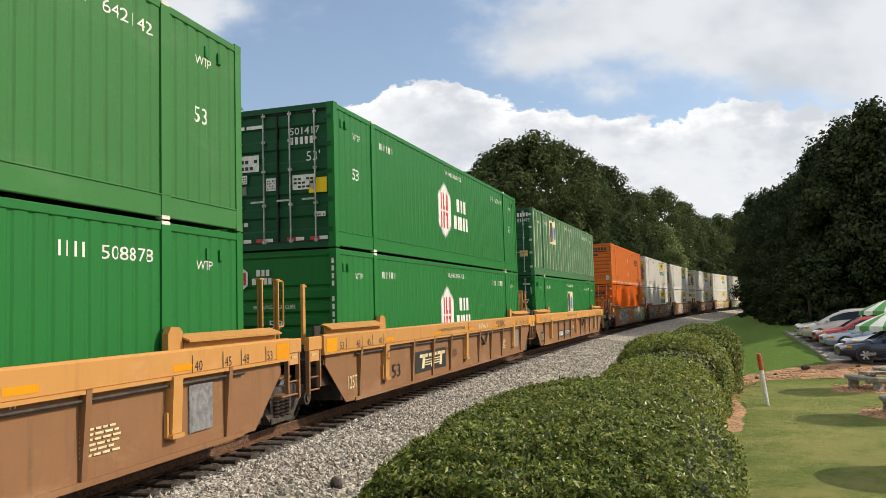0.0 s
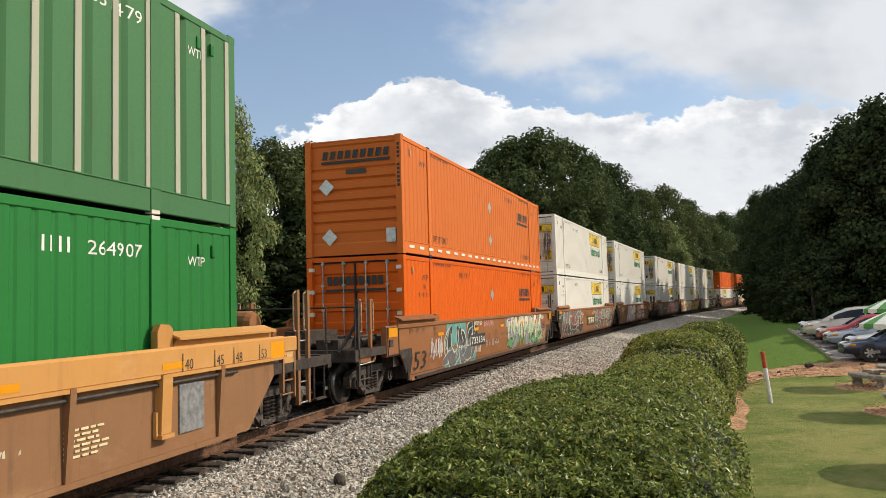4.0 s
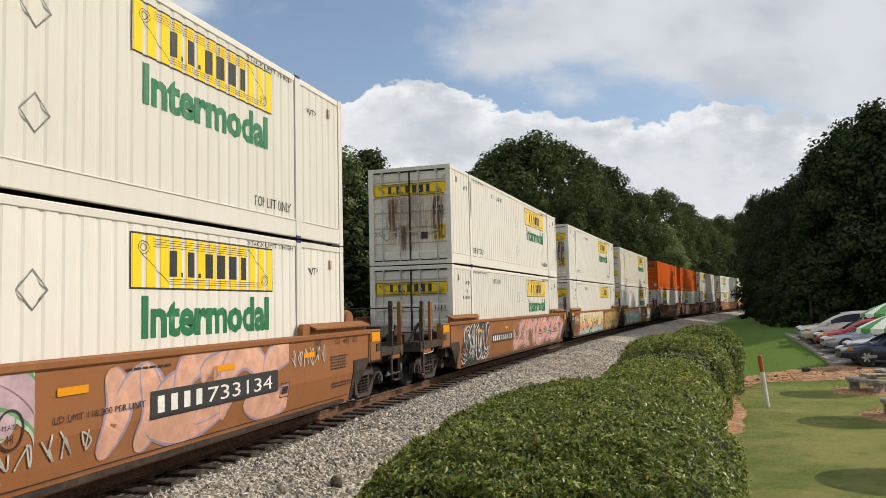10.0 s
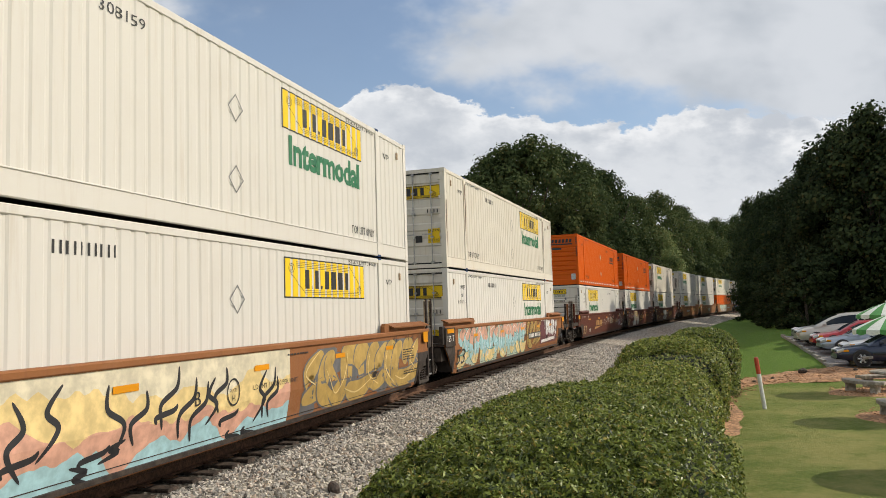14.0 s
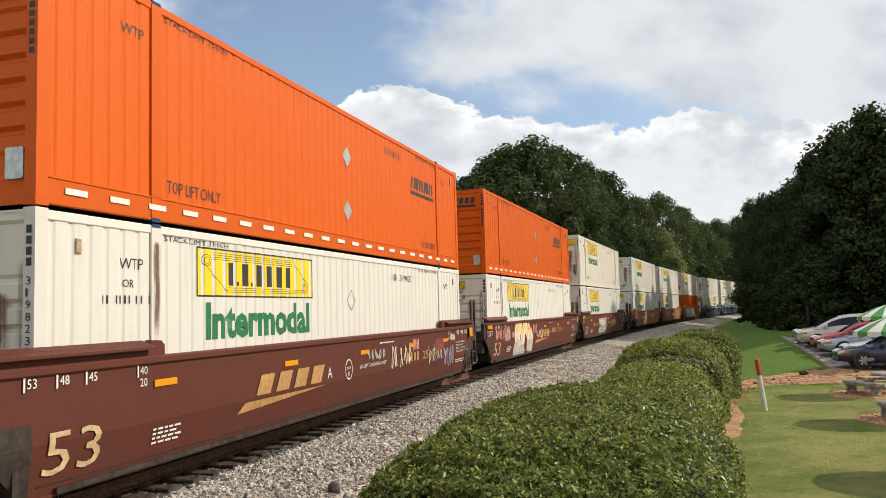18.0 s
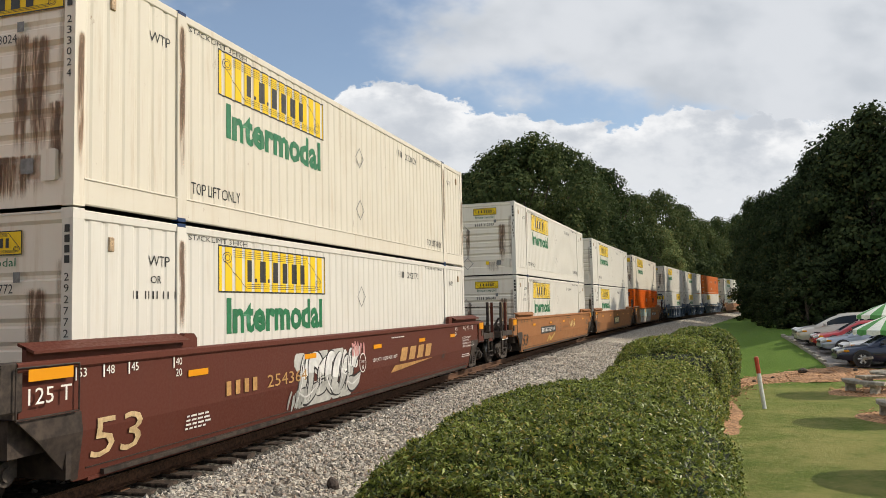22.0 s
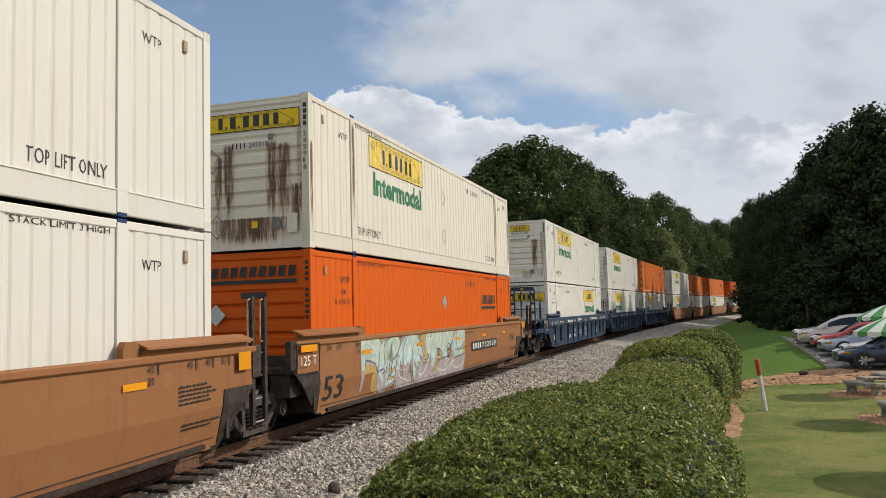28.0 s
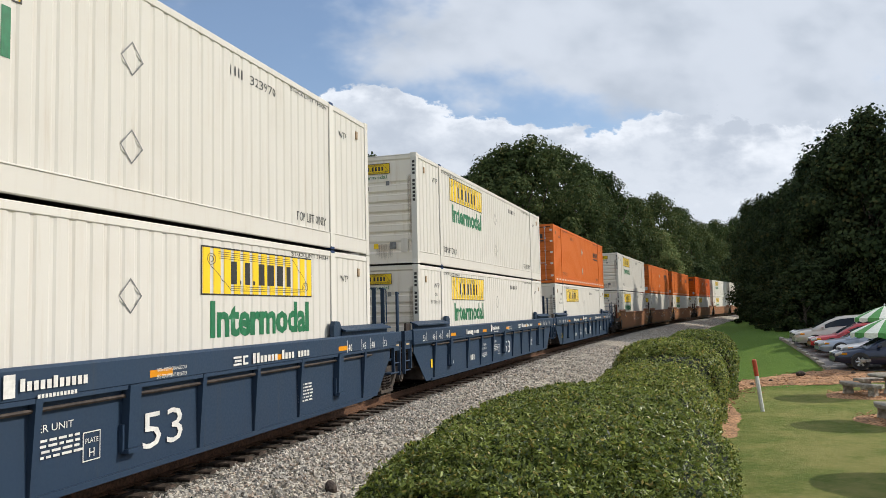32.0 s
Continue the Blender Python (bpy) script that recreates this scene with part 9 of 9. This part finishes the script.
UNITS = {i: ob for ob, i, z in MOVED if z == 0.0}
for i, (car_, _, _) in enumerate(LOADS):
    u = UNITS[i]
    ribbed = CARS[car_][2]
    u["ribs"] = int(ribbed)
    out = 0.067 if ribbed else 0.0
    reflectors(u, (-6.2, -2.89, 0.24, 3.2, 5.88), 1.3 if ribbed else 1.19, out)
    for x in (-8.8, 8.33):
        if not ribbed and ((x < 0 and i % 3 == 0) or (x > 0 and i % 3 == 2)):
            continue
        if ribbed and car_ == "tan":
            car_mark(u, "endreflt", patch(0.44, 0.26), M["amber"], -9.06 if x < 0 else 8.66, 1.24, "reflector", "amber reflector", 0.067)
        elif x < 0:
            car_mark(u, "endrefl", patch(0.6, 0.12), M["amber"], x - 0.1, 1.38, "reflector", "amber reflector", 0.05)
        else:
            car_mark(u, "endrefl2", patch(0.36, 0.26), M["amber"], x + 0.1, 1.24, "reflector", "amber reflector", 0.05)
    if i > 20:
        continue
    ink = {"tan": "black", "brown": "black", "ochre": "black", "maroon": "letter", "navy": "letter", "umber": "letter"}[car_]
    if not ribbed:
        scale_marks(u, ink, True)
        scale_marks(u, ink, False)
        if car_ == "maroon":
            for k, (tx, w) in enumerate((("NO. 24 BRAKE BEAMS", 0.92), ("38 INCH WHEELS", 0.72), ("SPRG 7 OC D-5 7 IC D-6", 1.2), ("SPRG 2 OC B-353 2 IC B-354", 1.25))):
                sign(u, tx, 0.055, ink, 7.1, 1.1 - 0.085 * k, w)
        else:
            small_print(u, ink, 7.0, 1.12, 5, 0.8, i)
        small_print(u, ink, 7.1, 0.62, 2, 0.9, i + 40)
        small_print(u, ink, 1.3, 1.36, 1, 0.9, i + 80)
        if car_ != "umber":
            sign(u, "53", 0.46, "buff" if car_ == "maroon" else ink, -7.92, 0.45, 0.82)
        rim_mark(u, i, ink, -0.35, 0.95, 0.17)
        if car_ in ("maroon", "brown"):
            car_mark(u, "latch", lambda: bars([(0, 0, 0.3, 0.012), (0, 0.22, 0.3, 0.012), (0, 0.012, 0.012, 0.208), (0.288, 0.012, 0.012, 0.208), (0.05, 0.05, 0.2, 0.12)]), M["iron"], 5.05, 0.62, "latch_plate", "small framed latch plate")
        sign(u, "LD LMT 118,200 PER UNIT", 0.075, ink, 0.2, 0.92, 1.45)
        sign(u, "ABC"[i % 3], 0.2, ink, -1.3, 0.86)
        if i % 3:
            # the framed panel at the near end
            if car_ == "brown":
                part("end_panel", once("endpanel", lambda: Shape().box((-8.62, FACE_Y - 0.045, 1.27), (0.84, 0.012, 0.5)).mesh("end_panel", M["iron"])), None, u, "dark framed end panel")
            part("frame", once("endframe", lambda: Shape().path([(-9.04, FACE_Y - 0.05, 1.02), (-8.2, FACE_Y - 0.05, 1.02), (-8.2, FACE_Y - 0.05, 1.52), (-9.04, FACE_Y - 0.05, 1.52), (-9.04, FACE_Y - 0.05, 1.02)], 0.01, 5).mesh("frame", M["iron"])), None, u)
        if i % 3:
            sign(u, "125 T", 0.17, "letter", -8.9, 1.15, 0.58, 0.05)
        part("seam", once("bodyseam", lambda: Shape().box((0, FACE_Y + bend(0.36), 0.36), (15.9, 0.01, 0.012)).mesh("seam", M["iron"])), None, u)
    else:
        for x, tx in ((-8.5, "53"), (-7.75, "48"), (-7.22, "45"), (-6.62, "40"), (6.35, "40"), (7.1, "45"), (7.6, "48"), (8.35, "53")):
            sign(u, tx, 0.14, ink, x, 1.27, 0.0, 0.067)
            car_mark(u, ("tick", ink), patch(0.022, 0.24), M[ink], x + (0.27 if x < 0 else -0.06), 1.24, "tick", "", 0.067)
        if car_ == "navy":
            car_mark(u, "yellowtag", patch(0.13, 0.22), M["yellow"], -7.75, 0.55, "sticker", "yellow sticker")
        else:
            if i == 2:
                car_mark(u, "weightpanel", patch(0.46, 0.42), M["iron"], -8.04, 0.4, "panel", "dark panel with pale lettering")
            sign(u, "125T", 0.26, "cream", -8.02, 0.48, 0.42, 0.003)
        if car_ == "navy":
            sign(u, "53", 0.44, ink, 0.2, 0.46, 0.8)
        small_print(u, "cream" if car_ == "tan" else ink, 4.3, 0.8, 6, 0.62, i)
        small_print(u, ink, -1.5, 0.8, 4, 0.7, i + 50)

u = UNITS
# tan car
for i in (0, 1, 2):
    sign(u[i], "52,500 LBS MAX GROSS WT CONTAINER", 0.085, "black", -2.6, 1.36, 2.4, 0.067)
    sign(u[i], "NON-INTERCHANGE CAR", 0.06, "black", -2.3, 0.86, 0.8)
rim_mark(u[2], 0, "black", 2.3, 0.6, 0.17)
rim_mark(u[0], 0, "letter", 3.4, 1.3, 0.08)
dark_panel(u[2], -4.3, 0.42, 1.1, 0.32, 4)
dark_panel(u[2], -2.85, 0.42, 1.2, 0.32, 0, "729709")
striped_panel(u[1], -4.25, 0.44, 2.4)
sign(u[1], "53", 0.3, "black", -5.72, 0.48, 0.5)
sign(u[1], "C", 0.2, "black", -6.27, 0.92, 0.0, 0.112)
for k, (x, z, w, h, c) in enumerate([(-5.5, 1.28, 1.6, 0.2, "black"), (1.3, 1.28, 1.5, 0.18, "cream"), (-1.2, 0.45, 0.7, 0.5, "cream"), (3.0, 0.4, 0.8, 0.4, "cream"), (-3.4, 1.25, 0.6, 0.2, "white")]):
    scrawl(u[2], x, z, w, h, c, 200 + k, 6, 0.02)
sign(u[1], "ISBK", 0.21, "black", 3.45, 1.28, 1.25, 0.067)
scrawl(u[1], 1.2, 1.3, 1.2, 0.16, "cream", 211, 5, 0.02, 0.067)
# brown cars
graffiti(u[3], -5.6, -2.7, 0.34, 1.45, 3, "teal", "cream", ["grey", "black"], "sky", 301, 0.3, "dark sprayed letters with pale edges")
dark_panel(u[3], -3.3, 0.74, 1.6, 0.34, 0, "733134")
graffiti(u[3], 1.3, 6.9, 0.36, 1.5, 7, "lilac", "black", ["green", "pale_green", "cream", "green", "pale_green"], "cream", 302, 0.22, "green and cream sprayed letters on lilac")
for k, (x, z, w, h, c) in enumerate([(-2.9, 1.33, 0.9, 0.16, "cream"), (-1.9, 1.25, 1.3, 0.22, "pink"), (-1.6, 0.62, 1.6, 0.24, "silver"), (0.9, 1.15, 0.6, 0.3, "white"), (-2.8, 0.5, 0.7, 0.25, "cream"), (7.0, 1.25, 0.5, 0.2, "cream"), (6.9, 0.4, 0.9, 0.5, "cream"), (-6.8, 0.6, 1.0, 0.6, "white")]):
    scrawl(u[3], x, z, w, h, c, 320 + k, 6, 0.025)
graffiti(u[4], -8.0, -2.8, 0.32, 1.48, 4, "red", "cream", ["black", "grey"], "cream", 401, 0.36, "dark sprayed letters edged in cream on red")
striped_panel(u[4], -1.42, 0.6)
graffiti(u[4], 1.2, 8.0, 0.34, 1.45, 7, "red", "cream", ["black", "grey", "black"], "cream", 402, 0.26, "dark sprayed letters edged in cream on red")
scrawl(u[4], -2.3, 1.0, 1.5, 0.35, "black", 403, 6)
scrawl(u[4], 0.6, 1.2, 0.8, 0.25, "silver", 404, 6)
loop_tag(u[5], [(-6.45, 0.34), (-6.25, 0.42), (-6.0, 0.7), (-5.95, 1.12), (-5.4, 1.18), (-5.05, 1.36), (-4.9, 1.12), (-4.5, 1.0), (-4.42, 0.75), (-4.62, 0.55), (-4.6, 0.38)], "black", 0.1, "black sprayed ring")
for tx, x, z, w in (("MEME", -5.78, 0.92, 0.78), ("VANISH", -5.85, 0.66, 1.08), ("2014", -5.72, 0.4, 0.7)):
    sign(u[5], tx, 0.17, "black", x, z, w)
scrawl(u[5], -5.7, 1.14, 0.6, 0.12, "black", 502, 6, 0.028)
graffiti(u[5], -4.3, -0.2, 0.3, 1.45, 3, "cream", "green", ["mauve"], "mauve", 503, 0.3, "mauve sprayed letters with green edges", "mint")
graffiti(u[5], 0.6, 5.2, 0.4, 1.45, 3, "", "lilac", ["rose"], "", 504, 0.3, "faded sprayed letters with lilac edges")
dark_panel(u[5], 1.75, 0.74, 3.2, 0.34, 4, "733134")
for k, (x, z, w, h, c) in enumerate([(-7.2, 1.0, 0.9, 0.45, "cream"), (-0.8, 0.55, 1.6, 0.3, "silver"), (5.4, 1.05, 1.4, 0.35, "silver"), (-1.2, 0.95, 0.7, 0.2, "white")]):
    scrawl(u[5], x, z, w, h, c, 520 + k, 6)
graffiti(u[6], -7.6, -5.0, 0.28, 1.45, 4, "black", "white", ["black"], "white", 601, 0.16, "black and white sprayed letters")
dark_panel(u[6], -4.6, 0.78, 2.8, 0.28, 4, "766113")
graffiti(u[6], -1.5, 8.0, 0.36, 1.4, 6, "", "black", ["pink"], "white", 602, 0.3, "large pink sprayed letters with black outline", "mint")
mural(u[7], -6.4, 1.4, [("sky", LOW_Z + 0.03), ("rose", 0.5), ("yellow", 0.85), ("cream", 1.18)], "black", 701, "peach, yellow and pale blue mural with loose dark lines")
graffiti(u[7], 2.0, 8.0, 0.36, 1.35, 5, "grey", "grey", ["ochre"], "yellow", 702, 0.34, "rounded ochre sprayed letters on dark grey")
scrawl(u[7], -7.9, 1.0, 1.2, 0.35, "white", 703, 5, 0.03)
graffiti(u[8], -7.6, 0.9, 0.36, 1.45, 8, "mint", "teal", ["yellow", "sky", "rose"], "white", 801, 0.28, "pale green and yellow sprayed letters")
graffiti(u[8], 1.2, 3.8, 0.4, 1.5, 3, "", "black", ["ochre"], "red", 802, 0.22, "hollow black sprayed letters")
dark_panel(u[8], 1.5, 0.78, 2.3, 0.24, 8)
car_mark(u[8], "redblock", patch(3.7, 0.98), spray("wine", SPRAY["wine"]), 3.85, 0.46, "paint_patch", "dark red roller-painted block", -0.008)
graffiti(u[8], 4.0, 7.5, 0.72, 1.45, 5, "", "wine", ["white"], "", 803, 0.2, "white roller-painted letters")
car_mark(u[8], "whitebar", lambda: Shape().add([(0, 0, 0), (3.0, 0, 0.06), (3.0, 0, 0.2), (0, 0, 0.13)], [(0, 1, 2, 3)]), spray("white", SPRAY["white"]), 4.1, 0.5, "paint_patch", "white roller-painted bar")
# maroon cars
swoosh(u[9], -4.3, 0.62)
swoosh(u[10], -1.55, 0.6)
swoosh(u[11], 1.3, 0.62)
for k, (i, x, z, w, h, c) in enumerate([(9, 0.6, 1.05, 1.0, 0.22, "silver"), (9, 1.9, 0.75, 1.4, 0.6, "cream"), (9, 3.4, 1.1, 0.5, 0.3, "pink"), (9, 4.6, 0.7, 1.6, 0.5, "silver"), (9, 6.6, 1.2, 0.4, 0.2, "cream"), (9, 6.0, 0.5, 0.9, 0.6, "lilac"), (10, -7.0, 0.95, 0.9, 0.45, "pink"), (10, -6.2, 0.85, 0.5, 0.6, "silver"),
                                        (10, -2.0, 1.0, 0.8, 0.4, "pink"), (11, -0.9, 1.1, 0.7, 0.3, "pink"), (11, -3.4, 0.35, 0.6, 0.4, "silver")]):
    scrawl(u[i], x, z, w, h, c, 900 + k, 5, 0.04)
dark_bars = {9: (3.0, 0.86), 10: (2.0, 0.92), 11: (-5.3, 0.84)}
for i, (x, z) in dark_bars.items():
    car_mark(u[i], "goldcode", lambda: bars([(0.24 * k, 0, 0.12, 0.2) for k in range(4)]), M["gold"], x, z)
    sign(u[i], "254364", 0.2, "gold", x + 1.15, z, 1.35)
car_mark(u[9], "redpatch", patch(0.75, 0.3), spray("red", SPRAY["red"]), 5.2, 1.0, "paint_patch", "dark red repaint patch")
graffiti(u[10], -5.0, -2.1, 0.34, 1.42, 3, "", "pink", ["silver", "cream", "yellow"], "", 1001, 0.38, "cream sprayed letters outlined in pink")
for k, (x, z, w, h) in enumerate([(-7.7, 1.0, 0.75, 0.3), (-6.5, 0.9, 0.55, 0.35), (-5.4, 0.98, 0.2, 0.2)]):
    scrawl(u[10], x, z, w, h, "pink", 1010 + k, 4, 0.1)
graffiti(u[11], -3.1, -0.6, 0.42, 1.25, 4, "silver", "black", ["silver", "white"], "white", 1101, 0.2, "silver sprayed letters outlined in black")
for i in (9, 10, 11):
    small_print(u[i], "letter", -6.2, 0.66, 4, 0.6, 990 + i)
# orange-brown cars
dark_panel(u[12], -4.7, 0.8, 3.1, 0.3, 4, "732939")
striped_panel(u[13], -1.2, 0.6)
graffiti(u[14], -6.1, 1.1, 0.3, 1.45, 5, "ochre", "grey", ["dove", "sky_pale", "mint"], "white", 1401, 0.46, "pale mint and lilac bubble letters with dark outline", "dove")
dark_panel(u[14], 1.95, 0.8, 3.1, 0.28, 4, "732939")
scrawl(u[12], 2.0, 0.9, 1.6, 0.3, "yellow", 1210, 4, 0.06)
loop_tag(u[12], [(-3.2, 0.42), (-2.9, 0.62), (-2.4, 0.5), (-1.7, 0.75)], "ochre", 0.16, "faded ochre overspray")
scrawl(u[14], -8.2, 1.58, 1.4, 0.15, "cream", 1410, 8, 0.02)
# navy cars: pale bars for names along the top chord
for i in (15, 16, 17):
    car_mark(u[i], "namea", lambda: bars([(0, 0, 0.09, 0.15), (0.12, 0, 0.09, 0.1), (0.24, 0, 0.09, 0.1), (0.36, 0, 0.07, 0.1), (0.46, 0, 0.12, 0.1), (0.6, -0.04, 0.1, 0.14), (0.76, 0, 0.03, 0.03), (0.84, 0, 0.1, 0.1), (0.98, 0, 0.1, 0.1), (1.12, 0, 0.2, 0.1)]), M["letter"], -4.75, 1.3, "lettering", "white bars", 0.085)
    car_mark(u[i], "nameb", lambda: bars([(0.0, -0.05, 0.14, 0.22)] + [(0.2 + 0.085 * k, 0, 0.06, 0.12 if k in (0, 5) else 0.09) for k in range(11)] + [(0.42 + 0.05 * k, -0.09, 0.035, 0.04) for k in range(11)]), M["letter"], -1.95, 1.34, "lettering", "white bars", 0.085)
    car_mark(u[i], "namec", lambda: bars([(0, 0.1, 0.22, 0.03), (0.03, 0.05, 0.19, 0.03), (0, 0.0, 0.22, 0.03), (0.27, 0.0, 0.04, 0.13), (0.31, 0.0, 0.1, 0.03), (0.31, 0.1, 0.1, 0.03)] + [(0.55 + 0.115 * k, 0, 0.08, 0.15 if k in (0, 1, 8, 12) else 0.1) for k in range(17) if k not in (7, 12)]), M["letter"], 2.1, 1.3, "lettering", "white bars", 0.085)
    sign(u[i], "PER UNIT", 0.075, "letter", -1.5, 0.9, 0.56)
    sign(u[i], "LMT 116,500", 0.075, "letter", -2.95, 0.86, 0.7)
    sign(u[i], "WT 138,300", 0.075, "letter", -2.9, 0.74, 0.66)
    car_mark(u[i], "navycode", lambda: bars([(0.16 * k, 0, 0.09, 0.16) for k in range(3)]), M["letter"], -4.1, 0.5, "lettering")
    sign(u[i], "74249", 0.16, "letter", -2.9, 0.5, 0.7)
    car_mark(u[i], "plateframe", lambda: bars([(0, 0, 0.27, 0.012), (0, 0.3, 0.27, 0.012), (0, 0, 0.012, 0.3), (0.26, 0, 0.012, 0.31)]), M["letter"], -0.8, 0.5, "ring_mark")
    sign(u[i], "PLATE", 0.055, "letter", -0.76, 0.69, 0.2)
    sign(u[i], "H", 0.1, "letter", -0.7, 0.54)
    sign(u[i], "NON-INTERCHANGE CAR", 0.045, "letter", 0.35, 1.36, 0.62, 0.085)
    sign(u[i], "SEE EQUIPMENT REGISTER", 0.045, "letter", 0.35, 1.28, 0.62, 0.085)
    sign(u[i], "A", 0.13, "letter", -5.9, 0.5)



def gone(t):
    """How far the train has come at t seconds."""
    sway = np.interp(t, (1, 2, 3), (0, 0.2, 0))
    return 9.80523 * t + 0.0039107 * t * t - 0.0003292 * t ** 3 + sway


BOX_SHIFT = {9: 0.17, 15: 0.12}  # boxes that do not stand in the middle of their well


def train_pose(i, t, z):
    sc = STARTS[i] + LONG / 2 - gone(t) + (BOX_SHIFT.get(i, 0.0) if z else 0.0)
    ax, ay = on_line(sc - 9.75)
    bx, by = on_line(sc + 9.75)
    return pose((ax + bx) / 2, (ay + by) / 2, z, 0, 0, math.degrees(math.atan2(by - ay, bx - ax)))


def motions():
    for ob, i, z in MOVED:
        walk(ob, [(t, train_pose(i, t, z)) for t in np.linspace(0, 32, 33)])
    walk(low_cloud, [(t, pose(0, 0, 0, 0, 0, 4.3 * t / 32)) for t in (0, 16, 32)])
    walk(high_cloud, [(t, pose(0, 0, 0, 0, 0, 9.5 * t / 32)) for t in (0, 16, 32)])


motions()
